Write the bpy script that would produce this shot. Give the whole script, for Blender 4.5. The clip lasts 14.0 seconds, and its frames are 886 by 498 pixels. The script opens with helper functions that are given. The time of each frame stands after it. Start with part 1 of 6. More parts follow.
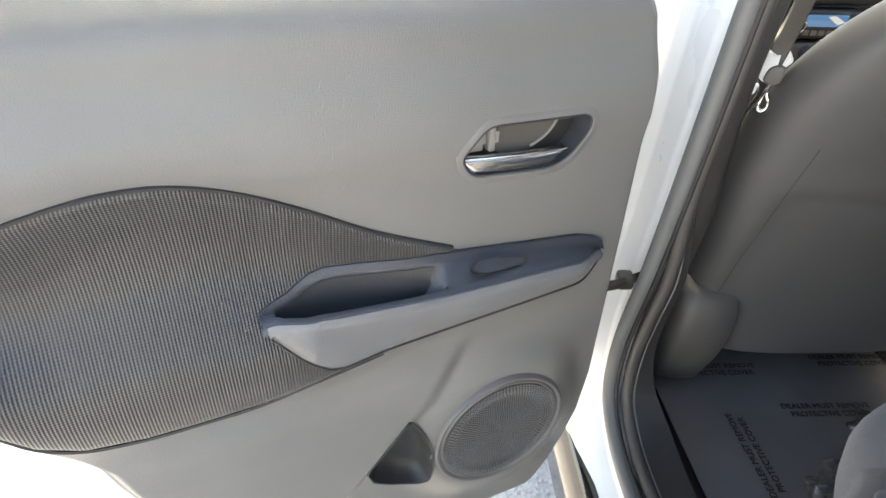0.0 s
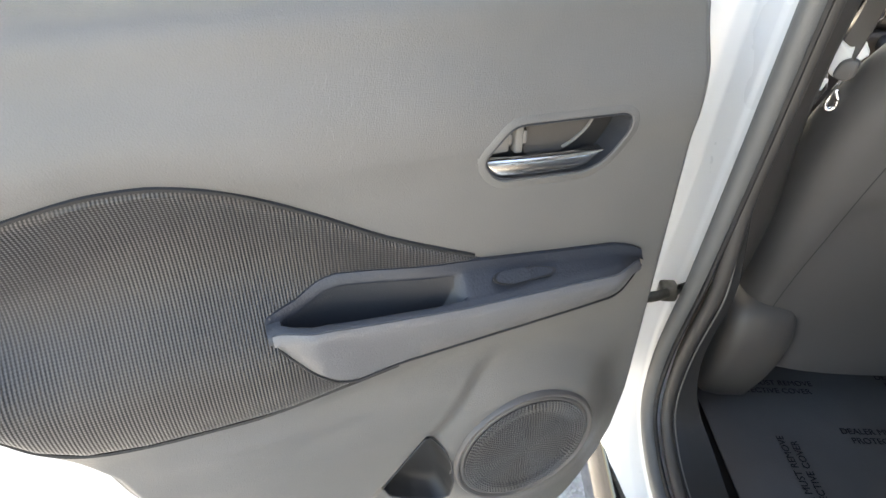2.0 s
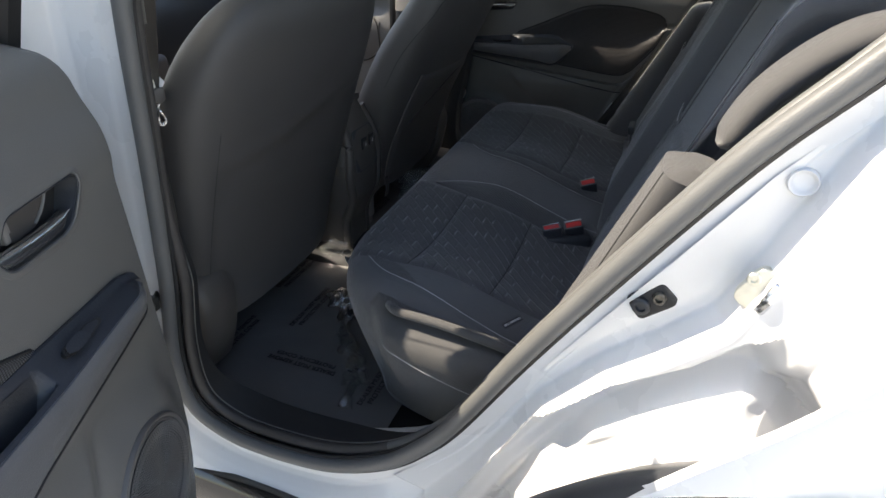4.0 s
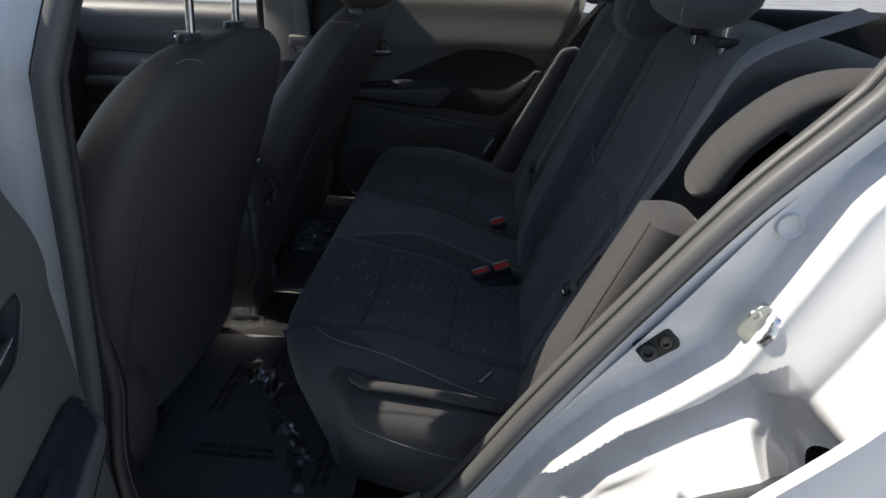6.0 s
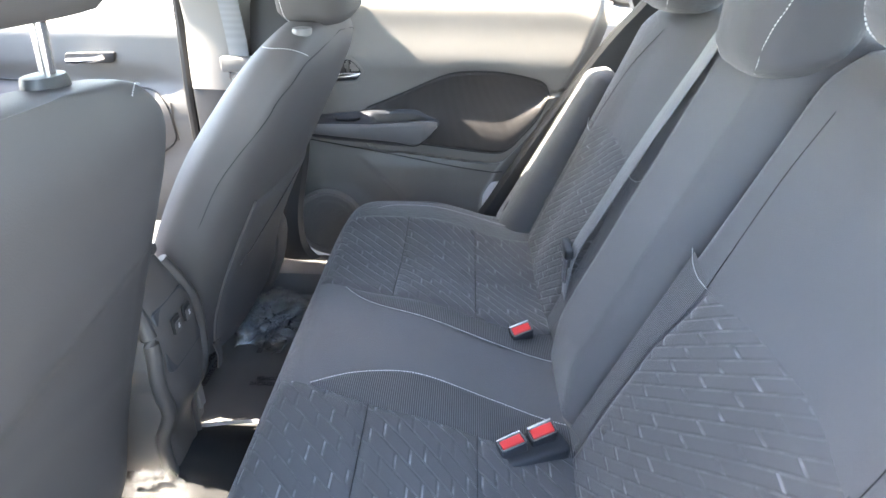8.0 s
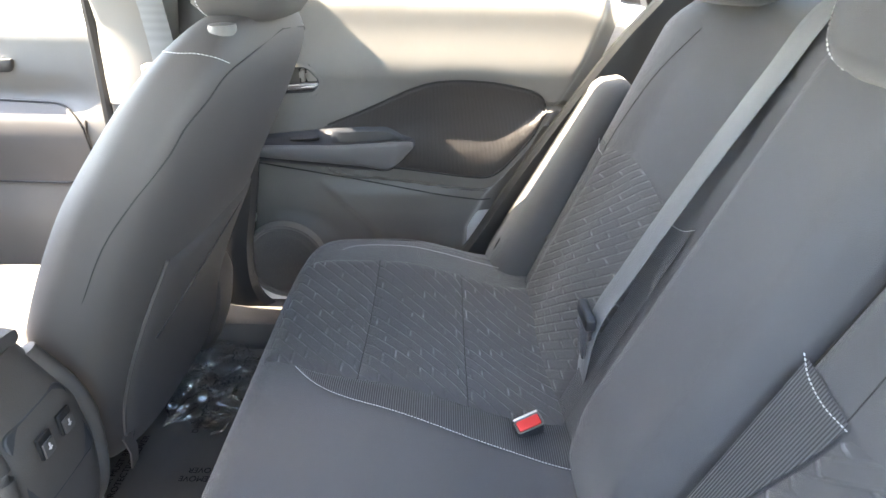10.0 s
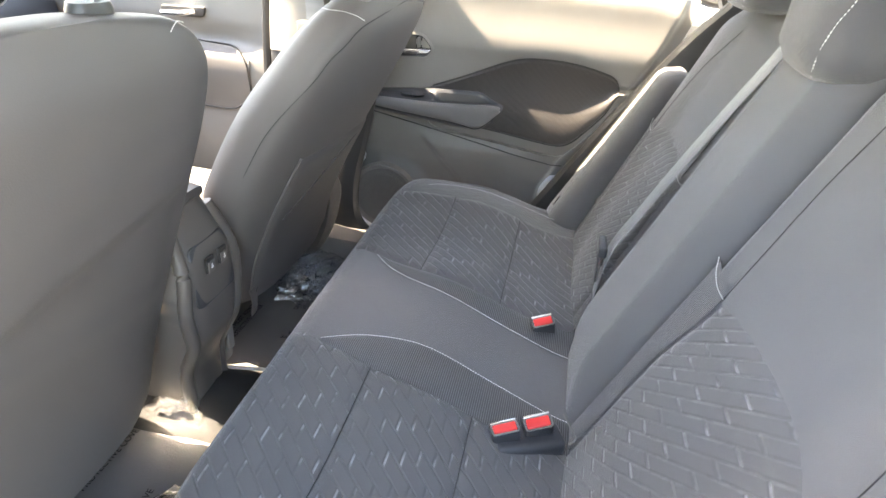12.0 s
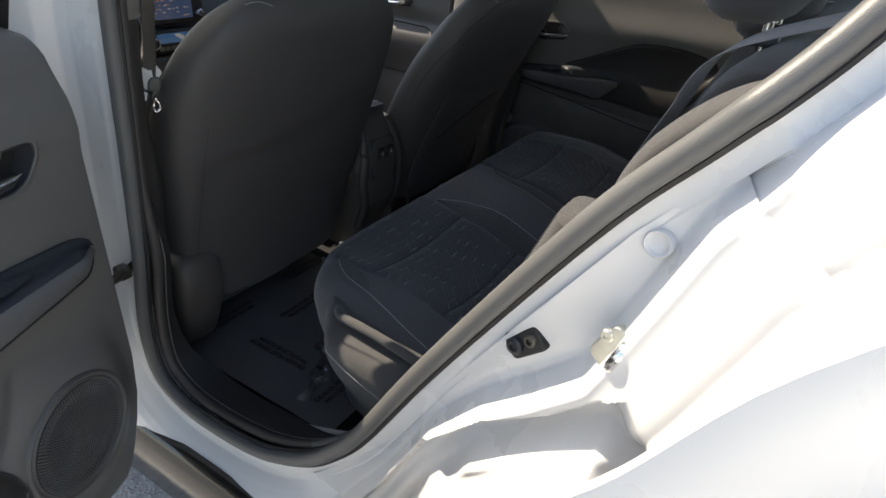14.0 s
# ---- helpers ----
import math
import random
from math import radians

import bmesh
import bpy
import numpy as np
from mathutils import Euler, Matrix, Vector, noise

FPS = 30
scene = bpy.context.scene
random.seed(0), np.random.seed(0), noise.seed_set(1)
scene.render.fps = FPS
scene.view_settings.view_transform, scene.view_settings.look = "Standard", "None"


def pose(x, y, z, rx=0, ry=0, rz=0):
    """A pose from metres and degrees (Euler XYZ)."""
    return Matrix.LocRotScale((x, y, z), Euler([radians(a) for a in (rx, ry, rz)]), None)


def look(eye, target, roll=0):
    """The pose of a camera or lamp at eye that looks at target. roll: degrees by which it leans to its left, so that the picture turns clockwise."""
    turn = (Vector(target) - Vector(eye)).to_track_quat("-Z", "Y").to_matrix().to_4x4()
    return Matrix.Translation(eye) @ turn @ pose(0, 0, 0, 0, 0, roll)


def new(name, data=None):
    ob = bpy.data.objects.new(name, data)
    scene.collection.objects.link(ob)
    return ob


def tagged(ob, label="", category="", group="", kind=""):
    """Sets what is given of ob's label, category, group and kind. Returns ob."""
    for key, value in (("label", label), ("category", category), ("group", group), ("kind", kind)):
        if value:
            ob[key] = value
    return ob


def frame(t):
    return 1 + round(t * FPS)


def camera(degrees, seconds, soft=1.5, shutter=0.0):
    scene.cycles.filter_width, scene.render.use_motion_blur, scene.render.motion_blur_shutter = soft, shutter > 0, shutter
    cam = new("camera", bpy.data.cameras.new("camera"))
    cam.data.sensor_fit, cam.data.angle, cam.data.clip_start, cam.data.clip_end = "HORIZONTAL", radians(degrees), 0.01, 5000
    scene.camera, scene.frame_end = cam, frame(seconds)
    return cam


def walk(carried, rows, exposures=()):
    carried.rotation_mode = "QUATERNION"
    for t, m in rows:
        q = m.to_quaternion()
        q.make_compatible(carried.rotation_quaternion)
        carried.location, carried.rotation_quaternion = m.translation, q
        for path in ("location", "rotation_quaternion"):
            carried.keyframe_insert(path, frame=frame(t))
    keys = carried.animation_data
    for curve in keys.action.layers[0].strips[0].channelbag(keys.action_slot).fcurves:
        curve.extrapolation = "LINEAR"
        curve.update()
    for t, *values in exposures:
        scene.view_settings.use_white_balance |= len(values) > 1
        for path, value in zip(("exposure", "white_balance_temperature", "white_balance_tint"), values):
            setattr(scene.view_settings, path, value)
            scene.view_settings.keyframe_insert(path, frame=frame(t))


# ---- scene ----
cam = camera(74.5, 14.0)
PATH = [
    (0, (-1.018, -0.556, 1.168), (-0.913, 1.103, 0.055), 1.9),
    (0.5, (-0.986, -0.53, 1.168), (-1.1, 1.115, 0.036), 2.0),
    (1, (-0.98, -0.525, 1.162), (-1.133, 1.117, 0.031), 1.4),
    (1.5, (-0.982, -0.524, 1.162), (-1.132, 1.115, 0.026), 1.4),
    (2, (-0.992, -0.515, 1.159), (-1.05, 1.127, 0.017), 0.3),
    (2.5, (-1.04, -0.481, 1.156), (-0.538, 1.079, 0.01), -0.2),
    (3, (-1.09, -0.51, 1.165), (-0.04, 0.75, 0.02), -0.5),
    (3.5, (-1.157, -0.587, 1.181), (0.247, 0.347, 0.105), -1.1),
    (4, (-1.226, -0.589, 1.208), (0.379, 0.035, 0.19), 0.1),
    (4.2, (-1.245, -0.57, 1.219), (0.421, -0.046, 0.245), -1.1),
    (6.3, (-1.215, -0.42, 1.233), (0.556, -0.282, 0.314), 1.8),
    (6.5, (-1.158, -0.431, 1.23), (0.608, -0.236, 0.311), 2.0),
    (7, (-1.009, -0.46, 1.23), (0.748, -0.189, 0.314), 1.4),
    (7.5, (-0.855, -0.404, 1.219), (0.915, -0.224, 0.305), 1.0),
    (8, (-0.737, -0.343, 1.221), (1.033, -0.279, 0.292), 0.9),
    (8.2, (-0.693, -0.322, 1.224), (1.076, -0.302, 0.291), 1.6),
    (10.3, (-0.477, -0.33, 1.177), (1.306, -0.349, 0.271), 1.3),
    (10.5, (-0.489, -0.326, 1.181), (1.294, -0.356, 0.275), 1.7),
    (11, (-0.578, -0.332, 1.198), (1.204, -0.4, 0.291), 2.8),
    (11.5, (-0.675, -0.347, 1.204), (1.096, -0.318, 0.275), 4.1),
    (12, (-0.736, -0.415, 1.201), (0.991, -0.108, 0.239), 5.1),
    (12.5, (-0.806, -0.487, 1.2), (0.825, 0.105, 0.205), 5.1),
    (13, (-0.916, -0.554, 1.202), (0.654, 0.181, 0.204), 3.6),
    (13.5, (-1.06, -0.649, 1.211), (0.489, 0.153, 0.233), 4.9),
    (14, (-1.148, -0.769, 1.223), (0.36, 0.109, 0.246), 4.3),
]
EXPO = [(0, 3.25, 8200, 10), (2.0, 3.15, 8200, 10), (2.5, 3.15, 7900, 10), (3.0, 3.62, 7700, 10), (3.5, 3.45, 7500, 10), (4.0, 1.8, 7200, 10), (6.5, 0.5, 6500, 10), (6.8, 1.6, 6600, 10), (7.0, 2.1, 6500, 10), (7.5, 4.2, 7200, 10), (8.2, 4.5, 6900, 10), (10.3, 4.55, 7700, 10), (12, 4.75, 8500, 12), (12.5, 5.1, 9900, 14), (13.0, 5.3, 10400, 14), (13.5, 3.6, 8200, 10), (14.0, 1.3, 7400, 10)]
walk(cam, [(t, look(eye, target, roll)) for t, eye, target, roll in PATH], EXPO)

# ---- world and light ----
SUN_DIR = Vector((0.004, 0.78, 1.0)).normalized()
world = bpy.data.worlds.new("sky")
scene.world = world
world.use_nodes = True
wn = world.node_tree.nodes
sky = wn.new("ShaderNodeTexSky")
sky.sky_type = "NISHITA"
sky.sun_disc = False
sky.sun_elevation = math.asin(SUN_DIR.z)
sky.sun_rotation = math.atan2(SUN_DIR.x, SUN_DIR.y)
wn["Background"].inputs["Strength"].default_value = 0.125
world.node_tree.links.new(sky.outputs[0], wn["Background"].inputs["Color"])
sun = new("sun", bpy.data.lights.new("sun", "SUN"))
sun.data.energy, sun.data.angle, sun.data.color = 3.6, radians(0.5), (1.0, 0.93, 0.82)
sun.matrix_world = look((0, 0, 0), tuple(-SUN_DIR))


# ---- materials ----
def material(name, colour, rough=0.6, metal=0.0, spread=0.12, grain=0.0, grain_size=600.0, stain_size=6.0, coat=0.0, sheen=0.0, clear=0.0):
    """A plain surface with variation at two scales and a fine relief."""
    m = bpy.data.materials.new(name)
    m.use_nodes = True
    nt = m.node_tree
    b = nt.nodes["Principled BSDF"]
    b.inputs["Metallic"].default_value = metal
    b.inputs["Coat Weight"].default_value = coat
    b.inputs["Coat Roughness"].default_value = 0.04
    b.inputs["Sheen Weight"].default_value = sheen
    b.inputs["Sheen Roughness"].default_value = 0.4
    b.inputs["Transmission Weight"].default_value = clear
    co = nt.nodes.new("ShaderNodeTexCoord")
    big = nt.nodes.new("ShaderNodeTexNoise")
    big.inputs["Scale"].default_value = stain_size
    big.inputs["Detail"].default_value = 6
    nt.links.new(co.outputs["Object"], big.inputs["Vector"])
    ramp = nt.nodes.new("ShaderNodeValToRGB")
    lo, hi = 1 - spread, 1 + spread
    ramp.color_ramp.elements[0].position, ramp.color_ramp.elements[1].position = 0.3, 0.7
    ramp.color_ramp.elements[0].color = (*[c * lo for c in colour], 1)
    ramp.color_ramp.elements[1].color = (*[c * hi for c in colour], 1)
    nt.links.new(big.outputs["Fac"], ramp.inputs["Fac"])
    nt.links.new(ramp.outputs["Color"], b.inputs["Base Color"])
    fine = nt.nodes.new("ShaderNodeTexNoise")
    fine.inputs["Scale"].default_value = grain_size
    fine.inputs["Detail"].default_value = 3
    nt.links.new(co.outputs["Object"], fine.inputs["Vector"])
    rr = nt.nodes.new("ShaderNodeMapRange")
    rr.inputs["To Min"].default_value, rr.inputs["To Max"].default_value = rough * 0.88, min(1.0, rough * 1.12)
    nt.links.new(big.outputs["Fac"], rr.inputs["Value"])
    nt.links.new(rr.outputs["Result"], b.inputs["Roughness"])
    if grain:
        bump = nt.nodes.new("ShaderNodeBump")
        bump.inputs["Strength"].default_value = grain
        bump.inputs["Distance"].default_value = 0.001
        nt.links.new(fine.outputs["Fac"], bump.inputs["Height"])
        nt.links.new(bump.outputs["Normal"], b.inputs["Normal"])
    return m


def node_math(nt, op, a, b=None):
    n = nt.nodes.new("ShaderNodeMath")
    n.operation = op
    for i, v in enumerate((a, b)):
        if v is None:
            continue
        if isinstance(v, (int, float)):
            n.inputs[i].default_value = v
        else:
            nt.links.new(v, n.inputs[i])
    return n.outputs[0]


def woven(name, colour, light, axis, pitch, strength=0.6, rough=0.8, other=0.0):
    """Fabric with fine parallel ribs across one axis of the object, and weaker ones across the other."""
    m = material(name, colour, rough, spread=0.08, sheen=0.25)
    nt = m.node_tree
    b = nt.nodes["Principled BSDF"]
    co = nt.nodes.new("ShaderNodeTexCoord")
    sep = nt.nodes.new("ShaderNodeSeparateXYZ")
    nt.links.new(co.outputs["Object"], sep.inputs[0])
    a = node_math(nt, "SINE", node_math(nt, "MULTIPLY", sep.outputs[axis], 2 * math.pi / pitch))
    h = a
    if other:
        rest = 2 if axis != 2 else 0
        a2 = node_math(nt, "SINE", node_math(nt, "MULTIPLY", sep.outputs[rest], 2 * math.pi / (pitch * 0.8)))
        h = node_math(nt, "ADD", a, node_math(nt, "MULTIPLY", a2, other))
    f = node_math(nt, "MULTIPLY_ADD", h, 0.5)
    f.node.inputs[2].default_value = 0.5
    mix = nt.nodes.new("ShaderNodeMix")
    mix.data_type = "RGBA"
    nt.links.new(f, mix.inputs[0])
    mix.inputs[6].default_value = (*colour, 1)
    mix.inputs[7].default_value = (*light, 1)
    nt.links.new(mix.outputs[2], b.inputs["Base Color"])
    bump = nt.nodes.new("ShaderNodeBump")
    bump.inputs["Strength"].default_value = strength
    bump.inputs["Distance"].default_value = 0.001
    nt.links.new(f, bump.inputs["Height"])
    nt.links.new(bump.outputs["Normal"], b.inputs["Normal"])
    return m


def brick_cloth(name, colour, line, upright):
    """Quilted seat cloth: embossed bricks with fine lighter lines, over a close weave."""
    m = material(name, colour, 0.85, spread=0.1, sheen=0.3)
    nt = m.node_tree
    b = nt.nodes["Principled BSDF"]
    co = nt.nodes.new("ShaderNodeTexCoord")
    sep = nt.nodes.new("ShaderNodeSeparateXYZ")
    nt.links.new(co.outputs["Object"], sep.inputs[0])
    com = nt.nodes.new("ShaderNodeCombineXYZ")
    along = sep.outputs["Z"] if upright else sep.outputs["Y"]
    skew = node_math(nt, "ADD", along, node_math(nt, "MULTIPLY", sep.outputs["X"], 0.8 if upright else -1.0))
    nt.links.new(along, com.inputs[0])
    nt.links.new(skew, com.inputs[1])
    bt = nt.nodes.new("ShaderNodeTexBrick")
    bt.offset = 0.5
    bt.inputs["Scale"].default_value = 1.0
    bt.inputs["Brick Width"].default_value = 0.044 if upright else 0.036
    bt.inputs["Row Height"].default_value = 0.0185 if upright else 0.0265
    bt.inputs["Mortar Size"].default_value = 0.0016
    bt.inputs["Mortar Smooth"].default_value = 0.35
    nt.links.new(com.outputs[0], bt.inputs["Vector"])
    wide = nt.nodes.new("ShaderNodeTexBrick")
    wide.offset = 0.5
    wide.inputs["Scale"].default_value = 1.0
    wide.inputs["Brick Width"].default_value = 0.044 if upright else 0.036
    wide.inputs["Row Height"].default_value = 0.0185 if upright else 0.0265
    wide.inputs["Mortar Size"].default_value = 0.0034
    wide.inputs["Mortar Smooth"].default_value = 1.0
    nt.links.new(com.outputs[0], wide.inputs["Vector"])
    wear = nt.nodes.new("ShaderNodeTexNoise")
    wear.inputs["Scale"].default_value = 38
    nt.links.new(co.outputs["Object"], wear.inputs["Vector"])
    wr = nt.nodes.new("ShaderNodeMapRange")
    wr.inputs["From Min"].default_value, wr.inputs["From Max"].default_value = 0.46, 0.68
    nt.links.new(wear.outputs["Fac"], wr.inputs["Value"])
    # the short joints carry the bright thread, the long ones only a trace of it
    row = node_math(nt, "FRACT", node_math(nt, "DIVIDE", skew, 0.0185 if upright else 0.0265))
    middle = node_math(nt, "LESS_THAN", node_math(nt, "ABSOLUTE", node_math(nt, "SUBTRACT", row, 0.5)), 0.40)
    share = node_math(nt, "MULTIPLY_ADD", middle, 0.84)
    share.node.inputs[2].default_value = 0.16
    lines = node_math(nt, "MULTIPLY", node_math(nt, "MULTIPLY", bt.outputs["Fac"], wr.outputs["Result"]), share)
    mix = nt.nodes.new("ShaderNodeMix")
    mix.data_type = "RGBA"
    nt.links.new(lines, mix.inputs[0])
    old = b.inputs["Base Color"].links[0].from_socket
    nt.links.new(old, mix.inputs[6])
    mix.inputs[7].default_value = (*line, 1)
    nt.links.new(mix.outputs[2], b.inputs["Base Color"])
    fine = nt.nodes.new("ShaderNodeTexNoise")
    fine.inputs["Scale"].default_value = 1500
    nt.links.new(co.outputs["Object"], fine.inputs["Vector"])
    # the relief is worn flat in places
    soft = nt.nodes.new("ShaderNodeMapRange")
    soft.inputs["From Min"].default_value, soft.inputs["From Max"].default_value = 0.36, 0.62
    soft.inputs["To Min"].default_value, soft.inputs["To Max"].default_value = -0.30, -0.90
    nt.links.new(wear.outputs["Fac"], soft.inputs["Value"])
    hh = node_math(nt, "ADD", node_math(nt, "MULTIPLY", wide.outputs["Fac"], soft.outputs["Result"]), node_math(nt, "MULTIPLY", fine.outputs["Fac"], 0.18))
    bump = nt.nodes.new("ShaderNodeBump")
    bump.inputs["Strength"].default_value = 0.75
    bump.inputs["Distance"].default_value = 0.0024
    nt.links.new(hh, bump.inputs["Height"])
    nt.links.new(bump.outputs["Normal"], b.inputs["Normal"])
    return m


def twill(name, colour, light, pitch):
    """Coarse cloth with short diagonal ribs."""
    m = woven(name, colour, light, "X", pitch, 0.35, 0.9)
    nt = m.node_tree
    sine = [n for n in nt.nodes if n.type == "MATH" and n.operation == "SINE"][0]
    sep = [n for n in nt.nodes if n.type == "SEPXYZ"][0]
    mul = sine.inputs[0].links[0].from_node
    slant = node_math(nt, "ADD", node_math(nt, "MULTIPLY", sep.outputs["X"], 0.75), node_math(nt, "MULTIPLY", sep.outputs["Y"], 0.55))
    slant = node_math(nt, "SUBTRACT", slant, node_math(nt, "MULTIPLY", sep.outputs["Z"], 0.60))
    nt.links.new(slant, mul.inputs[0])
    cross = node_math(nt, "SINE", node_math(nt, "MULTIPLY", node_math(nt, "ADD", sep.outputs["Y"], sep.outputs["Z"]), 2 * math.pi / (pitch * 1.9)))
    both = node_math(nt, "MULTIPLY_ADD", node_math(nt, "ADD", sine.outputs[0], node_math(nt, "MULTIPLY", cross, 0.6)), 0.34)
    both.node.inputs[2].default_value = 0.5
    for n in nt.nodes:
        if n.type == "BUMP":
            nt.links.new(both, n.inputs["Height"])
        if n.type == "MIX":
            nt.links.new(both, n.inputs[0])
    return m


WHITE = material("white car paint", (0.80, 0.80, 0.80), 0.28, spread=0.005, coat=0.6)
GREY = material("grained charcoal door plastic", (0.15, 0.145, 0.138), 0.42, spread=0.06, grain=0.38, grain_size=800, stain_size=9)
DARKP = material("dark satin plastic", (0.035, 0.037, 0.042), 0.42, spread=0.1, grain=0.3, grain_size=500)
PADV = material("charcoal armrest pad vinyl", (0.128, 0.128, 0.134), 0.36, spread=0.07, grain=0.42, grain_size=620, stain_size=14)
# the bluish tint stands in for sky reflected on the armrest top
BLUEP = material("soft dark armrest skin", (0.030, 0.034, 0.044), 0.45, spread=0.08, grain=0.35, grain_size=420)
BLACK = material("black rubber", (0.018, 0.018, 0.019), 0.55, spread=0.15, grain=0.2)
RUBBER = material("grey flocked door seal", (0.128, 0.128, 0.126), 0.45, spread=0.12, grain=0.3)
GLOSS = material("glossy black cladding", (0.012, 0.012, 0.013), 0.12, spread=0.2, coat=0.3)
CHROME = material("satin chrome", (0.78, 0.79, 0.81), 0.22, metal=1.0, spread=0.04)
ZINC = material("yellow zinc steel", (0.78, 0.77, 0.68), 0.35, metal=1.0, spread=0.12, stain_size=60)
CLOTH = material("charcoal seat cloth", (0.104, 0.104, 0.109), 0.88, spread=0.08, grain=0.7, grain_size=1400, sheen=0.35)
BACKV = material("charcoal seat vinyl", (0.085, 0.080, 0.079), 0.60, spread=0.07, grain=0.25, grain_size=700)
SIDEC = twill("grey twill side cloth", (0.058, 0.056, 0.056), (0.088, 0.085, 0.084), 0.0008)
BRICKH = brick_cloth("brick quilted cushion cloth", (0.088, 0.088, 0.092), (0.27, 0.27, 0.285), False)
BRICKV = brick_cloth("brick quilted backrest cloth", (0.100, 0.100, 0.103), (0.25, 0.25, 0.265), True)
RIB = woven("ribbed seat gusset", (0.035, 0.036, 0.038), (0.13, 0.13, 0.135), "X", 0.0030)
RIBY = woven("ribbed cushion gusset", (0.035, 0.036, 0.038), (0.13, 0.13, 0.135), "Y", 0.0030)
MESH = woven("ribbed door mesh", (0.019, 0.018, 0.019), (0.056, 0.052, 0.052), "X", 0.0028, 0.55, 0.32, 0.40)
SEAM = material("dark seam", (0.035, 0.035, 0.036), 0.8, spread=0.1)
CONS = material("brownish black console plastic", (0.088, 0.079, 0.073), 0.48, spread=0.1, grain=0.3, grain_size=700)
POSTP = material("dark brownish trim plastic", (0.062, 0.057, 0.054), 0.5, spread=0.1, grain=0.25, grain_size=500)
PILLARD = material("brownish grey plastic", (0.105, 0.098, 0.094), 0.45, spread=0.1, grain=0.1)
DARKZ = material("greasy dark steel", (0.16, 0.15, 0.13), 0.32, 0.8, spread=0.35, stain_size=60)
THREAD = material("pale stitching thread", (0.62, 0.62, 0.62), 0.7, spread=0.05)
WEB = woven("grey seat belt webbing", (0.19, 0.195, 0.205), (0.215, 0.22, 0.23), "X", 0.0022, 0.25, 0.5)
RED = material("red buckle button", (0.75, 0.045, 0.045), 0.35, spread=0.05)
CARPET = material("black carpet", (0.016, 0.016, 0.017), 0.98, spread=0.3, grain=1.0, grain_size=900)
MATP = material("dark paper floor cover", (0.125, 0.120, 0.118), 0.55, spread=0.12, grain=0.4, grain_size=300)
PRINT = material("black floor cover print", (0.006, 0.006, 0.007), 0.7, spread=0.1)
BELTB = woven("brownish grey belt webbing", (0.050, 0.044, 0.042), (0.062, 0.056, 0.053), "X", 0.0022, 0.25, 0.5)
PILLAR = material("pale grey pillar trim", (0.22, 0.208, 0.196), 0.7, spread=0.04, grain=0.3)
LINER = material("pale headliner cloth", (0.50, 0.49, 0.46), 0.95, spread=0.04, grain=0.6)
BEIGE = material("pale sill carpet edge", (0.55, 0.52, 0.47), 0.8, spread=0.1, grain=0.5)
GLASS = material("tinted side glass", (0.35, 0.38, 0.37), 0.02, spread=0.02, clear=1.0)
CLEAR = material("clear crumpled plastic film", (0.96, 0.96, 0.96), 0.035, spread=0.01, clear=0.985, coat=1.0)
WHITEP = material("white plastic", (0.75, 0.75, 0.74), 0.4, spread=0.04)
SCUFF = material("pale scuffed plastic", (0.23, 0.225, 0.215), 0.7, spread=0.2)
def lit(name, colour, power):
    """A display that gives off light."""
    m = material(name, (0.02, 0.02, 0.03), 0.15, spread=0.05)
    b = m.node_tree.nodes["Principled BSDF"]
    b.inputs["Emission Color"].default_value = (*colour, 1)
    b.inputs["Emission Strength"].default_value = power
    return m


SCREEN = lit("lit blue screen", (0.16, 0.26, 0.55), 0.060)
ICON = lit("pale display marks and glare", (0.85, 0.92, 1.0), 0.075)
WARMI = lit("orange display marks", (1.0, 0.45, 0.20), 0.07)
LCD = lit("blue display", (0.12, 0.36, 0.80), 0.065)


def asphalt_material():
    m = material("worn asphalt", (0.26, 0.26, 0.262), 0.9, spread=0.2, stain_size=1.3)
    nt = m.node_tree
    b = nt.nodes["Principled BSDF"]
    co = nt.nodes.new("ShaderNodeTexCoord")
    v = nt.nodes.new("ShaderNodeTexVoronoi")
    v.inputs["Scale"].default_value = 120
    nt.links.new(co.outputs["Object"], v.inputs["Vector"])
    mix = nt.nodes.new("ShaderNodeMix")
    mix.data_type, mix.blend_type = "RGBA", "OVERLAY"
    mix.inputs[0].default_value = 0.35
    old = b.inputs["Base Color"].links[0].from_socket
    nt.links.new(old, mix.inputs[6])
    nt.links.new(v.outputs["Color"], mix.inputs[7])
    hsv = nt.nodes.new("ShaderNodeHueSaturation")
    hsv.inputs["Saturation"].default_value = 0.12
    nt.links.new(mix.outputs[2], hsv.inputs["Color"])
    nt.links.new(hsv.outputs["Color"], b.inputs["Base Color"])
    bump = nt.nodes.new("ShaderNodeBump")
    bump.inputs["Strength"].default_value = 0.8
    bump.inputs["Distance"].default_value = 0.004
    nt.links.new(v.outputs["Distance"], bump.inputs["Height"])
    nt.links.new(bump.outputs["Normal"], b.inputs["Normal"])
    return m


ASPHALT = asphalt_material()


# ---- mesh helpers ----
def part(name, bm, mat, parent=None, label="", smooth=True):
    """Links a bmesh as one mesh object, under parent if given."""
    me = bpy.data.meshes.new(name)
    bmesh.ops.recalc_face_normals(bm, faces=bm.faces)
    if smooth:
        for f in bm.faces:
            f.smooth = True
        for e in bm.edges:
            if len(e.link_faces) == 2 and e.calc_face_angle(0) > radians(42):
                e.smooth = False
    bm.to_mesh(me)
    bm.free()
    me.materials.append(mat)
    ob = new(name, me)
    if parent is not None:
        ob.parent = parent
    if label:
        tagged(ob, label)
    return ob


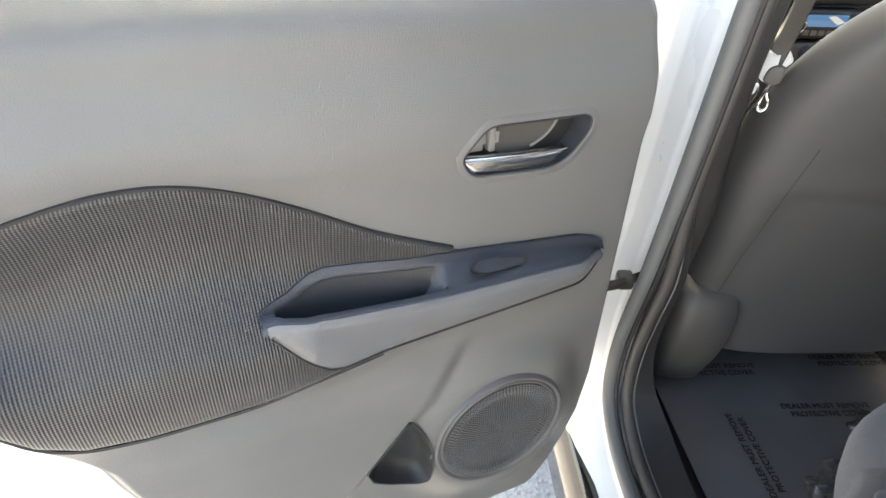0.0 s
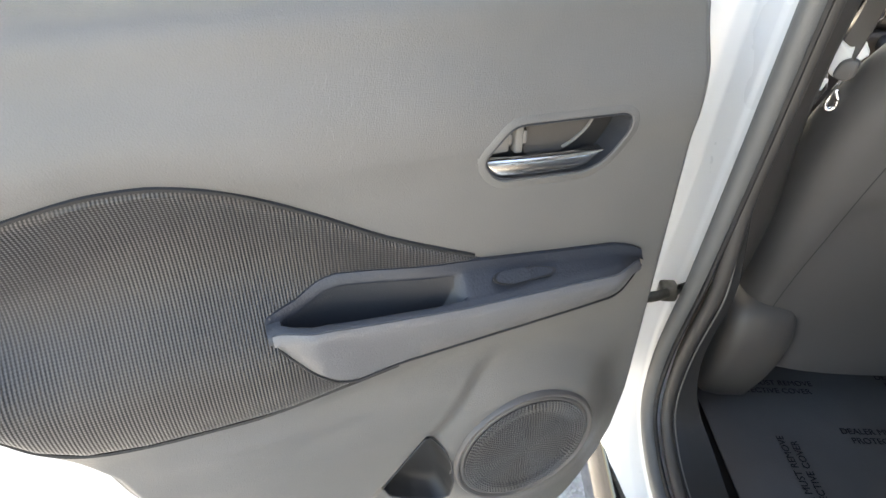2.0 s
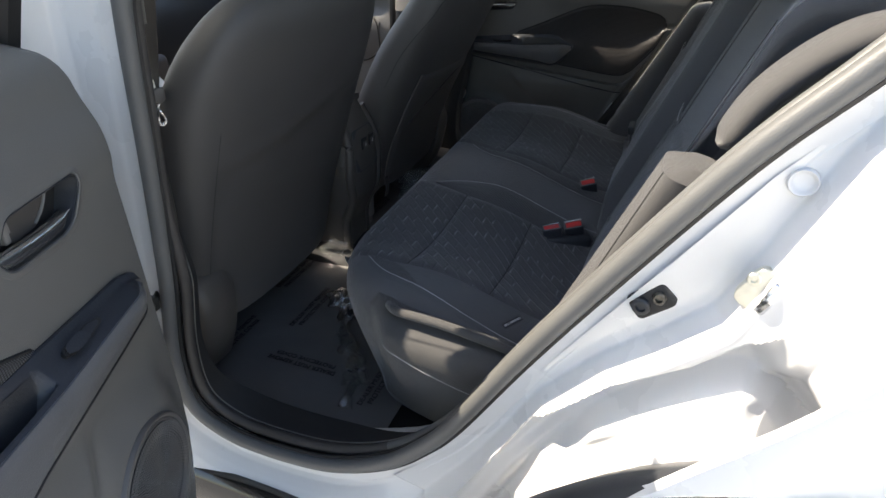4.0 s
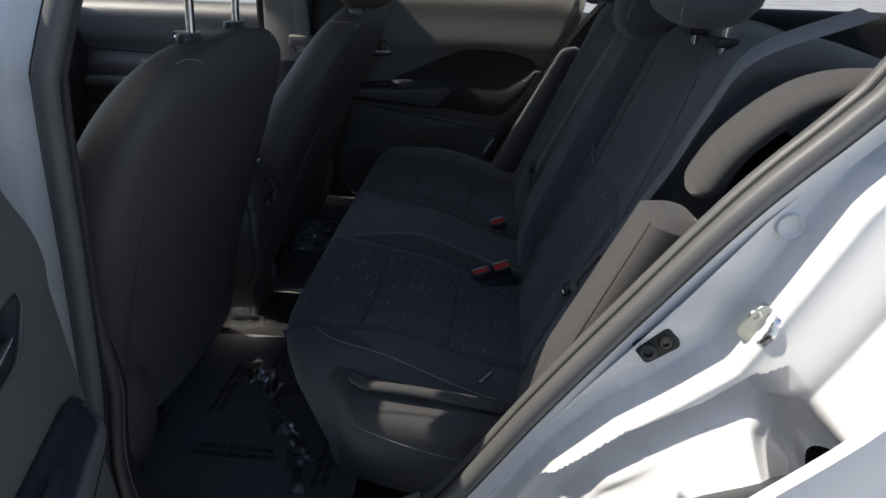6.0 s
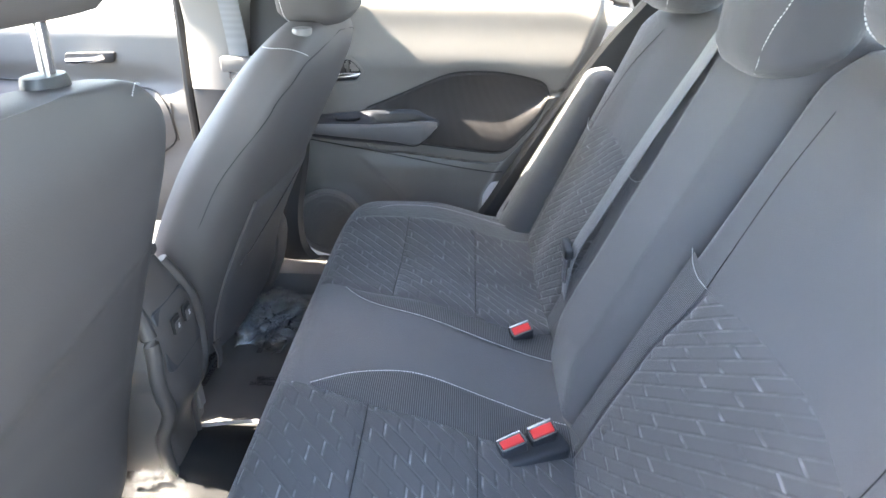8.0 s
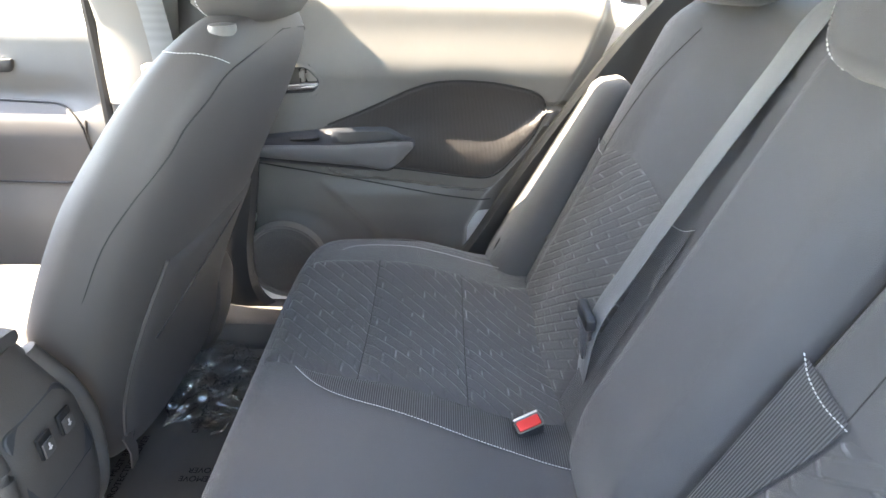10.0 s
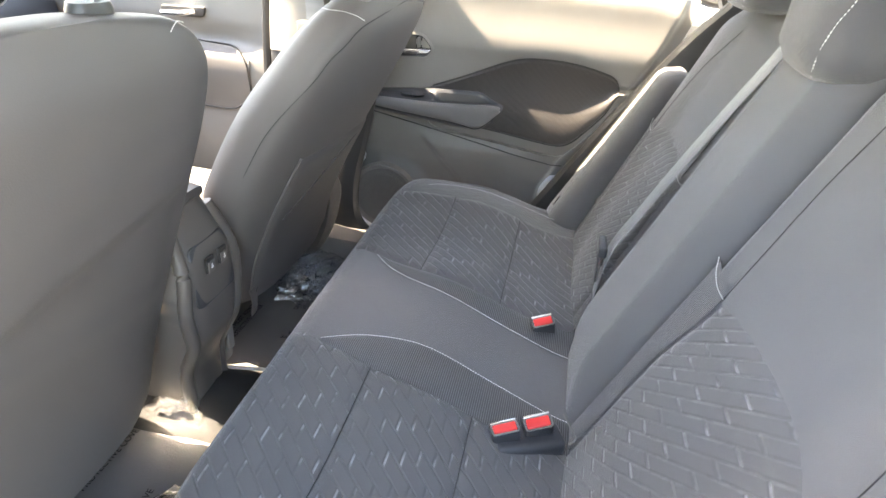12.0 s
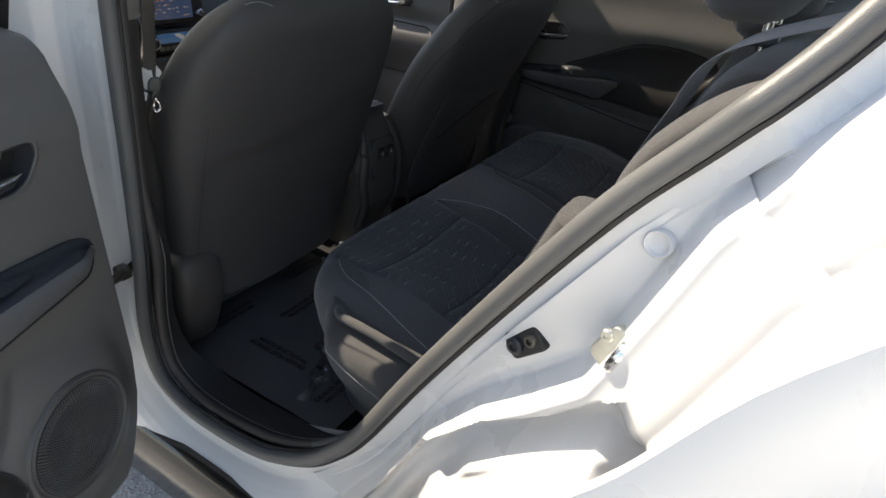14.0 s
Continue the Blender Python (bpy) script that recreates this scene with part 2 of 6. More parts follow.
def thing(name, m, label, category, group="", kind=""):
    ob = new(name)
    ob.matrix_basis = m
    ob.empty_display_size = 0.05
    return tagged(ob, label, category, group, kind)


def lofted(rings, closed=True, caps=True):
    """Skins rings of equal length."""
    bm = bmesh.new()
    rows = [[bm.verts.new(p) for p in r] for r in rings]
    n = len(rows[0])
    for a, b in zip(rows, rows[1:]):
        for i in range(n if closed else n - 1):
            j = (i + 1) % n
            bm.faces.new((a[i], a[j], b[j], b[i]))
    if caps and closed:
        bm.faces.new(list(reversed(rows[0])))
        bm.faces.new(rows[-1])
    return bm


def sheet(f, nu, nv, thick=0.0, back=None, cap=True):
    """A surface f(s, t) over the unit square; thick: metres of thickness along back (a direction) with closed edges."""
    bm = bmesh.new()
    g = [[bm.verts.new(f(i / nu, j / nv)) for j in range(nv + 1)] for i in range(nu + 1)]
    for i in range(nu):
        for j in range(nv):
            bm.faces.new((g[i][j], g[i + 1][j], g[i + 1][j + 1], g[i][j + 1]))
    if thick:
        d = Vector(back) * thick
        rim = [(i, 0) for i in range(nu)] + [(nu, j) for j in range(nv)] + [(i, nv) for i in range(nu, 0, -1)] + [(0, j) for j in range(nv, 0, -1)]
        keys = [(i, j) for i in range(nu + 1) for j in range(nv + 1)] if cap else rim
        low = {k: bm.verts.new(g[k[0]][k[1]].co + d) for k in keys}
        for a, b in zip(rim, rim[1:] + rim[:1]):
            bm.faces.new((g[a[0]][a[1]], low[a], low[b], g[b[0]][b[1]]))
        if cap:
            for i in range(nu):
                for j in range(nv):
                    bm.faces.new((low[i, j], low[i, j + 1], low[i + 1, j + 1], low[i + 1, j]))
    return bm


def spline(points, n, closed=False):
    """n points along a smooth curve through the given ones."""
    p = [Vector(q) for q in points]
    k = len(p)
    out = []
    spans = k if closed else k - 1
    for i in range(n):
        u = i / n * spans if closed else i / (n - 1) * spans
        s = min(int(u), spans - 1)
        w = u - s
        if closed:
            a, b, c, d = (p[(s + o) % k] for o in (-1, 0, 1, 2))
        else:
            b, c = p[s], p[s + 1]
            a = p[s - 1] if s > 0 else 2 * b - c
            d = p[s + 2] if s + 2 < k else 2 * c - b
        out.append(0.5 * ((2 * b) + (c - a) * w + (2 * a - 5 * b + 4 * c - d) * w ** 2 + (3 * b - a - 3 * c + d) * w ** 3))
    return out


def tube(points, radius, sides=8, closed=False, flat=1.0):
    """A round bar along points."""
    p = [Vector(q) for q in points]
    n = len(p)
    rings = []
    ref = Vector((0.13, 0.21, 0.97))
    for i in range(n):
        a = p[i - 1] if (i > 0 or closed) else p[i]
        b = p[(i + 1) % n] if (i < n - 1 or closed) else p[i]
        t = (b - a).normalized()
        s = t.cross(ref).normalized()
        u = s.cross(t)
        r = radius(i / max(1, n - 1)) if callable(radius) else radius
        rings.append([p[i] + s * (r * math.cos(2 * math.pi * k / sides)) + u * (r * flat * math.sin(2 * math.pi * k / sides)) for k in range(sides)])
    if closed:
        rings.append(rings[0])
        bm = lofted(rings, True, False)
        bmesh.ops.remove_doubles(bm, verts=bm.verts, dist=1e-6)
        return bm
    return lofted(rings)


def ribbon(points, across, width, thick=0.0014):
    """A strap along points; across: its width's direction at each point, or one for all."""
    p = [Vector(q) for q in points]
    rings = []
    for i in range(len(p)):
        t = (p[min(i + 1, len(p) - 1)] - p[max(i - 1, 0)]).normalized()
        c = Vector(across[i] if isinstance(across, list) else across)
        c = (c - t * c.dot(t)).normalized()
        nrm = t.cross(c)
        w, h = width / 2, thick / 2
        rings.append([p[i] + c * w * a + nrm * h * b for a, b in ((-1, -0.4), (-0.97, -1), (0.97, -1), (1, -0.4), (1, 0.4), (0.97, 1), (-0.97, 1), (-1, 0.4))])
    return lofted(rings)


def rounded(pts, r, seg=5):
    """A 2D polygon with its corners rounded."""
    out = []
    n = len(pts)
    for i in range(n):
        a, b, c = Vector(pts[i - 1]), Vector(pts[i]), Vector(pts[(i + 1) % n])
        rr = r[i] if isinstance(r, (list, tuple)) else r
        d1, d2 = (a - b), (c - b)
        rr = min(rr, d1.length * 0.49, d2.length * 0.49)
        s, e = b + d1.normalized() * rr, b + d2.normalized() * rr
        for k in range(seg + 1):
            w = k / seg
            out.append((1 - w) ** 2 * s + 2 * w * (1 - w) * b + w ** 2 * e)
    return out


def grown(pts, d):
    """A 2D polygon (anticlockwise) moved outward by d."""
    n = len(pts)
    out = []
    for i in range(n):
        a, b, c = Vector(pts[i - 1]), Vector(pts[i]), Vector(pts[(i + 1) % n])
        e1, e2 = (b - a), (c - b)
        if e1.length < 1e-9:
            e1 = e2
        if e2.length < 1e-9:
            e2 = e1
        m = Vector((e1.y, -e1.x)).normalized() + Vector((e2.y, -e2.x)).normalized()
        out.append(b + (m.normalized() if m.length > 1e-6 else m) * d)
    return out


def prism(pts, place, low, high, bevel=0.0, steps=3):
    """A 2D outline (anticlockwise) between two heights; place(a, b, h) gives the point in space. bevel rounds the high edge."""
    rings = [[place(p[0], p[1], low) for p in pts]]
    if bevel:
        for k in range(steps + 1):
            w = k / steps * math.pi / 2
            q = grown(pts, -bevel * (1 - math.cos(w)))
            rings.append([place(p[0], p[1], high - bevel + bevel * math.sin(w)) for p in q])
    else:
        rings.append([place(p[0], p[1], high) for p in pts])
    return lofted(rings)


def block(x0, x1, y0, y1, z0, z1, bevel=0.004):
    """A box with rounded edges all round."""
    bm = bmesh.new()
    bmesh.ops.create_cube(bm, size=1)
    for v in bm.verts:
        v.co = Vector(((x0 + x1) / 2 + v.co.x * (x1 - x0), (y0 + y1) / 2 + v.co.y * (y1 - y0), (z0 + z1) / 2 + v.co.z * (z1 - z0)))
    if bevel:
        bmesh.ops.bevel(bm, geom=bm.edges[:], offset=bevel, segments=3, affect="EDGES", profile=0.5)
    return bm


def merged(*bms):
    out = bmesh.new()
    for b in bms:
        me = bpy.data.meshes.new("join")
        b.to_mesh(me)
        b.free()
        out.from_mesh(me)
        bpy.data.meshes.remove(me)
    return out


def stitches(points, pitch=0.0042, length=0.0030, r=0.0007):
    """A seam of short threads along a curve."""
    p = [Vector(q) for q in points]
    bm = bmesh.new()
    carry = 0.0
    for a, b in zip(p, p[1:]):
        d = b - a
        ln = d.length
        if ln < 1e-7:
            continue
        t = d / ln
        s = carry
        while s < ln:
            c = a + t * s
            side = t.cross(Vector((0.1, 0.2, 1))).normalized() * r
            up = side.cross(t).normalized() * r
            ends = []
            for e, k in ((-0.5, 0.5), (-0.2, 1.0), (0.2, 1.0), (0.5, 0.5)):
                o = c + t * (length * e)
                ends.append([bm.verts.new(o + side * k), bm.verts.new(o + up * k * 1.4), bm.verts.new(o - side * k)])
            for q, w in zip(ends, ends[1:]):
                for i in range(2):
                    bm.faces.new((q[i], q[i + 1], w[i + 1], w[i]))
            s += pitch
        carry = s - ln
    return bm


def interp(x, table):
    """Smooth value at x from (x, value) pairs, with steady slopes through them."""
    k = len(table)
    if x <= table[0][0]:
        return table[0][1]
    if x >= table[-1][0]:
        return table[-1][1]
    i = max(q for q in range(k - 1) if table[q][0] <= x)

    def slope(q):
        lo, hi = max(0, q - 1), min(k - 1, q + 1)
        return (table[hi][1] - table[lo][1]) / (table[hi][0] - table[lo][0])
    (a, u), (c, v) = table[i], table[i + 1]
    h = c - a
    w = (x - a) / h
    return (1 + 2 * w) * (1 - w) ** 2 * u + w * (1 - w) ** 2 * h * slope(i) + w * w * (3 - 2 * w) * v + w * w * (w - 1) * h * slope(i + 1)


def line_at(x, pts):
    if x <= pts[0][0]:
        return pts[0][1]
    for (a, u), (b, v) in zip(pts, pts[1:]):
        if x <= b:
            return u + (v - u) * (x - a) / (b - a)
    return pts[-1][1]


def bump_at(x, c, w):
    d = abs(x - c) / w
    return 0.0 if d >= 1 else 0.5 + 0.5 * math.cos(math.pi * d)


def ramp01(x, a, b):
    w = min(1.0, max(0.0, (x - a) / (b - a)))
    return w * w * (3 - 2 * w)


# ---- ground ----
bm = bmesh.new()
bmesh.ops.create_grid(bm, x_segments=20, y_segments=20, size=1500)
part("ground", bm, ASPHALT)
tagged(bpy.data.objects["ground"], "worn grey asphalt of a parking lot", "ground", kind="structure")

# ---- car body ----
car = thing("car_body", pose(0, 0, 0), "white crossover car body with the rear side door open", "car")


def flange_x(z):
    return -0.69 + max(0.0, z - 1.12) * 0.42 + max(0.0, z - 1.20) * 0.25


OPENING = [(-0.06, 1.40), (-0.02, 1.25), (0.013, 1.11), (0.04, 0.91), (0.066, 0.735), (0.097, 0.575), (0.088, 0.465), (0.02, 0.413),
           (-0.08, 0.403), (-0.2, 0.42), (-0.3, 0.472), (-0.365, 0.535), (-0.413, 0.6), (-0.497, 0.746), (-0.585, 0.887), (-0.673, 1.02),
           (-0.738, 1.10), (-0.80, 1.18), (-0.86, 1.29), (-0.84, 1.38), (-0.70, 1.42), (-0.40, 1.44), (-0.18, 1.44)]
# which profile each key of the opening has: pillar, sill, rear jamb, roof rail
KIND = [(1, 0, 0), (1, 0, 0), (1, 0, 0), (1, 0, 0), (1, 0, 0), (0.9, 0.1, 0), (0.4, 0.6, 0), (0, 1, 0), (0, 1, 0), (0, 0.9, 0.1), (0, 0.5, 0.5),
        (0, 0.15, 0.85), (0, 0, 1), (0, 0, 1), (0, 0, 1), (0, 0, 1), (0, 0, 1), (0, 0, 1), (0, 0, 1), (0.5, 0, 0.5), (1, 0, 0), (1, 0, 0), (1, 0, 0)]
# profiles across the jamb: distance outward from the opening, and depth from the flange
P_PILLAR = [(0, 0.012), (0, -0.010), (0.022, -0.012), (0.028, -0.016), (0.070, -0.022), (0.080, -0.034), (0.086, -0.060), (0.088, -0.10), (0.092, -0.155), (0.10, -0.17)]
P_SILL = [(0, 0.012), (0, -0.010), (0.018, -0.012), (0.026, -0.018), (0.034, -0.034), (0.044, -0.050), (0.055, -0.060), (0.070, -0.064), (0.11, -0.066), (0.15, -0.05)]
P_REAR = [(0, 0.012), (0, -0.010), (0.022, -0.004), (0.078, -0.026), (0.088, -0.032), (0.112, -0.038), (0.126, -0.052), (0.142, -0.066), (0.200, -0.130), (0.270, -0.166)]
def finer(prof):
    """The profile with many even stations, for the pressed form of the jamb."""
    head, tail = prof[:3], prof[2:]
    acc = [0.0]
    for p, q in zip(tail, tail[1:]):
        acc.append(acc[-1] + math.hypot(q[0] - p[0], q[1] - p[1]))
    out = []
    for k in range(1, 81):
        d = acc[-1] * k / 80
        i = max(j for j in range(len(acc) - 1) if acc[j] <= d + 1e-9)
        w = (d - acc[i]) / (acc[i + 1] - acc[i])
        out.append((tail[i][0] + (tail[i + 1][0] - tail[i][0]) * w, tail[i][1] + (tail[i + 1][1] - tail[i][1]) * w))
    return head + out


P_PILLAR, P_SILL, P_REAR = finer(P_PILLAR), finer(P_SILL), finer(P_REAR)
# lines of the pressing behind the opening, in y and z: edge of the flat, crease, rib, wheel flare, outer roll
FLAT_END = [(-0.33, 0.40), (-0.436, 0.563), (-0.507, 0.700), (-0.570, 0.778), (-0.622, 0.824), (-0.668, 0.870), (-0.690, 0.925), (-0.733, 1.045), (-0.80, 1.16), (-0.87, 1.26)]
CREASE = [(-0.35, 0.38), (-0.450, 0.555), (-0.505, 0.668), (-0.590, 0.764), (-0.660, 0.815), (-0.704, 0.860)]
RIB_LINE = [(-0.40, 0.38), (-0.487, 0.569), (-0.552, 0.679), (-0.637, 0.736), (-0.697, 0.776), (-0.725, 0.815), (-0.745, 0.862)]
FLARE = [(-0.46, 0.40), (-0.535, 0.610), (-0.585, 0.690), (-0.640, 0.752), (-0.678, 0.787), (-0.708, 0.800), (-0.735, 0.790), (-0.770, 0.752), (-0.80, 0.70)]
ROLL = [(-0.86, 0.735), (-0.814, 0.779), (-0.740, 0.849), (-0.704, 0.885), (-0.690, 0.905)]


def off_line(y, z, pts):
    """Signed distance from a line of points; positive on its left."""
    best, sign = 9.0, 1.0
    p = Vector((y, z))
    for a, b in zip(pts, pts[1:]):
        a, b = Vector(a), Vector(b)
        e = b - a
        w = min(1.0, max(0.0, (p - a).dot(e) / e.dot(e)))
        d = (p - a - e * w).length
        if d < best - 1e-9:
            best, sign = d, 1.0 if e.x * (p.y - a.y) - e.y * (p.x - a.x) > 0 else -1.0
    return best * sign


def jamb_x(y, z):
    """Depth of the pressed jamb: a flat, a lit ledge, an undercut with a rib, then the wheel flare and the outer roll."""
    f = off_line(y, z, FLAT_END)
    above = -0.691 - 0.012 * min(1.0, max(0.0, -f / 0.055)) - 0.044 * ramp01(f, 0.0, 0.022) - 0.020 * ramp01(f, 0.024, 0.075) - 0.101 * ramp01(f, 0.080, 0.115)
    b, w, r = off_line(y, z, CREASE), off_line(y, z, FLARE), off_line(y, z, ROLL)
    under = -0.700 - 0.009 * bump_at(off_line(y, z, RIB_LINE), 0.0, 0.022)
    under -= max(0.034 * ramp01(w, -0.022, 0.002) + 0.115 * ramp01(w, 0.0, 0.055), 0.034 * ramp01(r, -0.035, 0.0) + 0.05 * ramp01(r, 0.0, 0.05))
    k = ramp01(b, -0.004, 0.005) * ramp01(r, 0.016, -0.006)
    return above + (under - above) * k


SIDE_N = 400
edge2 = spline([(y, z, 0) for y, z in OPENING], SIDE_N, True)
mix3 = spline(KIND, SIDE_N, True)


def outward(i):
    a, b = edge2[i - 1], edge2[(i + 1) % SIDE_N]
    d = (b - a).normalized()
    return Vector((-d.y, d.x))


def on_side(i, d, depth):
    """A point off the opening's edge: d outward in the plane of the side, depth towards the cabin."""
    o = outward(i)
    y, z = edge2[i].x + o.x * d, edge2[i].y + o.y * d
    return Vector((flange_x(edge2[i].y) + depth, y, z))


def side_ring(i):
    w = mix3[i]
    s = w.x + w.y + w.z
    pts = []
    for a, b, c in zip(P_PILLAR, P_SILL, P_REAR):
        d = (a[0] * w.x + b[0] * w.y + c[0] * w.z) / s
        e = (a[1] * w.x + b[1] * w.y + c[1] * w.z) / s
        # the jamb grows shallow towards the roof
        e *= 1 - 0.93 * ramp01(edge2[i].y, 1.16, 1.31) if e < -0.02 else 1
        q = on_side(i, d, e)
        if len(pts) > 3 and w.z > 0 and q.z < 1.20:
            q.x += (jamb_x(q.y, q.z) + 0.014 - q.x) * ramp01(w.z / s, 0.10, 0.75) * ramp01(q.z, 1.20, 1.08)
        pts.append(q)
    return pts


rings = [side_ring(i) for i in range(SIDE_N)]
bm = lofted(rings + [rings[0]], False, False)
bmesh.ops.remove_doubles(bm, verts=bm.verts, dist=1e-6)
side = part("side_panel", bm, WHITE, car, "white painted door opening and jamb")
# the pressed panel behind the opening, from the edge of its flat to the wheel flare
SEALED = [(-0.20, 0.405), (-0.30, 0.457), (-0.372, 0.528), (-0.424, 0.594), (-0.509, 0.740), (-0.597, 0.881), (-0.684, 1.013), (-0.748, 1.09)]


def pressing(s, t):
    i = t * (len(SEALED) - 2) + 0.9
    k = min(len(SEALED) - 2, int(i))
    a, b = Vector(SEALED[k]), Vector(SEALED[k + 1])
    p = a + (b - a) * (i - k)
    d = Vector((-0.84, -0.54)).lerp(Vector((-0.90, -0.43)), t).normalized()
    p = p + d * (0.004 + 0.25 * s)
    x = jamb_x(p.x, p.y) + 0.006 * ramp01(t, 0.03, 0.0) + 0.006 * ramp01(t, 0.96, 1.0)
    return (x, p.x, p.y)


part("jamb_panel", sheet(pressing, 150, 260), WHITE, car, "white pressed panel behind the door opening")

# rubber seal and inner lip round the opening
bm = tube([on_side(i, -0.013, -0.014) for i in range(SIDE_N)], 0.0115, 10, True)
part("door_seal", bm, RUBBER, car, "grey rubber weatherstrip")
bm = tube([on_side(i, -0.0005, -0.012) for i in range(SIDE_N)], 0.0042, 6, True)
part("seal_lip", bm, BLACK, car, "black rubber lip")
def rear_share(i):
    w = mix3[i]
    return max(0.0, min(1.0, w.z / (w.x + w.y + w.z)))


def post_share(i):
    """1 along the upper B-pillar, where the strips lie close together."""
    return ramp01(edge2[i].x, -0.10, -0.04) * ramp01(edge2[i].y, 0.70, 0.88)


bm = tube([on_side(i, -0.0245 + 0.008 * rear_share(i) + 0.0028 * post_share(i), -0.008 + 0.010 * rear_share(i) + 0.001 * post_share(i)) for i in range(SIDE_N)], 0.0034, 6, True)
part("seal_groove", bm, BLACK, car)
def inner_at(i):
    return on_side(i, -0.027 + 0.016 * rear_share(i) + 0.012 * post_share(i), 0.008 + 0.008 * rear_share(i) - 0.008 * post_share(i))


at_rear = [i for i in range(SIDE_N) if rear_share(i) > 0.5]
part("inner_seal", tube([inner_at(i) for i in range(at_rear[0], at_rear[-1] + 1)], 0.0088, 10), RUBBER, car, "pale grey inner weatherstrip")
part("inner_seal", tube([inner_at(i) for i in list(range(at_rear[-1], SIDE_N)) + list(range(at_rear[0] + 1))], 0.0088, 10), POSTP, car, "dark inner weatherstrip")
bm = tube([on_side(i, -0.0325 + 0.018 * rear_share(i) + 0.019 * post_share(i), 0.018 + 0.006 * rear_share(i) - 0.016 * post_share(i)) for i in range(SIDE_N)], 0.0012, 6, True)
part("seal_bead", bm, GREY, car, "pale bead of the weatherstrip")


def lip_ring(i):
    w = mix3[i]
    s = w.x + w.y + w.z
    wide = (0.022 * w.x + 0.060 * w.y + 0.004 * w.z) / s * (1 - 0.95 * post_share(i))
    off = -0.028 + 0.018 * rear_share(i) + 0.018 * post_share(i)
    return [on_side(i, off + 0.001, 0.000), on_side(i, off - 0.003, 0.006), on_side(i, off - wide * 0.06, wide * 0.5 + 0.006), on_side(i, off - wide * 0.10, wide + 0.008), on_side(i, off - wide * 0.05 + 0.006, wide + 0.012), on_side(i, off + 0.004, 0.006)]


lips = [lip_ring(i) for i in range(SIDE_N)]
bm = lofted(lips + [lips[0]], True, False)
bmesh.ops.remove_doubles(bm, verts=bm.verts, dist=1e-6)
part("opening_trim", bm, BLACK, car, "dark plastic trim round the door opening")

# dark trim round the far door opening, hiding the painted edge
def mirrored(v):
    return Vector((-v.x, v.y, v.z))


def far_shift(i):
    """The trim lies farther forward along the far B-pillar."""
    return 0.010 * ramp01(edge2[i].x, -0.06, 0.03)


far_rings = []
for i in range(SIDE_N):
    far_rings.append([mirrored(on_side(i, d + far_shift(i), e)) for d, e in ((-0.012, 0.030), (-0.020, 0.018), (-0.016, 0.002), (0.004, -0.006), (0.060, -0.008), (0.13, -0.004), (0.13, 0.012), (0.02, 0.034))])
bm = lofted(far_rings + [far_rings[0]], True, False)
bmesh.ops.remove_doubles(bm, verts=bm.verts, dist=1e-6)
part("far_opening_trim", bm, BLACK, car, "black weatherstrip and trim of the far opening")
bm = tube([mirrored(on_side(i, -0.010 + far_shift(i), 0.012)) for i in range(SIDE_N)], 0.012, 8, True)
part("far_door_seal", bm, BLACK, car)

# striker, bump stop, plug, check strap
JN = Vector((-0.985, 0.14, 0.10)).normalized()
JA = JN.cross(Vector((0, 0, 1))).normalized()
JB = JA.cross(JN)


def jamb_place(c):
    return lambda a, b, h: c + JA * a + JB * b + JN * h


c = Vector((-0.694, -0.612, 0.862))
ol = rounded([(-0.0145, -0.022), (0.0145, -0.022), (0.0145, 0.022), (-0.0145, 0.022)], 0.007)
tw = math.radians(48)
ol = [Vector((p.x * math.cos(tw) - p.y * math.sin(tw), p.x * math.sin(tw) + p.y * math.cos(tw))) for p in ol]
stop = part("bump_stop", prism(ol, jamb_place(c), -0.004, 0.009, 0.003), BLACK, car, "black rubber door bump stop with a bolt")
for sgn, mat, nm, r in ((-1, DARKP, "stop_ring", 0.0092), (1, DARKZ, "bolt", 0.0066)):
    cc = c + (JA * math.cos(tw + math.pi / 2) + JB * math.sin(tw + math.pi / 2)) * 0.0105 * sgn
    rings = []
    for rad, h in ((r, 0.006), (r, 0.013), (r * 0.8, 0.0145), (r * 0.55, 0.0145), (r * 0.5, 0.011), (r * 0.05, 0.011)):
        rings.append([cc + JN * h + (JA * math.cos(k * math.pi / 10) + JB * math.sin(k * math.pi / 10)) * rad for k in range(20)])
    part(nm, lofted(rings), mat, stop)
c = Vector((-0.718, -0.700, 0.908))
ol = rounded([(-0.016, -0.021), (0.016, -0.021), (0.016, 0.021), (-0.016, 0.021)], 0.010)
ol = [Vector((p.x * math.cos(0.5) - p.y * math.sin(0.5), p.x * math.sin(0.5) + p.y * math.cos(0.5))) for p in ol]
striker = part("striker_plate", prism(ol, jamb_place(c), -0.006, 0.004, 0.001), ZINC, car, "zinc door striker plate")
loop = spline([c - JA * 0.010 + JB * 0.012, c - JA * 0.010 + JB * 0.012 + JN * 0.011, c - JA * 0.006 + JN * 0.016, c - JA * 0.002 - JB * 0.014 + JN * 0.011, c - JA * 0.002 - JB * 0.014], 22)
part("striker_loop", tube(loop, 0.0048, 8), CHROME, striker)
for s in (-1, 1):
    cc = c + JA * 0.009 * s + JB * 0.012 * s
    rings = [[cc + JN * h + (JA * math.cos(k * math.pi / 8) + JB * math.sin(k * math.pi / 8)) * rad for k in range(16)] for rad, h in ((0.0062, 0.002), (0.0062, 0.006), (0.005, 0.0072), (0.003, 0.0072), (0.0025, 0.005), (0.0004, 0.005))]
    part("screw", lofted(rings), ZINC, striker)
c = Vector((-0.697, -0.708, 1.008))
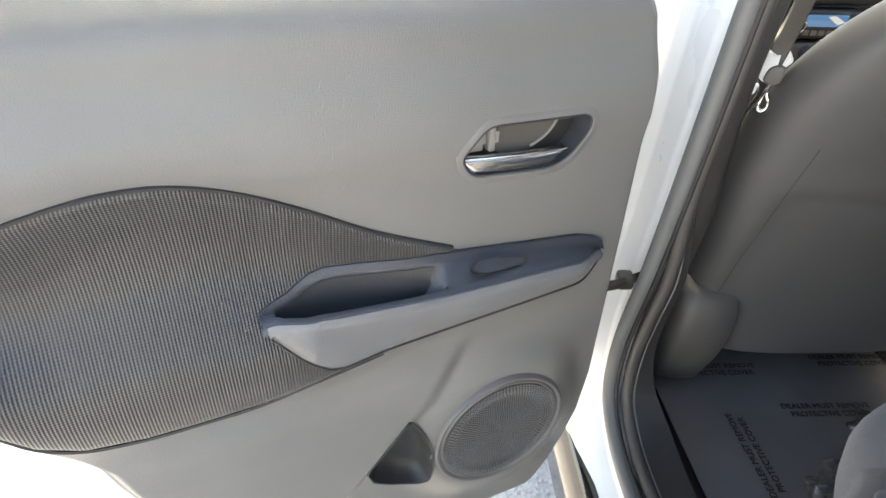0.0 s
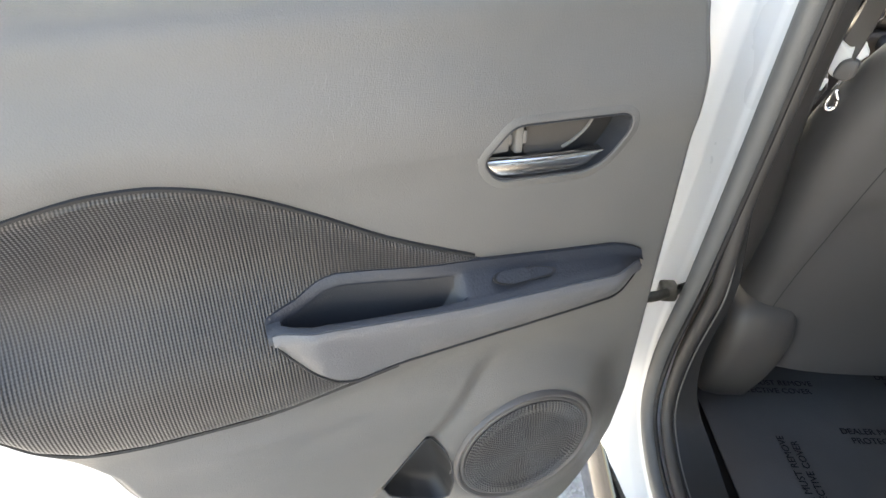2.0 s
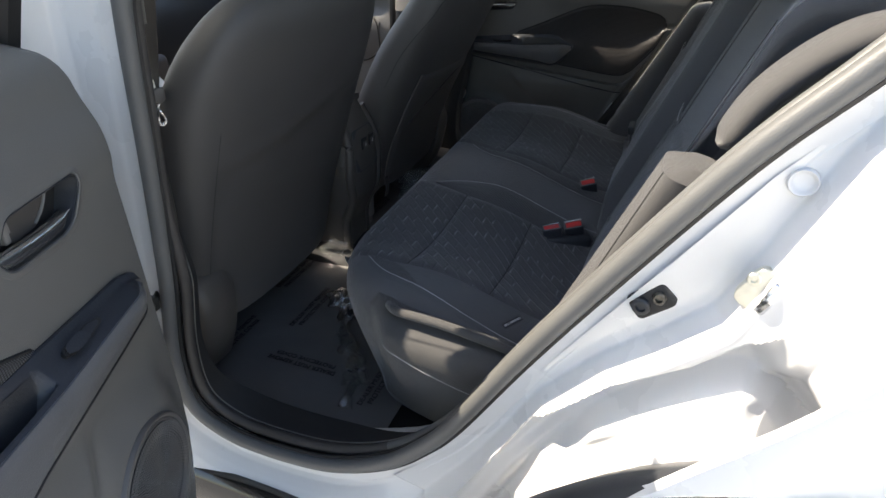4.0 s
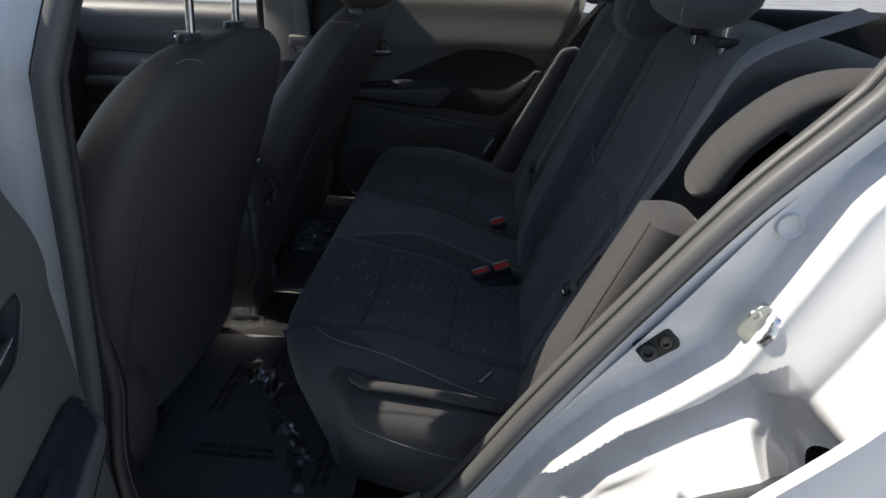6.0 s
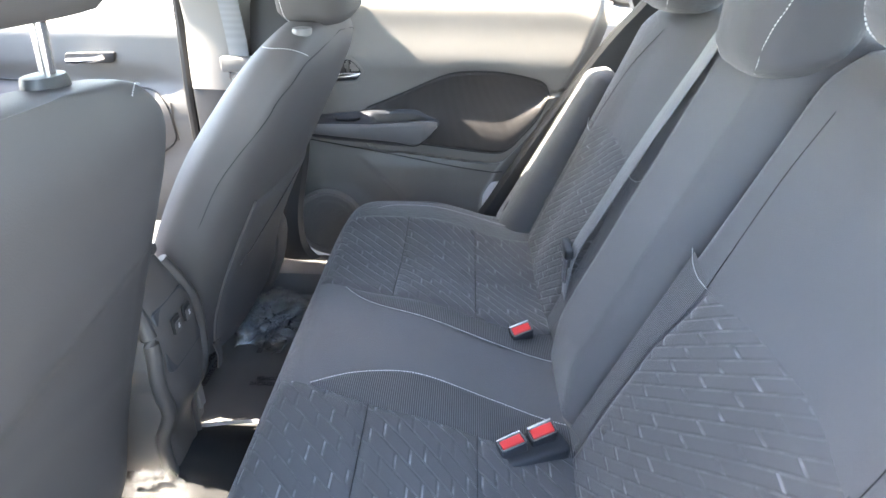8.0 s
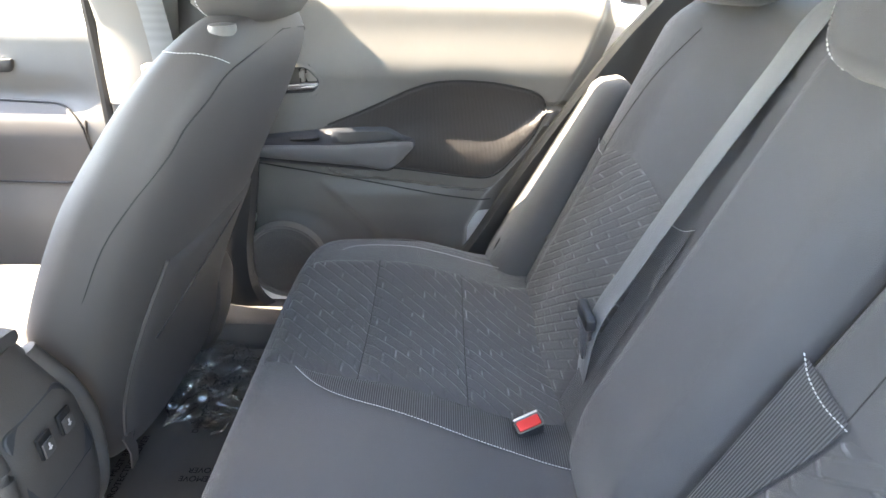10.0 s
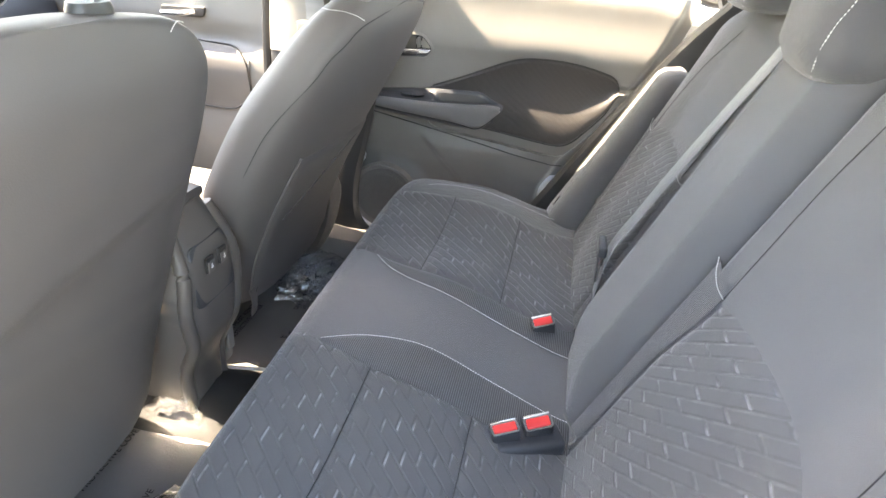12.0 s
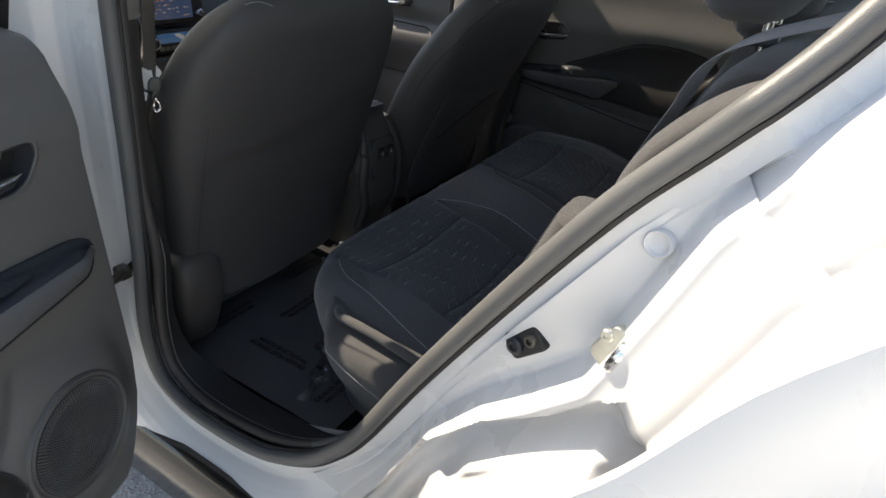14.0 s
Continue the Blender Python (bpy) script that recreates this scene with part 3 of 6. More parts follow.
rings = [[c + JN * h + (JA * math.cos(k * math.pi / 14) + JB * math.sin(k * math.pi / 14)) * rad for k in range(28)] for rad, h in ((0.0125, -0.004), (0.0122, 0.003), (0.011, 0.0045), (0.0095, 0.0036), (0.0085, 0.0010), (0.007, 0.0002), (0.0005, 0.0002))]
part("hole_plug", lofted(rings), WHITE, car, "white round body plug")
bm = merged(tube([(-0.70, 0.085, 0.692), (-0.745, 0.055, 0.70), (-0.80, 0.035, 0.705), (-0.85, 0.03, 0.705)], 0.0042, 8, flat=1.9), block(-0.738, -0.716, 0.062, 0.084, 0.683, 0.706, 0.005))
part("check_strap", bm, DARKZ, car, "greasy metal door check strap")

# lower cladding under the sill, and the wheel arch lip
ys = [1.15 - k * 0.05 for k in range(33)]
bm = lofted([[(x, y, z) for x, z in ((-0.735, 0.365), (-0.752, 0.366), (-0.765, 0.352), (-0.768, 0.30), (-0.760, 0.215), (-0.735, 0.195), (-0.70, 0.20), (-0.70, 0.33))] for y in ys])
part("sill_cladding", bm, GLOSS, car, "glossy black sill cladding")
arch = []
for k in range(41):
    a = radians(-2 + 184 * k / 40)
    cy, cz = -0.92 + math.cos(a) * 0.5, 0.33 + math.sin(a) * 0.5
    o = Vector((0, math.cos(a), math.sin(a)))
    b0 = Vector((0, cy, cz))
    arch.append([b0 + o * r + Vector((x, 0, 0)) for r, x in ((0.018, -0.825), (0.022, -0.850), (0.012, -0.868), (-0.055, -0.880), (-0.066, -0.870), (-0.060, -0.80), (-0.02, -0.78))])
part("wheel_arch_lip", lofted(arch), DARKP, car, "black plastic wheel arch lip")


# outer quarter panel behind the opening, with the wheel arch cut out
def quarter(s, t):
    y0, y1 = None, -1.75
    z = 0.72 + (1.36 - 0.72) * t
    yf = interp(z, [(0.72, -0.60), (0.80, -0.66), (0.90, -0.735), (1.02, -0.80), (1.10, -0.86), (1.18, -0.92), (1.36, -1.02)])
    y = yf + (y1 - yf) * s
    archz = 0.33 + math.sqrt(max(0.0, 0.518 ** 2 - (y + 0.92) ** 2))
    zz = max(z, archz) if abs(y + 0.92) < 0.518 else z
    x = -0.858 - 0.012 * math.sin(math.pi * t) * ramp01(s, 0, 0.1) + max(0.0, zz - 1.12) * 0.42
    return (x, y, zz)


part("quarter_panel", sheet(quarter, 60, 26, 0.012, (1, 0, 0)), WHITE, car, "white rear quarter panel")


# far side of the shell, roof, floor, nose and tail
def shell_right(s, t):
    y = 1.25 - 3.0 * s
    z = 0.36 + 0.66 * t
    return (0.80 + 0.03 * math.sin(math.pi * t), y, z)


part("far_side_skin", sheet(shell_right, 24, 8, 0.02, (1, 0, 0)), WHITE, car)
def roof_at(s, t):
    x = -0.565 + 1.13 * s
    y = 0.75 - 2.35 * t
    z = 1.46 + 0.06 * (1 - (2 * s - 1) ** 2) + 0.02 * math.sin(math.pi * t)
    return (x, y, z)


part("roof_skin", sheet(roof_at, 16, 20, 0.012, (0, 0, 1)), WHITE, car)
part("headliner", sheet(lambda s, t: Vector(roof_at(s, t)) + Vector((0, 0, -0.02)), 16, 20, 0.012, (0, 0, 1)), LINER, car, "pale headliner")
for sx in (-1, 1):
    # roof rail, A, B and C posts
    # the rail swells at the front, unseen, to block sun from the driver seat
    part("roof_rail", tube([(sx * (0.540 + 0.040 * ramp01(0.75 - 0.0575 * k, 0.34, 0.40)), 0.75 - 0.0575 * k, 1.455) for k in range(41)], 0.028, 8), LINER, car)
    part("a_post", tube(spline([(sx * 0.59, 0.74, 1.45), (sx * 0.68, 1.05, 1.22), (sx * 0.74, 1.32, 1.02)], 12), 0.04, 8), LINER, car)
    part("c_post", tube(spline([(sx * 0.58, -1.05, 1.45), (sx * 0.66, -1.0, 1.25), (sx * 0.70, -1.05, 1.02)], 10), 0.09, 8), LINER, car)
part("front_cowl", block(-0.80, 0.80, 1.28, 1.75, 0.30, 1.00, 0.04), WHITE, car)
part("tail_panel", block(-0.72, 0.72, -1.75, -1.68, 0.30, 1.05, 0.03), WHITE, car)
part("luggage_floor", block(-0.70, 0.70, -1.70, -0.90, 0.58, 0.62, 0.01), CARPET, car)
part("luggage_cover", block(-0.52, 0.52, -1.50, -0.86, 0.98, 1.00, 0.006), CARPET, car)
for sx in (-1, 1):
    a, b = sorted((sx * 0.60, sx * 0.72))
    part("luggage_side_trim", block(a, b, -1.70, -0.98, 0.60, 1.10, 0.03), CARPET, car)


# left B-post inner trim, carpet edge
def post_ring(z):
    y0 = interp(z, [(0.42, 0.118), (0.575, 0.110), (0.735, 0.080), (0.91, 0.054), (1.11, 0.028), (1.25, -0.005), (1.45, -0.05)])
    x = flange_x(z) + 0.020 - 0.017 * ramp01(z, 1.12, 1.18)
    w = interp(z, [(0.42, 0.20), (0.7, 0.15), (1.0, 0.12), (1.45, 0.10)])
    # thinned high up, where unseen, so that sun reaches the bench side
    g = interp(z, [(0.80, 1.0), (0.95, 0.68), (1.125, 0.68), (1.18, 0.10)])
    return [(x, y0 - 0.002, z), (x + 0.03 * g, y0 + 0.004, z), (x + 0.052 * g, y0 + 0.024, z), (x + 0.055 * g, y0 + w * 0.5, z), (x + 0.04 * g, y0 + w, z), (x - 0.02, y0 + w, z), (x - 0.02, y0 + 0.01, z)]


part("post_trim", lofted([post_ring(0.40 + 0.0425 * k) for k in range(17)]), POSTP, car, "dark brownish lower B-pillar trim")
part("post_upper_trim", lofted([[(x + 0.004, y - 0.003, z) for x, y, z in post_ring(1.080 + 0.031 * k)] for k in range(13)]), PILLAR, car, "pale upper B-pillar trim")
bm = tube(spline([(-0.642, 0.02, 0.405), (-0.628, -0.09, 0.412), (-0.617, -0.20, 0.425), (-0.606, -0.29, 0.450), (-0.598, -0.345, 0.475)], 30), 0.0045, 6)
part("carpet_edge", bm, BEIGE, car, "pale edge strip of the sill carpet")
part("far_sill_trim", lofted([[(x, 0.36 - 0.05 * k, z) for x, z in ((0.575, 0.372), (0.580, 0.405), (0.598, 0.432), (0.640, 0.442), (0.692, 0.440), (0.694, 0.372))] for k in range(15)]), PILLARD, car, "brownish sill trim of the far door")
# far B-post, pale above and dark below
def far_post(z):
    yc = interp(z, [(0.4, 0.235), (0.9, 0.235), (1.1, 0.22), (1.45, 0.16)])
    x = 0.70 - max(0.0, z - 1.05) * 0.42
    return [(x + 0.05, yc - 0.075, z), (x, yc - 0.065, z), (x - 0.030, yc - 0.035, z), (x - 0.035, yc - 0.02, z), (x - 0.027, yc + 0.080, z), (x - 0.020, yc + 0.090, z), (x + 0.05, yc + 0.094, z)]


part("far_post_trim", lofted([far_post(0.40 + 0.05 * k) for k in range(11)]), DARKP, car)
part("far_post_upper_trim", lofted([[(x - 0.003, y, z) for x, y, z in far_post(0.90 + 0.05 * k)] for k in range(12)]), PILLAR, car, "pale upper B-pillar trim")
part("far_post_seal", tube(spline([(0.704, 0.350, 0.60), (0.704, 0.350, 0.85), (0.698, 0.338, 1.03), (0.662, 0.315, 1.18), (0.585, 0.272, 1.40)], 30), 0.011, 8), BLACK, car, "black rubber seal of the far front door")


# carpeted floor with the tunnel
def floor_at(s, t):
    x = -0.688 + 1.388 * s
    y = 1.30 - 1.75 * t
    z = 0.355 + 0.075 * bump_at(x, 0.0, 0.16) + 0.05 * ramp01(abs(x), 0.60, 0.68)
    if y > 0.9:
        z += (y - 0.9) * 0.6
    return (x, y, z)


carpet = part("floor", sheet(floor_at, 40, 30, 0.02, (0, 0, -1)), CARPET)
tagged(carpet, "black carpeted car floor with a raised tunnel", "floor", kind="structure")

# ---- doors: local x runs to the rear of the door, y into the cabin when shut, z up ----
MESH_TOP = [(0.200, 0.842), (0.229, 0.856), (0.305, 0.890), (0.36, 0.921), (0.409, 0.947), (0.439, 0.959), (0.472, 0.966), (0.511, 0.966), (0.560, 0.957), (0.62, 0.938), (0.668, 0.915), (0.688, 0.880), (0.690, 0.86)]
MESH_LOW = [(0.200, 0.838), (0.229, 0.77), (0.305, 0.748), (0.361, 0.745), (0.428, 0.738), (0.479, 0.737), (0.528, 0.738), (0.572, 0.745), (0.602, 0.762), (0.625, 0.79), (0.650, 0.815), (0.675, 0.84), (0.690, 0.855)]
TRIM_REAR = [(0.405, 0.36), (0.43, 0.47), (0.50, 0.535), (0.613, 0.545), (0.700, 0.578), (0.752, 0.618), (0.807, 0.660), (0.87, 0.700), (0.95, 0.742), (1.12, 0.830)]
FAR_TOP = [(0.200, 0.846), (0.233, 0.860), (0.311, 0.892), (0.404, 0.934), (0.450, 0.949), (0.494, 0.954), (0.540, 0.954), (0.586, 0.950), (0.630, 0.942), (0.660, 0.934), (0.676, 0.924), (0.684, 0.908), (0.686, 0.895)]
FAR_LOW = [(0.200, 0.842), (0.230, 0.790), (0.258, 0.779), (0.379, 0.769), (0.452, 0.761), (0.520, 0.753), (0.563, 0.751), (0.585, 0.757), (0.605, 0.772), (0.621, 0.791), (0.645, 0.820), (0.664, 0.847), (0.678, 0.880), (0.686, 0.893)]
TRIM_FRONT = [(0.405, 0.135), (0.415, 0.100), (0.43, 0.075), (0.455, 0.048), (0.49, 0.022), (0.53, 0.008), (0.60, 0.0), (1.00, 0.0), (1.05, 0.006), (1.075, 0.018), (1.10, 0.06), (1.12, 0.13)]
# the open near door and the closed far one differ a little as they stand
NEAR = {"top": MESH_TOP, "low": MESH_LOW, "spk": (0.166, 0.588), "out": 0.058, "radius": 0.082, "pocket": 1.0, "sunk": 0.0}
FAR = {"top": FAR_TOP, "low": FAR_LOW, "spk": (0.110, 0.530), "out": 0.026, "radius": 0.090, "pocket": 0.0, "sunk": 1.0}
DOOR = dict(NEAR)


def inside_convex(poly, u, z):
    """Distance inside the edges of a convex outline."""
    sgn = poly_sign(poly)
    dmin = 1.0
    for a, b in zip(poly, poly[1:] + poly[:1]):
        ex, ez = b[0] - a[0], b[1] - a[1]
        dmin = min(dmin, (ex * (z - a[1]) - ez * (u - a[0])) / math.hypot(ex, ez) * sgn)
    return dmin


def poly_sign(pts):
    a = sum(p[0] * q[1] - q[0] * p[1] for p, q in zip(pts, pts[1:] + pts[:1]))
    return 1 if a > 0 else -1


POCKET = [(0.335, 0.582), (0.326, 0.556), (0.300, 0.538), (0.270, 0.527), (0.258, 0.533), (0.254, 0.560), (0.256, 0.595), (0.263, 0.620), (0.283, 0.654)]
# armrest: station along the door, back edge, front ridge, lower edge
ARM_U = [(0.046, 0.822, 0.812, 0.800), (0.056, 0.828, 0.818, 0.792), (0.080, 0.836, 0.824, 0.789), (0.149, 0.843, 0.826, 0.783), (0.247, 0.854, 0.827, 0.776), (0.315, 0.857, 0.832, 0.771), (0.352, 0.857, 0.835, 0.769), (0.366, 0.853, 0.837, 0.773), (0.388, 0.841, 0.837, 0.790), (0.406, 0.836, 0.834, 0.808), (0.416, 0.832, 0.830, 0.820)]


def arm_at(u):
    zt, zr, zb = (line_at(u, [(q[0], q[k]) for q in ARM_U]) for k in (1, 2, 3))
    fl = ramp01(u, 0.030, 0.10) * (1 - 0.55 * ramp01(u, 0.375, 0.418))
    out = 0.040 + 0.030 * fl
    return zt, zr, zb, out


def trim_depth(u, z):
    """How far the door lining stands into the cabin."""
    n = lining_depth(u, z)
    if 0.23 < u < 0.42 and 0.76 < z < 0.88:
        zt, zr, zb, out = arm_at(u)
        n -= 0.034 * ramp01(z, zt - 0.005, zt - 0.013) * ramp01(z, zb + 0.004, zb + 0.014) * ramp01(u, 0.236, 0.248) * ramp01(u, 0.410, 0.400)
    if 0.24 < u < 0.34 and 0.52 < z < 0.66:
        n -= 0.030 * DOOR["pocket"] * ramp01(inside_convex(POCKET, u, z), 0.0, 0.006)
    return n


def lining_depth(u, z):
    """The lining's main form, without the cup and the pocket."""
    n = 0.034
    # upper roll and the soft ledge above the insert
    zt = z + 0.035 * ramp01(u, 0.70, 0.88)
    n -= 0.090 * ramp01(zt, 1.052, 1.135) ** 1.6
    n -= 0.13 * max(0.0, z - 0.96)
    n += 0.006 * bump_at(z, 0.985, 0.06)
    inside = ramp01(u, 0.24, 0.42)
    top, low = line_at(u, DOOR["top"]), line_at(u, DOOR["low"])
    if u > 0.2:
        w = (z - low) / max(0.02, top - low)
        if -0.3 < w < 1.2:
            n += inside * (-0.024 * bump_at(w, 0.70, 0.46) + 0.019 * bump_at(w, 0.14, 0.46)) * (1.0 - 0.62 * DOOR["sunk"])
    # lower bin and the loudspeaker's dome
    n += 0.014 * ramp01(z, 0.74, 0.66) * ramp01(u, 0.02, 0.1)
    n -= DOOR["sunk"] * (0.040 * ramp01(z, 0.735, 0.60) + 0.014 * ramp01(z, low - 0.026, low - 0.036) * ramp01(z, 0.50, 0.66) * ramp01(u, -0.02, 0.05))
    d = math.hypot(u - DOOR["spk"][0], z - DOOR["spk"][1])
    n += 0.012 * ramp01(d, 0.140, 0.088)
    # the crease that runs down from the armrest, and the map pocket
    v = (u - 0.196) * 0.76 + (z - 0.742) * 0.65
    n += 0.010 * ramp01(v, -0.01, 0.012) * ramp01(z, 0.74, 0.70) * ramp01(u, 0.60, 0.45)
    # rounded edges
    uf, ur = line_at(z, TRIM_FRONT), line_at(z, TRIM_REAR)
    e = min(u - uf, ur - u)
    n -= 0.016 * (1 - ramp01(e, 0.0, 0.018))
    n -= 0.014 * (1 - ramp01(z, 0.405, 0.425))
    return n


HANDLE = [(0.2255, 0.948), (0.211, 0.9265), (0.125, 0.9215), (0.104, 0.930), (0.0885, 0.954), (0.0868, 0.963), (0.0885, 0.970), (0.0955, 0.9740), (0.200, 0.9765)]


def build_door(name, m, s, label, front=False):
    """A rear side door; s = 1 for the near side, -1 for its mirror image."""
    d = thing(name, m, label, "car door")
    P = lambda u, z, n: Vector((u, n * s, z))

    # painted shell behind the lining
    ol = [(-0.006, 0.52), (0.015, 0.47), (0.06, 0.425), (0.13, 0.392), (0.37, 0.392), (0.50, 0.46), (0.56, 0.53), (0.63, 0.62), (0.72, 0.80), (0.88, 0.95), (0.97, 1.06), (0.02, 1.06), (-0.008, 1.03)]
    rings = []
    for h, g in ((-0.006, -0.012), (-0.010, 0.0), (-0.030, 0.004), (-0.034, 0.012), (-0.075, 0.014), (-0.105, 0.004), (-0.115, -0.02)):
        rings.append([P(p.x, p.y, h) for p in grown(rounded(ol, 0.02), g)])
    part("door_shell", lofted(rings), WHITE, d, "white painted door shell")

    # window frame and pane
    rise = 0.035 if s < 0 else 0.0
    fr = [(0.03, 1.09 + rise), (0.055, 1.40), (0.10, 1.425), (0.55, 1.42), (0.74, 1.37), (0.90, 1.08 + rise)]
    leanp = lambda u, z, n: P(u, z, n + max(0.0, z - 1.06) * 0.42)
    pts = spline([(u, z, 0) for u, z in fr], 48)
    bmf = tube([leanp(p.x, p.y, -0.055) for p in pts], 0.021 if s > 0 else 0.031, 8, flat=1.3)
    part("window_frame", bmf, BLACK, d, "black window frame")
    pan = [(u, z) for u, z in fr]
    bmg = lofted([[leanp(p[0], p[1], h) for p in pan] for h in (-0.056, -0.060)])
    g = part("window_pane", bmg, GLASS, d, "tinted window glass", False)
    if s < 0:
        g.visible_shadow = False
    part("belt_seal", tube([P(0.05 + 0.042 * k, 1.108 + rise - 0.040 * ramp01(0.05 + 0.042 * k, 0.70, 0.88), -0.060) for k in range(21)], 0.010, 8), BLACK, d)

    # moulded lining
    def lining(a, b):
        z = 0.405 + 0.715 * b
        uf, ur = line_at(z, TRIM_FRONT), line_at(z, TRIM_REAR) + (0.022 + 0.016 * ramp01(z, 0.80, 0.70)) * DOOR["sunk"]
        u = uf + (ur - uf) * a
        n = trim_depth(u, z)
        if s < 0:
            z += 0.035 * ramp01(z, 0.99, 1.10)
        hd = inside_handle(u, z)
        if hd > -0.003:
            n -= 0.026 * min(1.0, (hd + 0.003) / 0.003)
        return P(u, z, n)

    def inside_handle(u, z):
        dmin = 1.0
        k = len(HANDLE)
        for i in range(k):
            a, b = Vector(HANDLE[i]), Vector(HANDLE[(i + 1) % k])
            e = b - a
            q = Vector((u, z)) - a
            dmin = min(dmin, (e.x * q.y - e.y * q.x) / e.length * HSIGN)
        return dmin

    part("lining", sheet(lining, 300 if s > 0 else 170, 260 if s > 0 else 150, 0.028, (0, -s, 0), False), GREY, d, "charcoal grained plastic door lining")

    # ribbed insert with its seam
    def insert(a, b):
        u = 0.205 + 0.484 * a
        lo, hi = line_at(u, DOOR["low"]), line_at(u, DOOR["top"])
        z = lo + (hi - lo) * b
        e = min((z - lo), (hi - z), (0.690 - u) * 0.7)
        return P(u, z, trim_depth(u, z) + 0.0035 - 0.004 * (1 - ramp01(e, 0.0, 0.006)))

    part("fabric_insert", sheet(insert, 90, 40), MESH, d, "dark ribbed mesh insert")
    seam = [P(u, z, trim_depth(u, z) + 0.0008) for u, z in DOOR["top"][1:]] + [P(u, z, trim_depth(u, z) + 0.0008) for u, z in reversed(DOOR["low"][2:])]
    part("insert_seam", tube(spline(seam, 110), 0.0021, 5), BLACK, d)

    if s < 0:
        # black line added for the shade under the step below the insert
        line = [P(u, z, trim_depth(u, z) + 0.0002) for u, z in [(0.06 + 0.025 * k, 0.772 - 0.004 * k) for k in range(22)]]
        part("lining_step_shade", tube(line, 0.0016, 5), BLACK, d, "dark line put in for the shade under the lining's step")
    # armrest: a tapering pod with a flat top, a pull cup and a padded face
    def arm_ring(u, cup):
        zt, zr, zb, out = arm_at(u)
        n0 = lining_depth(u, zt) - 0.001
        dip = cup * ramp01(u, 0.240, 0.276) * ramp01(u, 0.4030, 0.3960)
        back = n0 + 0.0105
        return [P(u, z, n) for z, n in ((zt - 0.010, n0 - 0.010), (zt - 0.002, n0), (zt + 0.0008, n0 + 0.003), (zt + 0.0005, n0 + 0.006), (zt - 0.004, back - 0.002), (zt - 0.007 - 0.004 * dip, back), (zt - 0.008 - 0.046 * dip, back + 0.002), (zr + 0.003 - 0.040 * dip, out - 0.013), (zr + 0.002 - 0.002 * dip, out - 0.009), (zr - 0.0005, out - 0.005), (zr - 0.004, out - 0.001), (zr - 0.009, out),
                                        ((zr + zb) / 2, out - 0.001), (zb + 0.010, out - 0.005), (zb + 0.002, out - 0.012), (zb - 0.004, out - 0.020), (zb - 0.004, n0 - 0.012))]
    rings = [arm_ring(0.046 + 0.370 * k / 119, 1.0) for k in range(120)]
    arm = part("armrest", lofted(rings), BLUEP, d, "dark soft armrest with a pull cup")
    low = []
    for k in range(70):
        u = 0.049 + 0.363 * k / 69
        zt, zr, zb, out = arm_at(u)
        zl = zb + 0.006 * ramp01(u, 0.36, 0.30) + 0.004
        low.append([P(u, z, n) for z, n in ((zr - 0.002, out - 0.006), (zr - 0.0015, out - 0.001), (zr - 0.005, out + 0.0018), (zr - 0.010, out + 0.0028), ((zr + zl) / 2, out + 0.0022), (zl + 0.003, out - 0.0005), (zl, out - 0.004), (zl + 0.003, out - 0.012), ((zr + zl) / 2, out - 0.006))])
    part("armrest_pad", lofted(low), PADV, arm, "charcoal padded armrest face")
    seamp = []
    for k in range(60):
        u = 0.052 + 0.357 * k / 59
        zt, zr, zb, out = arm_at(u)
        seamp.append(P(u, zb + 0.006 * ramp01(u, 0.36, 0.30) + 0.0032, out - 0.0016))
    part("armrest_seam", tube(seamp, 0.0012, 5), BLACK, arm)
    part("armrest_edge", tube([P(u, arm_at(u)[0] - 0.001, lining_depth(u, arm_at(u)[0]) + 0.0005) for u in [0.050 + 0.0089 * k for k in range(40)]], 0.0016, 5), BLACK, arm)

    def liner(a, b):
        u = 0.252 + 0.146 * a
        zt, zr, zb, out = arm_at(u)
        n0 = lining_depth(u, zt) - 0.001
        dip = ramp01(u, 0.240, 0.276) * ramp01(u, 0.4030, 0.3960)
        pts = [(zt - 0.0085, n0 + 0.0115), (zt - 0.008 - 0.045 * dip, n0 + 0.014), (zr + 0.004 - 0.039 * dip, out - 0.0140), (zr - 0.006, out - 0.0108)]
        k = min(2, int(b * 3))
        w = b * 3 - k
        return P(u, pts[k][0] + (pts[k + 1][0] - pts[k][0]) * w, pts[k][1] + (pts[k + 1][1] - pts[k][1]) * w)
    part("pull_cup", sheet(liner, 40, 12), DARKP, arm, "black recessed pull cup")

    # window switch: an oval rocker with a finger recess beside it
    def on_top(u, w, h):
        zt, zr, zb, out = arm_at(u)
        n0 = lining_depth(u, zt)
        a, b = Vector((zt - 0.007, n0 + 0.0135)), Vector((zr + 0.002, out - 0.009))
        nrm = Vector((b.y - a.y, a.x - b.x)).normalized()
        q = a + (b - a) * w + nrm * h
        return P(u, q.x, q.y)
    def on_plate(outline, h0, h1, bev):
        return prism([Vector(p) for p in outline], lambda a, b, h: on_top(a, b / 0.03, h), h0, h1, bev)
    oval = rounded([(0.2185, 0.014), (0.214, 0.003), (0.170, 0.001), (0.153, 0.010), (0.158, 0.019), (0.205, 0.022)], 0.006)
    bez = part("switch_bezel", on_plate(oval, -0.003, 0.0030, 0.001), BLACK, arm)
    cup = rounded([(0.184, 0.004), (0.171, 0.003), (0.157, 0.010), (0.161, 0.017), (0.183, 0.019)], 0.004)
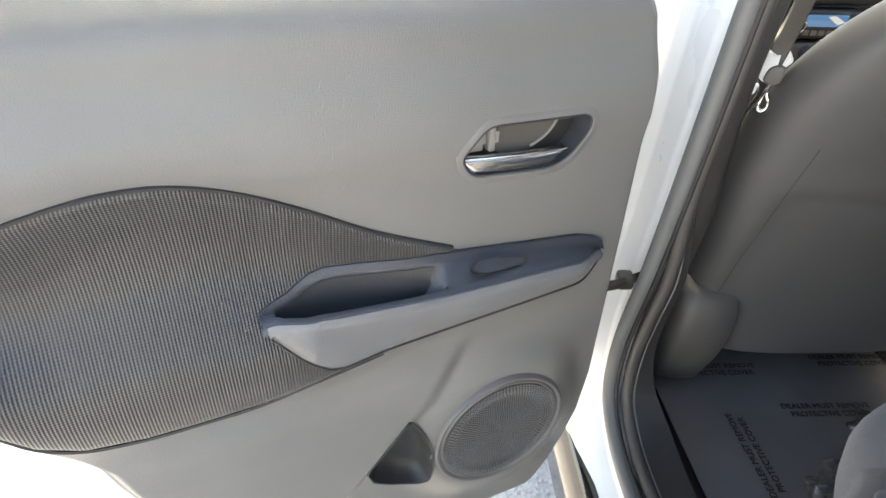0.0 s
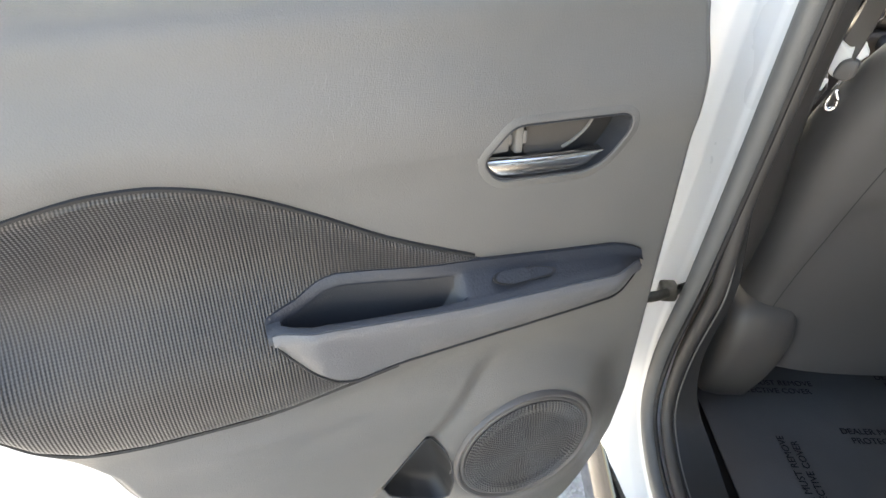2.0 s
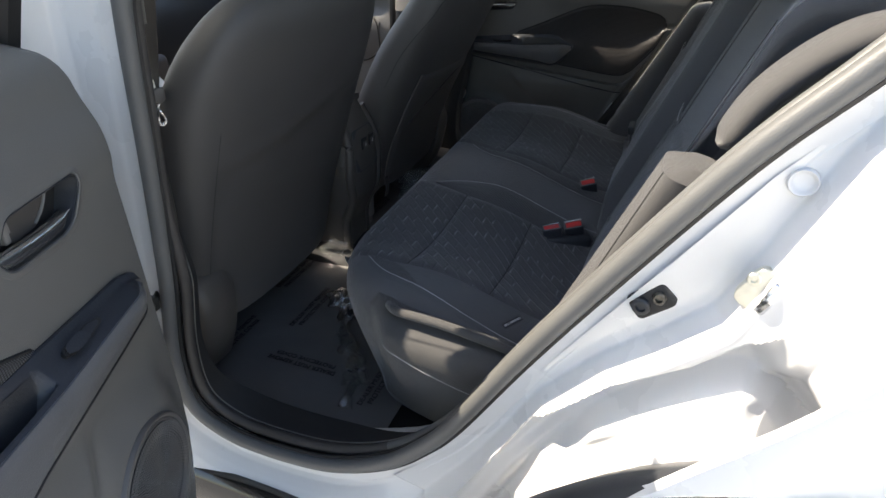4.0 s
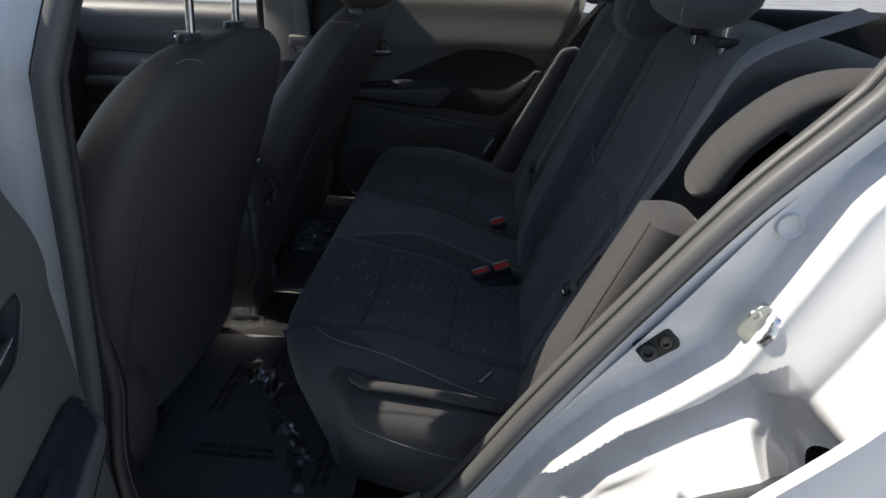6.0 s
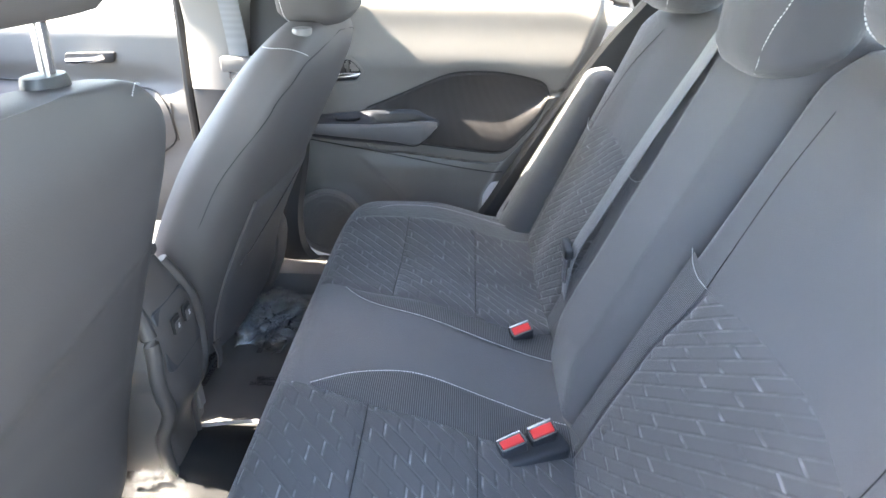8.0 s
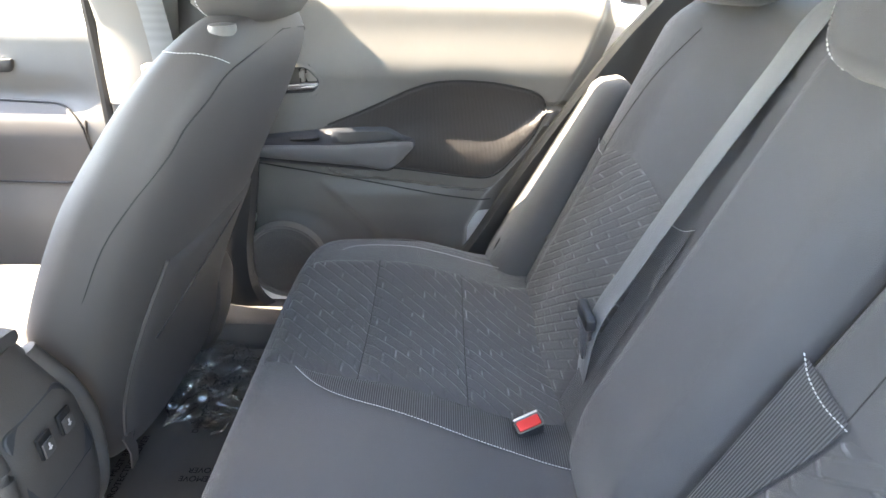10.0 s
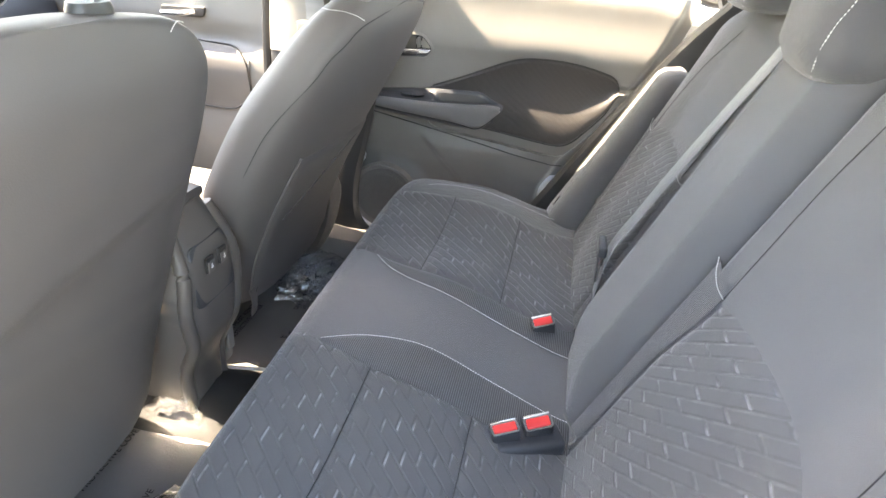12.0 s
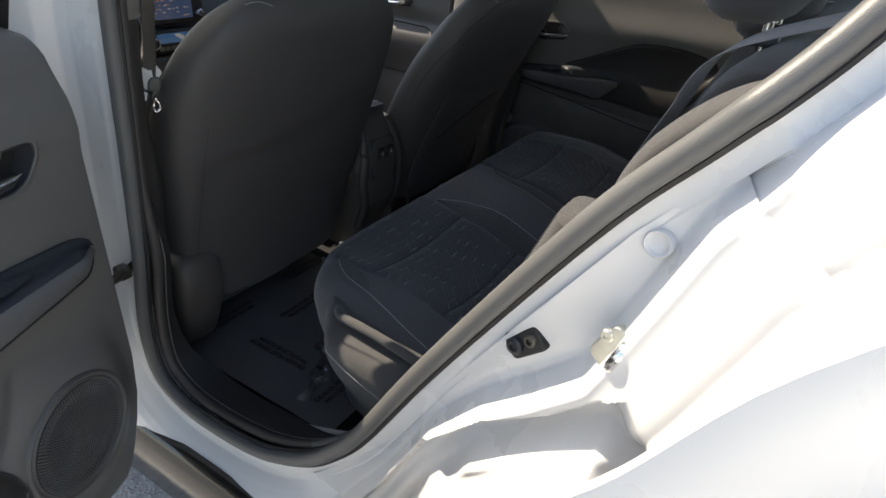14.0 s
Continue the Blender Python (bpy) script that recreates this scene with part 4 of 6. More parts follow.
    part("switch_recess", on_plate(cup, 0.0, 0.0036, 0.0005), BLUEP, bez)
    rock = rounded([(0.2160, 0.013), (0.211, 0.0045), (0.187, 0.003), (0.184, 0.0195), (0.203, 0.0205)], 0.004)
    part("window_switch", on_plate(rock, 0.0, 0.0075, 0.002), BLUEP, bez, "dark rocker window switch")

    # release handle in its recess
    hw = part("handle_recess", prism([Vector(p) for p in grown(rounded(HANDLE, 0.011), 0.0)], lambda a, b, h: P(a, b, h), 0.006, 0.0135, 0.0), BLACK, d, "dark recess of the release handle")
    rim = [P(p.x, p.y, trim_depth(p.x, p.y) - 0.001) for p in grown(rounded(HANDLE, 0.011), 0.001)]
    part("handle_bezel", tube(rim, 0.0012, 6, True), DARKP, hw)
    def around(g, h):
        return [P(p.x, p.y, trim_depth(p.x, p.y) + h) for p in grown(rounded(HANDLE, 0.011)[::-1], g)]
    part("handle_flange", lofted([around(0.0084, -0.0008), around(0.0066, 0.0003), around(0.0008, 0.0007), around(-0.0004, -0.001)], True, False), GREY, hw)
    deep = [P(p.x, p.y, 0.0138) for p in grown(rounded(HANDLE, 0.011)[::-1], -0.0045)]
    part("recess_wall", lofted([around(-0.0002, -0.0005), around(-0.0015, -0.006), deep], True, False), DARKP, hw, "dark wall of the recess")
    lev = []
    for k in range(30):
        w = k / 29
        u = 0.2215 - 0.113 * w
        hi = 0.9465 - 0.006 * w
        lo = max(0.9295 - 0.0055 * w, 0.9435 - 0.018 * ramp01(w, -0.05, 0.14), 0.9235 + 0.0155 * ramp01(w, 0.80, 1.02))
        hh, zc = max(0.0008, (hi - lo) / 2), (hi + lo) / 2
        n = 0.0265 + 0.004 * math.sin(math.pi * w)
        lev.append([P(u, zc + hh * math.copysign(abs(math.cos(a)) ** 0.7, math.cos(a)), n + 0.0065 * math.sin(a)) for a in [2 * math.pi * q / 16 for q in range(16)]])
    part("release_lever", lofted(lev), CHROME, hw, "satin chrome release lever")
    scoop = rounded([(0.176, 0.973), (0.178, 0.940), (0.140, 0.9395), (0.122, 0.953), (0.112, 0.973)], 0.007)
    part("finger_scoop", prism([Vector(p) for p in scoop], lambda a, b, h: P(a, b, h), 0.012, 0.0172, 0.002), CONS, hw, "brownish finger scoop")
    part("scoop_edge", tube(spline([P(0.1115, 0.972, 0.0185), P(0.119, 0.958, 0.0185), P(0.130, 0.948, 0.0185), P(0.142, 0.9415, 0.0185)], 16), 0.0016, 6), PILLAR, hw)
    part("lock_tab", merged(block(0.1945, 0.214, *sorted((s * 0.013, s * 0.0205)), 0.945, 0.9680, 0.002), block(0.1915, 0.196, *sorted((s * 0.013, s * 0.0200)), 0.951, 0.9610, 0.001), block(0.183, 0.1905, *sorted((s * 0.013, s * 0.0235)), 0.944, 0.9700, 0.002), block(0.1795, 0.184, *sorted((s * 0.013, s * 0.0225)), 0.952, 0.9640, 0.001)), PILLAR, hw, "grey lock tab")

    # loudspeaker: ring and perforated dome
    def ringp(r, a, h):
        return P(DOOR["spk"][0] + r * math.cos(a), DOOR["spk"][1] + r * math.sin(a), DOOR["out"] + h)
    R0 = DOOR["radius"]
    rr = [[ringp(r, 2 * math.pi * k / 72, h) for k in range(72)] for r, h in ((R0 + 0.008, -0.014), (R0 + 0.006, 0.004), (R0 + 0.004, 0.0068), (R0 + 0.002, 0.007), (R0 - 0.001, 0.0045), (R0 - 0.003, 0.0062), (R0 - 0.005, 0.006), (R0 - 0.007, 0.002))]
    # far ring, cloth and grille get paler colours in place of light
    ring = part("speaker_ring", lofted(rr, True, False), PILLARD if s > 0 else PILLAR, d, "dark ring of the loudspeaker" if s > 0 else "loudspeaker ring, coloured paler to stand in for light on it")
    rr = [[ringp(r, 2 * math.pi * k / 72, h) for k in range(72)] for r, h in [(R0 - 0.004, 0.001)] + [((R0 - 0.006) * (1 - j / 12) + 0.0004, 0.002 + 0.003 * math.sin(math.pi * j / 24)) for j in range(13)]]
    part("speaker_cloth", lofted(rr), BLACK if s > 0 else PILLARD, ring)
    bmd = bmesh.new()
    for q in range(1, 28):
        r = (R0 - 0.007) * q / 27
        cnt = 6 * int(2 * math.pi * r / (0.0034 if q < 21 else 0.0046) / 6 + 1)
        hgt = 0.0034 + 0.003 * math.sin(math.pi / 2 * (1 - q / 27)) + 0.0035 * ramp01(q, 21, 25)
        for k in range(cnt):
            a = 2 * math.pi * (k + 0.5 * (q % 2)) / cnt
            c0 = ringp(r, a, hgt)
            er, ea = P(math.cos(a), math.sin(a), 0) * (0.00105 if q < 21 else 0.00115), P(-math.sin(a), math.cos(a), 0) * (0.00105 if q < 21 else 0.0016)
            up = P(0, 0, 0.0012)
            vs = [bmd.verts.new(c0 + er * i + ea * j) for i, j in ((-1, -1), (1, -1), (1, 1), (-1, 1))]
            vt = [bmd.verts.new(c0 + er * i * 0.5 + ea * j * 0.5 + up) for i, j in ((-1, -1), (1, -1), (1, 1), (-1, 1))]
            bmd.faces.new(vt)
            for i in range(4):
                j = (i + 1) % 4
                bmd.faces.new((vs[i], vs[j], vt[j], vt[i]))
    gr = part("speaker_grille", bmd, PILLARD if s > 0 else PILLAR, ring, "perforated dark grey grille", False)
    tagged(gr, kind="stuff")
    # map pocket: a shallow black liner stands in for the shade inside
    def pocket(a, b):
        c0 = Vector((0.284, 0.585))
        ang = 2 * math.pi * a
        e = Vector((math.cos(ang), math.sin(ang)))
        lo, hi = 0.0, 0.12
        for q in range(18):
            mid = (lo + hi) / 2
            p = c0 + e * mid
            lo, hi = (mid, hi) if inside_convex(POCKET, p.x, p.y) > 0 else (lo, mid)
        p = c0 + e * lo * (0.01 + 0.99 * b)
        return P(p.x, p.y, lining_depth(p.x, p.y) + 0.002 - 0.027 * (1 - b ** 6))
    if s < 0:
        return d
    part("map_pocket", sheet(pocket, 64, 12), BLACK, d, "map pocket opening, coloured black for the shade inside")
    part("pocket_rim", tube([P(p.x, p.y, lining_depth(p.x, p.y) + 0.001) for p in rounded(POCKET, 0.010)], 0.0011, 6, True), DARKP, d)
    return d


HSIGN = poly_sign(HANDLE)
near_m = Matrix(((-math.cos(radians(22)), math.sin(radians(22)), 0, -0.78), (-math.sin(radians(22)), -math.cos(radians(22)), 0, 0.03), (0, 0, 1, 0), (0, 0, 0, 1)))
near_door = build_door("rear_door", near_m, 1, "open white rear car door with charcoal lining and ribbed insert")
far_m = Matrix(((0, 1, 0, 0.755), (-1, 0, 0, 0.14), (0, 0, 1, -0.008), (0, 0, 0, 1)))
DOOR.update(FAR)
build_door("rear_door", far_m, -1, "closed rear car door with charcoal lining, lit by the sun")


# ---- front doors: the near one's shell seen past the post, the far one's lining ----
def front_lining(s, t):
    y = 0.31 + 0.90 * s
    z = 0.42 + 0.64 * t
    n = 0.012 * bump_at(z, 0.82, 0.09) - 0.018 * bump_at(z, 0.90, 0.05) * ramp01(y, 0.36, 0.45) - 0.03 * ramp01(z, 1.02, 1.06) + 0.014 * ramp01(z, 0.72, 0.62)
    return (0.72 - n, y, z)


fd = thing("front_door", pose(0, 0, 0), "closed front passenger door with charcoal lining", "car door")
part("lining", sheet(front_lining, 50, 60, 0.03, (1, 0, 0)), GREY, fd, "charcoal plastic door lining")
def front_insert(s, t):
    y = 0.405 + 0.62 * s
    lo, hi = 0.715 + 0.04 * ramp01(s, 0.12, 0.0), 0.885 + 0.02 * s - 0.03 * ramp01(s, 0.10, 0.0)
    z = lo + (hi - lo) * t
    return Vector(front_lining((y - 0.31) / 0.9, (z - 0.42) / 0.64)) + Vector((-0.004, 0, 0))


part("fabric_insert", sheet(front_insert, 40, 24, 0.004, (1, 0, 0)), PILLARD, fd, "dark insert")
ol = [(0.405, 0.755), (0.41, 0.85), (0.45, 0.885), (1.0, 0.905), (1.02, 0.86), (1.02, 0.72), (0.46, 0.715)]
part("insert_seam", tube([Vector(front_lining((y - 0.31) / 0.9, (z - 0.42) / 0.64)) + Vector((-0.005, 0, 0)) for y, z in rounded(ol, 0.03)], 0.0022, 6, True), BLACK, fd)
part("armrest", block(0.672, 0.72, 0.64, 0.98, 0.782, 0.820, 0.016), GREY, fd)
part("release_lever", tube(spline([(0.690, 0.63, 0.955), (0.683, 0.60, 0.957), (0.684, 0.56, 0.96), (0.695, 0.54, 0.965)], 10), 0.007, 8), CHROME, fd, "chrome release lever")
part("handle_recess", prism(rounded([(0.52, 0.975), (0.65, 0.970), (0.655, 0.945), (0.53, 0.948)][::-1], 0.01), lambda a, b, h: Vector((0.72 - h, a, b)), -0.01, 0.006, 0.003), BLACK, fd)
part("door_shell", block(0.745, 0.80, 0.30, 1.25, 0.38, 1.04, 0.02), WHITE, fd)
part("window_frame", tube(spline([(0.735, 0.30, 1.05), (0.60, 0.24, 1.42), (0.60, 0.60, 1.45), (0.69, 1.02, 1.20), (0.735, 1.24, 1.04)], 40), 0.018, 8), BLACK, fd)

nd = thing("front_door", pose(0, 0, 0), "closed white front driver door beside the pillar", "car door")
def near_front(s, t):
    y = 0.150 + 1.10 * s
    z = 0.37 + 0.68 * t
    return (-0.845 - 0.02 * math.sin(math.pi * t) + 0.05 * (1 - ramp01(t, 0.0, 0.25)), y, z)


part("door_shell", sheet(near_front, 24, 20, 0.055, (1, 0, 0)), WHITE, nd, "white painted front door")
bmg = lofted([[(x + h, y, z) for x, y, z in ((-0.80, 0.19, 1.05), (-0.74, 0.155, 1.20), (-0.590, 0.095, 1.44), (-0.580, 0.60, 1.455), (-0.70, 1.02, 1.20), (-0.76, 1.23, 1.05))] for h in (0.0, 0.004)])
part("window_pane", bmg, GLASS, nd, "tinted window glass", False).visible_shadow = False
part("lining", block(-0.785, -0.715, 0.235, 1.22, 0.42, 1.045, 0.02), GREY, nd)
# unseen upper run is thin, then swells forward to shade the driver seat
part("window_frame", tube(spline([(-0.79, 0.165, 1.05), (-0.705, 0.135, 1.20), (-0.562, 0.075, 1.458), (-0.560, 0.27, 1.464), (-0.572, 0.34, 1.464), (-0.605, 0.41, 1.462), (-0.605, 0.60, 1.462), (-0.70, 1.02, 1.20), (-0.76, 1.24, 1.04)], 60), lambda w: 0.013 + 0.013 * ramp01(w, 0.16, 0.08) + 0.015 * ramp01(w, 0.50, 0.58), 8), BLACK, nd, "black window frame")


# ---- seats ----
def super_ring(cx, w, y0, y1, z, e=0.5, n=48, lean=0.0):
    """A rounded box section: half width w, from y0 (rear) to y1 (front)."""
    cy, d = (y0 + y1) / 2, abs(y1 - y0) / 2
    out = []
    for k in range(n):
        a = 2 * math.pi * k / n
        c, s = math.cos(a), math.sin(a)
        x = w * math.copysign(abs(c) ** e, c)
        y = d * math.copysign(abs(s) ** e, s)
        out.append((cx + x, cy + y, z + lean * y))
    return out


def front_seat(m, label, back_shift, pocket, outer, drop):
    st = thing("bucket_seat", m, label, "car seat", group="front seats")
    # backrest: leaning, wider at the middle, with a domed top
    W = [(0.50, 0.228), (0.56, 0.238), (0.66, 0.250), (0.82, 0.265), (0.93, 0.265), (1.00, 0.252), (1.05, 0.228), (1.085, 0.192), (1.105, 0.140), (1.113, 0.06)]
    YB = [(0.50, 0.118), (0.60, 0.105), (0.75, 0.065), (0.90, 0.015), (1.00, -0.022), (1.06, -0.042), (1.113, -0.035)]
    YF = [(0.50, 0.300), (0.60, 0.275), (0.75, 0.235), (0.90, 0.180), (1.00, 0.120), (1.06, 0.075), (1.113, 0.020)]
    zs = [0.50, 0.515] + [0.535 + 0.009 * k for k in range(57)] + [1.048, 1.058, 1.068, 1.078, 1.088, 1.097, 1.104, 1.109, 1.113]

    def fold(x, z):
        """The padded upper part stands over the plain lower one, with an uneven edge."""
        if pocket:
            return 0.0
        edge = 0.862 + 0.035 * (x / 0.25) + 0.006 * math.sin(x * 19)
        lines = 0.0016 * bump_at(z + 0.22 * x, 0.77, 0.030) + 0.0014 * bump_at(z - 0.16 * x, 0.955, 0.035)
        return (0.0075 * ramp01(z, edge + 0.014, edge - 0.016) - lines) * ramp01(abs(x), 0.235, 0.20)
    rings = []
    for z in zs:
        w, yb, yf = interp(z, W), interp(z, YB), interp(z, YF)
        k = 0.93 if z < 0.51 else 1.0
        ring = super_ring(0, w * k, yb + back_shift * ramp01(z, 0.5, 1.1), yf + back_shift * ramp01(z, 0.5, 1.1), z, 0.62, 120)
        rings.append([(x, y + (fold(x, z) if y < (yb + yf) / 2 + back_shift else 0.0), q) for x, y, q in ring])
    back = part("backrest", lofted(rings), BACKV, st, "charcoal vinyl backrest")
    def rear(x, z):
        w, yb, yf = interp(z, W), interp(z, YB), interp(z, YF)
        c = min(1.0, abs(x) / w) ** (1 / 0.62)
        s = max(0.0, 1 - c * c) ** 0.5
        cy, d = (yb + yf) / 2, (yf - yb) / 2
        return Vector((x, cy - d * s ** 0.62 + back_shift * ramp01(z, 0.5, 1.1) + fold(x, z), z))
    for sx in (-1, 1):
        if sx == -1 and not pocket:
            seams = [((0.212, 0.55), (0.213, 0.593), (0.216, 0.685), (0.217, 0.767), (0.221, 0.842), (0.222, 0.908))]
        elif sx == 1 and not pocket:
            seams = []
        else:
            seams = [((0.171, 0.515), (0.160, 0.577), (0.156, 0.675), (0.172, 0.74), (0.191, 0.794))]
        lines = [[rear(sx * x, z) for x, z in line] for line in seams]
        if pocket:
            lines.append([Vector((sx * x, y, z)) for x, y, z in ((0.257, 0.108, 0.76), (0.264, 0.073, 0.82), (0.2665, 0.035, 0.885), (0.263, -0.003, 0.933), (0.248, -0.047, 0.983), (0.236, -0.067, 1.013), (0.2175, -0.0855, 1.035), (0.1905, -0.1005, 1.058), (0.136, -0.1125, 1.071), (0.0, -0.1155, 1.083))])
        for pts in lines:
            part("back_seam", tube([p + Vector((sx * 0.0002, -0.0003, 0.0002)) for p in spline(pts, 60)], 0.0009 if pocket else 0.0005, 5), SEAM, back)
        if pocket:
            pts = [Vector((sx * x, y, z)) for x, y, z in ((0.196, -0.040, 1.0795), (0.1995, -0.055, 1.0785), (0.2005, -0.075, 1.0785), (0.1965, -0.094, 1.074), (0.182, -0.103, 1.066))]
        else:
            pts = [rear(sx * x, z) for x, z in ((0.168, 1.0935), (0.155, 1.0965), (0.142, 1.0955), (0.127, 1.090))]
        part("stitching", stitches([p + Vector((0, -0.001, 0.002)) for p in spline(pts, 20)]), THREAD, back, "pale shoulder stitching")
    # lower flap of the back
    if pocket:
        def flap(s, t):
            z = 0.535 + (0.300 - 0.030 * s) * t
            x = -interp(z, W) * (0.80 - 0.06 * t) + (0.36 + 0.03 * t) * s
            e = min(s * 0.36, (1 - t) * 0.30)
            return rear(x, z) + Vector((0, 0.001 - 0.007 * ramp01(e, 0, 0.014), 0))
        fl = part("back_pocket", sheet(flap, 40, 30), BACKV, back, "dark map pocket on the seat back")
        edge = [Vector(flap(0.006, k / 24)) + Vector((-0.001, -0.002, 0)) for k in range(25)]
        part("pocket_edge", tube(edge, 0.0030, 6), BACKV, fl)
        part("pocket_fold", tube(spline([Vector(flap(s, t)) + Vector((0, -0.001, 0)) for s, t in ((0.10, 0.52), (0.35, 0.70), (0.65, 0.88), (0.95, 0.97))], 30), 0.0016, 5), SEAM, fl)
        part("pocket_tail", ribbon([edge[0], edge[0] + Vector((0.002, -0.004, -0.030)), edge[0] + Vector((0.004, 0.002, -0.062))], (1, 0, 0), 0.020, 0.003), BACKV, fl)
    # cushion
    rings = []
    for k, (z, g) in enumerate(((0.40, 0.90), (0.44, 0.97), (0.50, 1.0), (0.55, 1.0), (0.575, 0.97), (0.588, 0.90), (0.592, 0.75), (0.588, 0.4), (0.586, 0.02))):
        rings.append(super_ring(0, 0.255 * g, 0.455 - 0.235 * g, 0.455 + 0.235 * g, z, 0.45, 64))
    part("cushion", lofted(rings), CLOTH, st)
    for sx in (-1, 1):
        rings = []
        for x, g in ((0.180, 0.90), (0.190, 1.0), (0.225, 1.0), (0.246, 0.97), (0.259, 0.90), (0.266, 0.76), (0.268, 0.4), (0.268, 0.05)):
            rings.append([(sx * x, 0.165 + p.x * g, 0.57 + p.y * g) for p in rounded([(-0.012, -0.165), (0.11, -0.165), (0.14, 0.02), (0.03, 0.075), (-0.048, 0.062), (-0.066, 0.015), (-0.050, -0.075)], 0.035, 7)])
        if sx == outer:
            part("recliner_cover", lofted(rings), CONS, st, "dark plastic recliner cover")
        a, b = sorted((sx * 0.17, sx * 0.21))
        part("seat_rail", block(a, b, 0.30, 0.72, 0.375, 0.41, 0.006), BLACK, st)
    # headrest on two posts
    for sx in (-1, 1):
        x = 0.075 * sx
        y = 0.004 + back_shift
        part("headrest_post", tube([(x, y, 1.08), (x, y - 0.008, 1.16 - drop), (x, y - 0.012, 1.22 - drop)], 0.0062, 12), CHROME, st, "chrome headrest post")
        gx, gy, gz = (x * 1.95, y - 0.017, -0.017) if pocket else (x, y, 0.0)
        rings = [[(gx + math.cos(q * math.pi / 12) * 0.024 * g, gy + math.sin(q * math.pi / 12) * 0.015 * g, z + gz) for q in range(24)] for g, z in ((0.9, 1.095), (1.0, 1.106), (1.0, 1.115), (0.9, 1.121), (0.4, 1.122))]
        part("post_guide", lofted(rings), GREY if pocket else DARKP, st)
    rings = []
    for z, w, d in ((1.168, 0.080, 0.030), (1.172, 0.105, 0.045), (1.19, 0.128, 0.060), (1.24, 0.138, 0.066), (1.30, 0.132, 0.064), (1.34, 0.115, 0.056), (1.36, 0.085, 0.042), (1.366, 0.03, 0.015)):
        rings.append(super_ring(0, w * (1 - drop), back_shift - 0.012 - d, back_shift - 0.012 + d, z - drop, 0.6, 48))
    hd = part("headrest", lofted(rings), BACKV, st, "charcoal headrest")
    for sx in (-1, 1):
        pts = [(sx * 0.112, back_shift - 0.05, 1.175), (sx * 0.128, back_shift - 0.04, 1.21), (sx * 0.134, back_shift - 0.035, 1.26), (sx * 0.126, back_shift - 0.035, 1.31)]
        pts = [(x * (1 - drop), y - 0.004, z - drop) for x, y, z in pts]
        if pocket:
            pts = [(sx * w * 0.957 * (1 - drop), back_shift - 0.012 + d * 0.60, z - drop) for z, w, d in ((1.172, 0.105, 0.045), (1.19, 0.128, 0.060), (1.24, 0.138, 0.066), (1.30, 0.132, 0.064), (1.34, 0.115, 0.056))]
        part("stitching", stitches(spline(pts, 20)), THREAD, hd)
    return st


front_seat(pose(-0.338, 0, 0), "charcoal front driver seat with chrome headrest posts", 0.0, False, -1, 0.0)
front_seat(pose(0.345, 0.0, 0), "charcoal front passenger seat with stitched shoulders", -0.075, True, 1, 0.070)

# ---- rear bench ----
bench = thing("rear_seat", pose(0, 0, 0), "charcoal rear bench seat with brick-quilted cloth panels", "car seat")


def cushion_h(x, y):
    """Height of the rear cushion."""
    z = 0.665 + 0.012 * bump_at(abs(x), 0.50, 0.13) - 0.056 * ramp01(y, -0.25, -0.50)
    z += 0.003 * bump_at(x, 0.0, 0.15) * ramp01(y, -0.56, -0.20)
    z -= 0.012 * bump_at(abs(x), 0.29, 0.17) * ramp01(y, -0.10, -0.25)
    return z


CUSH = []
for p in rounded([(-0.585, -0.60), (0.585, -0.60), (0.592, -0.30), (0.575, -0.085), (0.42, -0.062), (-0.40, -0.074), (-0.535, -0.140), (-0.585, -0.32)], [0.06, 0.06, 0.1, 0.10, 0.06, 0.07, 0.085, 0.1], 9):
    CUSH.append(p)
def resampled(pts, n):
    """n points evenly along a closed 2D outline."""
    q = [Vector(p) for p in pts] + [Vector(pts[0])]
    acc = [0.0]
    for a, b in zip(q, q[1:]):
        acc.append(acc[-1] + (b - a).length)
    out, k = [], 0
    for i in range(n):
        d = acc[-1] * i / n
        while acc[k + 1] < d:
            k += 1
        w = (d - acc[k]) / max(1e-9, acc[k + 1] - acc[k])
        out.append(q[k] + (q[k + 1] - q[k]) * w)
    return out


CUSH = resampled(CUSH, 220)
rings = []
for z, g in ((0.385, 0.055), (0.42, 0.050), (0.52, 0.022), (0.58, 0.006), (0.62, 0.0)):
    rings.append([(p.x, p.y, z) for p in grown(CUSH, -g)])
for k in range(1, 9):
    a = k / 8 * math.pi / 2
    q = grown(CUSH, -0.042 * (1 - math.cos(a)))
    rings.append([(p.x, p.y, 0.62 + (cushion_h(p.x, p.y) - 0.62) * math.sin(a)) for p in q])
inner = grown(CUSH, -0.042)


def inner_span(x):
    """Rear and front edge of the flat top at x."""
    ys = []
    for a, b in zip(inner, inner[1:] + inner[:1]):
        if (a.x - x) * (b.x - x) <= 0 and a.x != b.x:
            ys.append(a.y + (b.y - a.y) * (x - a.x) / (b.x - a.x))
    return min(ys), max(ys)


x_lo, x_hi = min(p.x for p in inner) + 0.001, max(p.x for p in inner) - 0.001


def top_at(s, t):
    x = x_lo + (x_hi - x_lo) * s
    a, b = inner_span(x)
    y = a + (b - a) * t
    return (x, y, cushion_h(x, y))


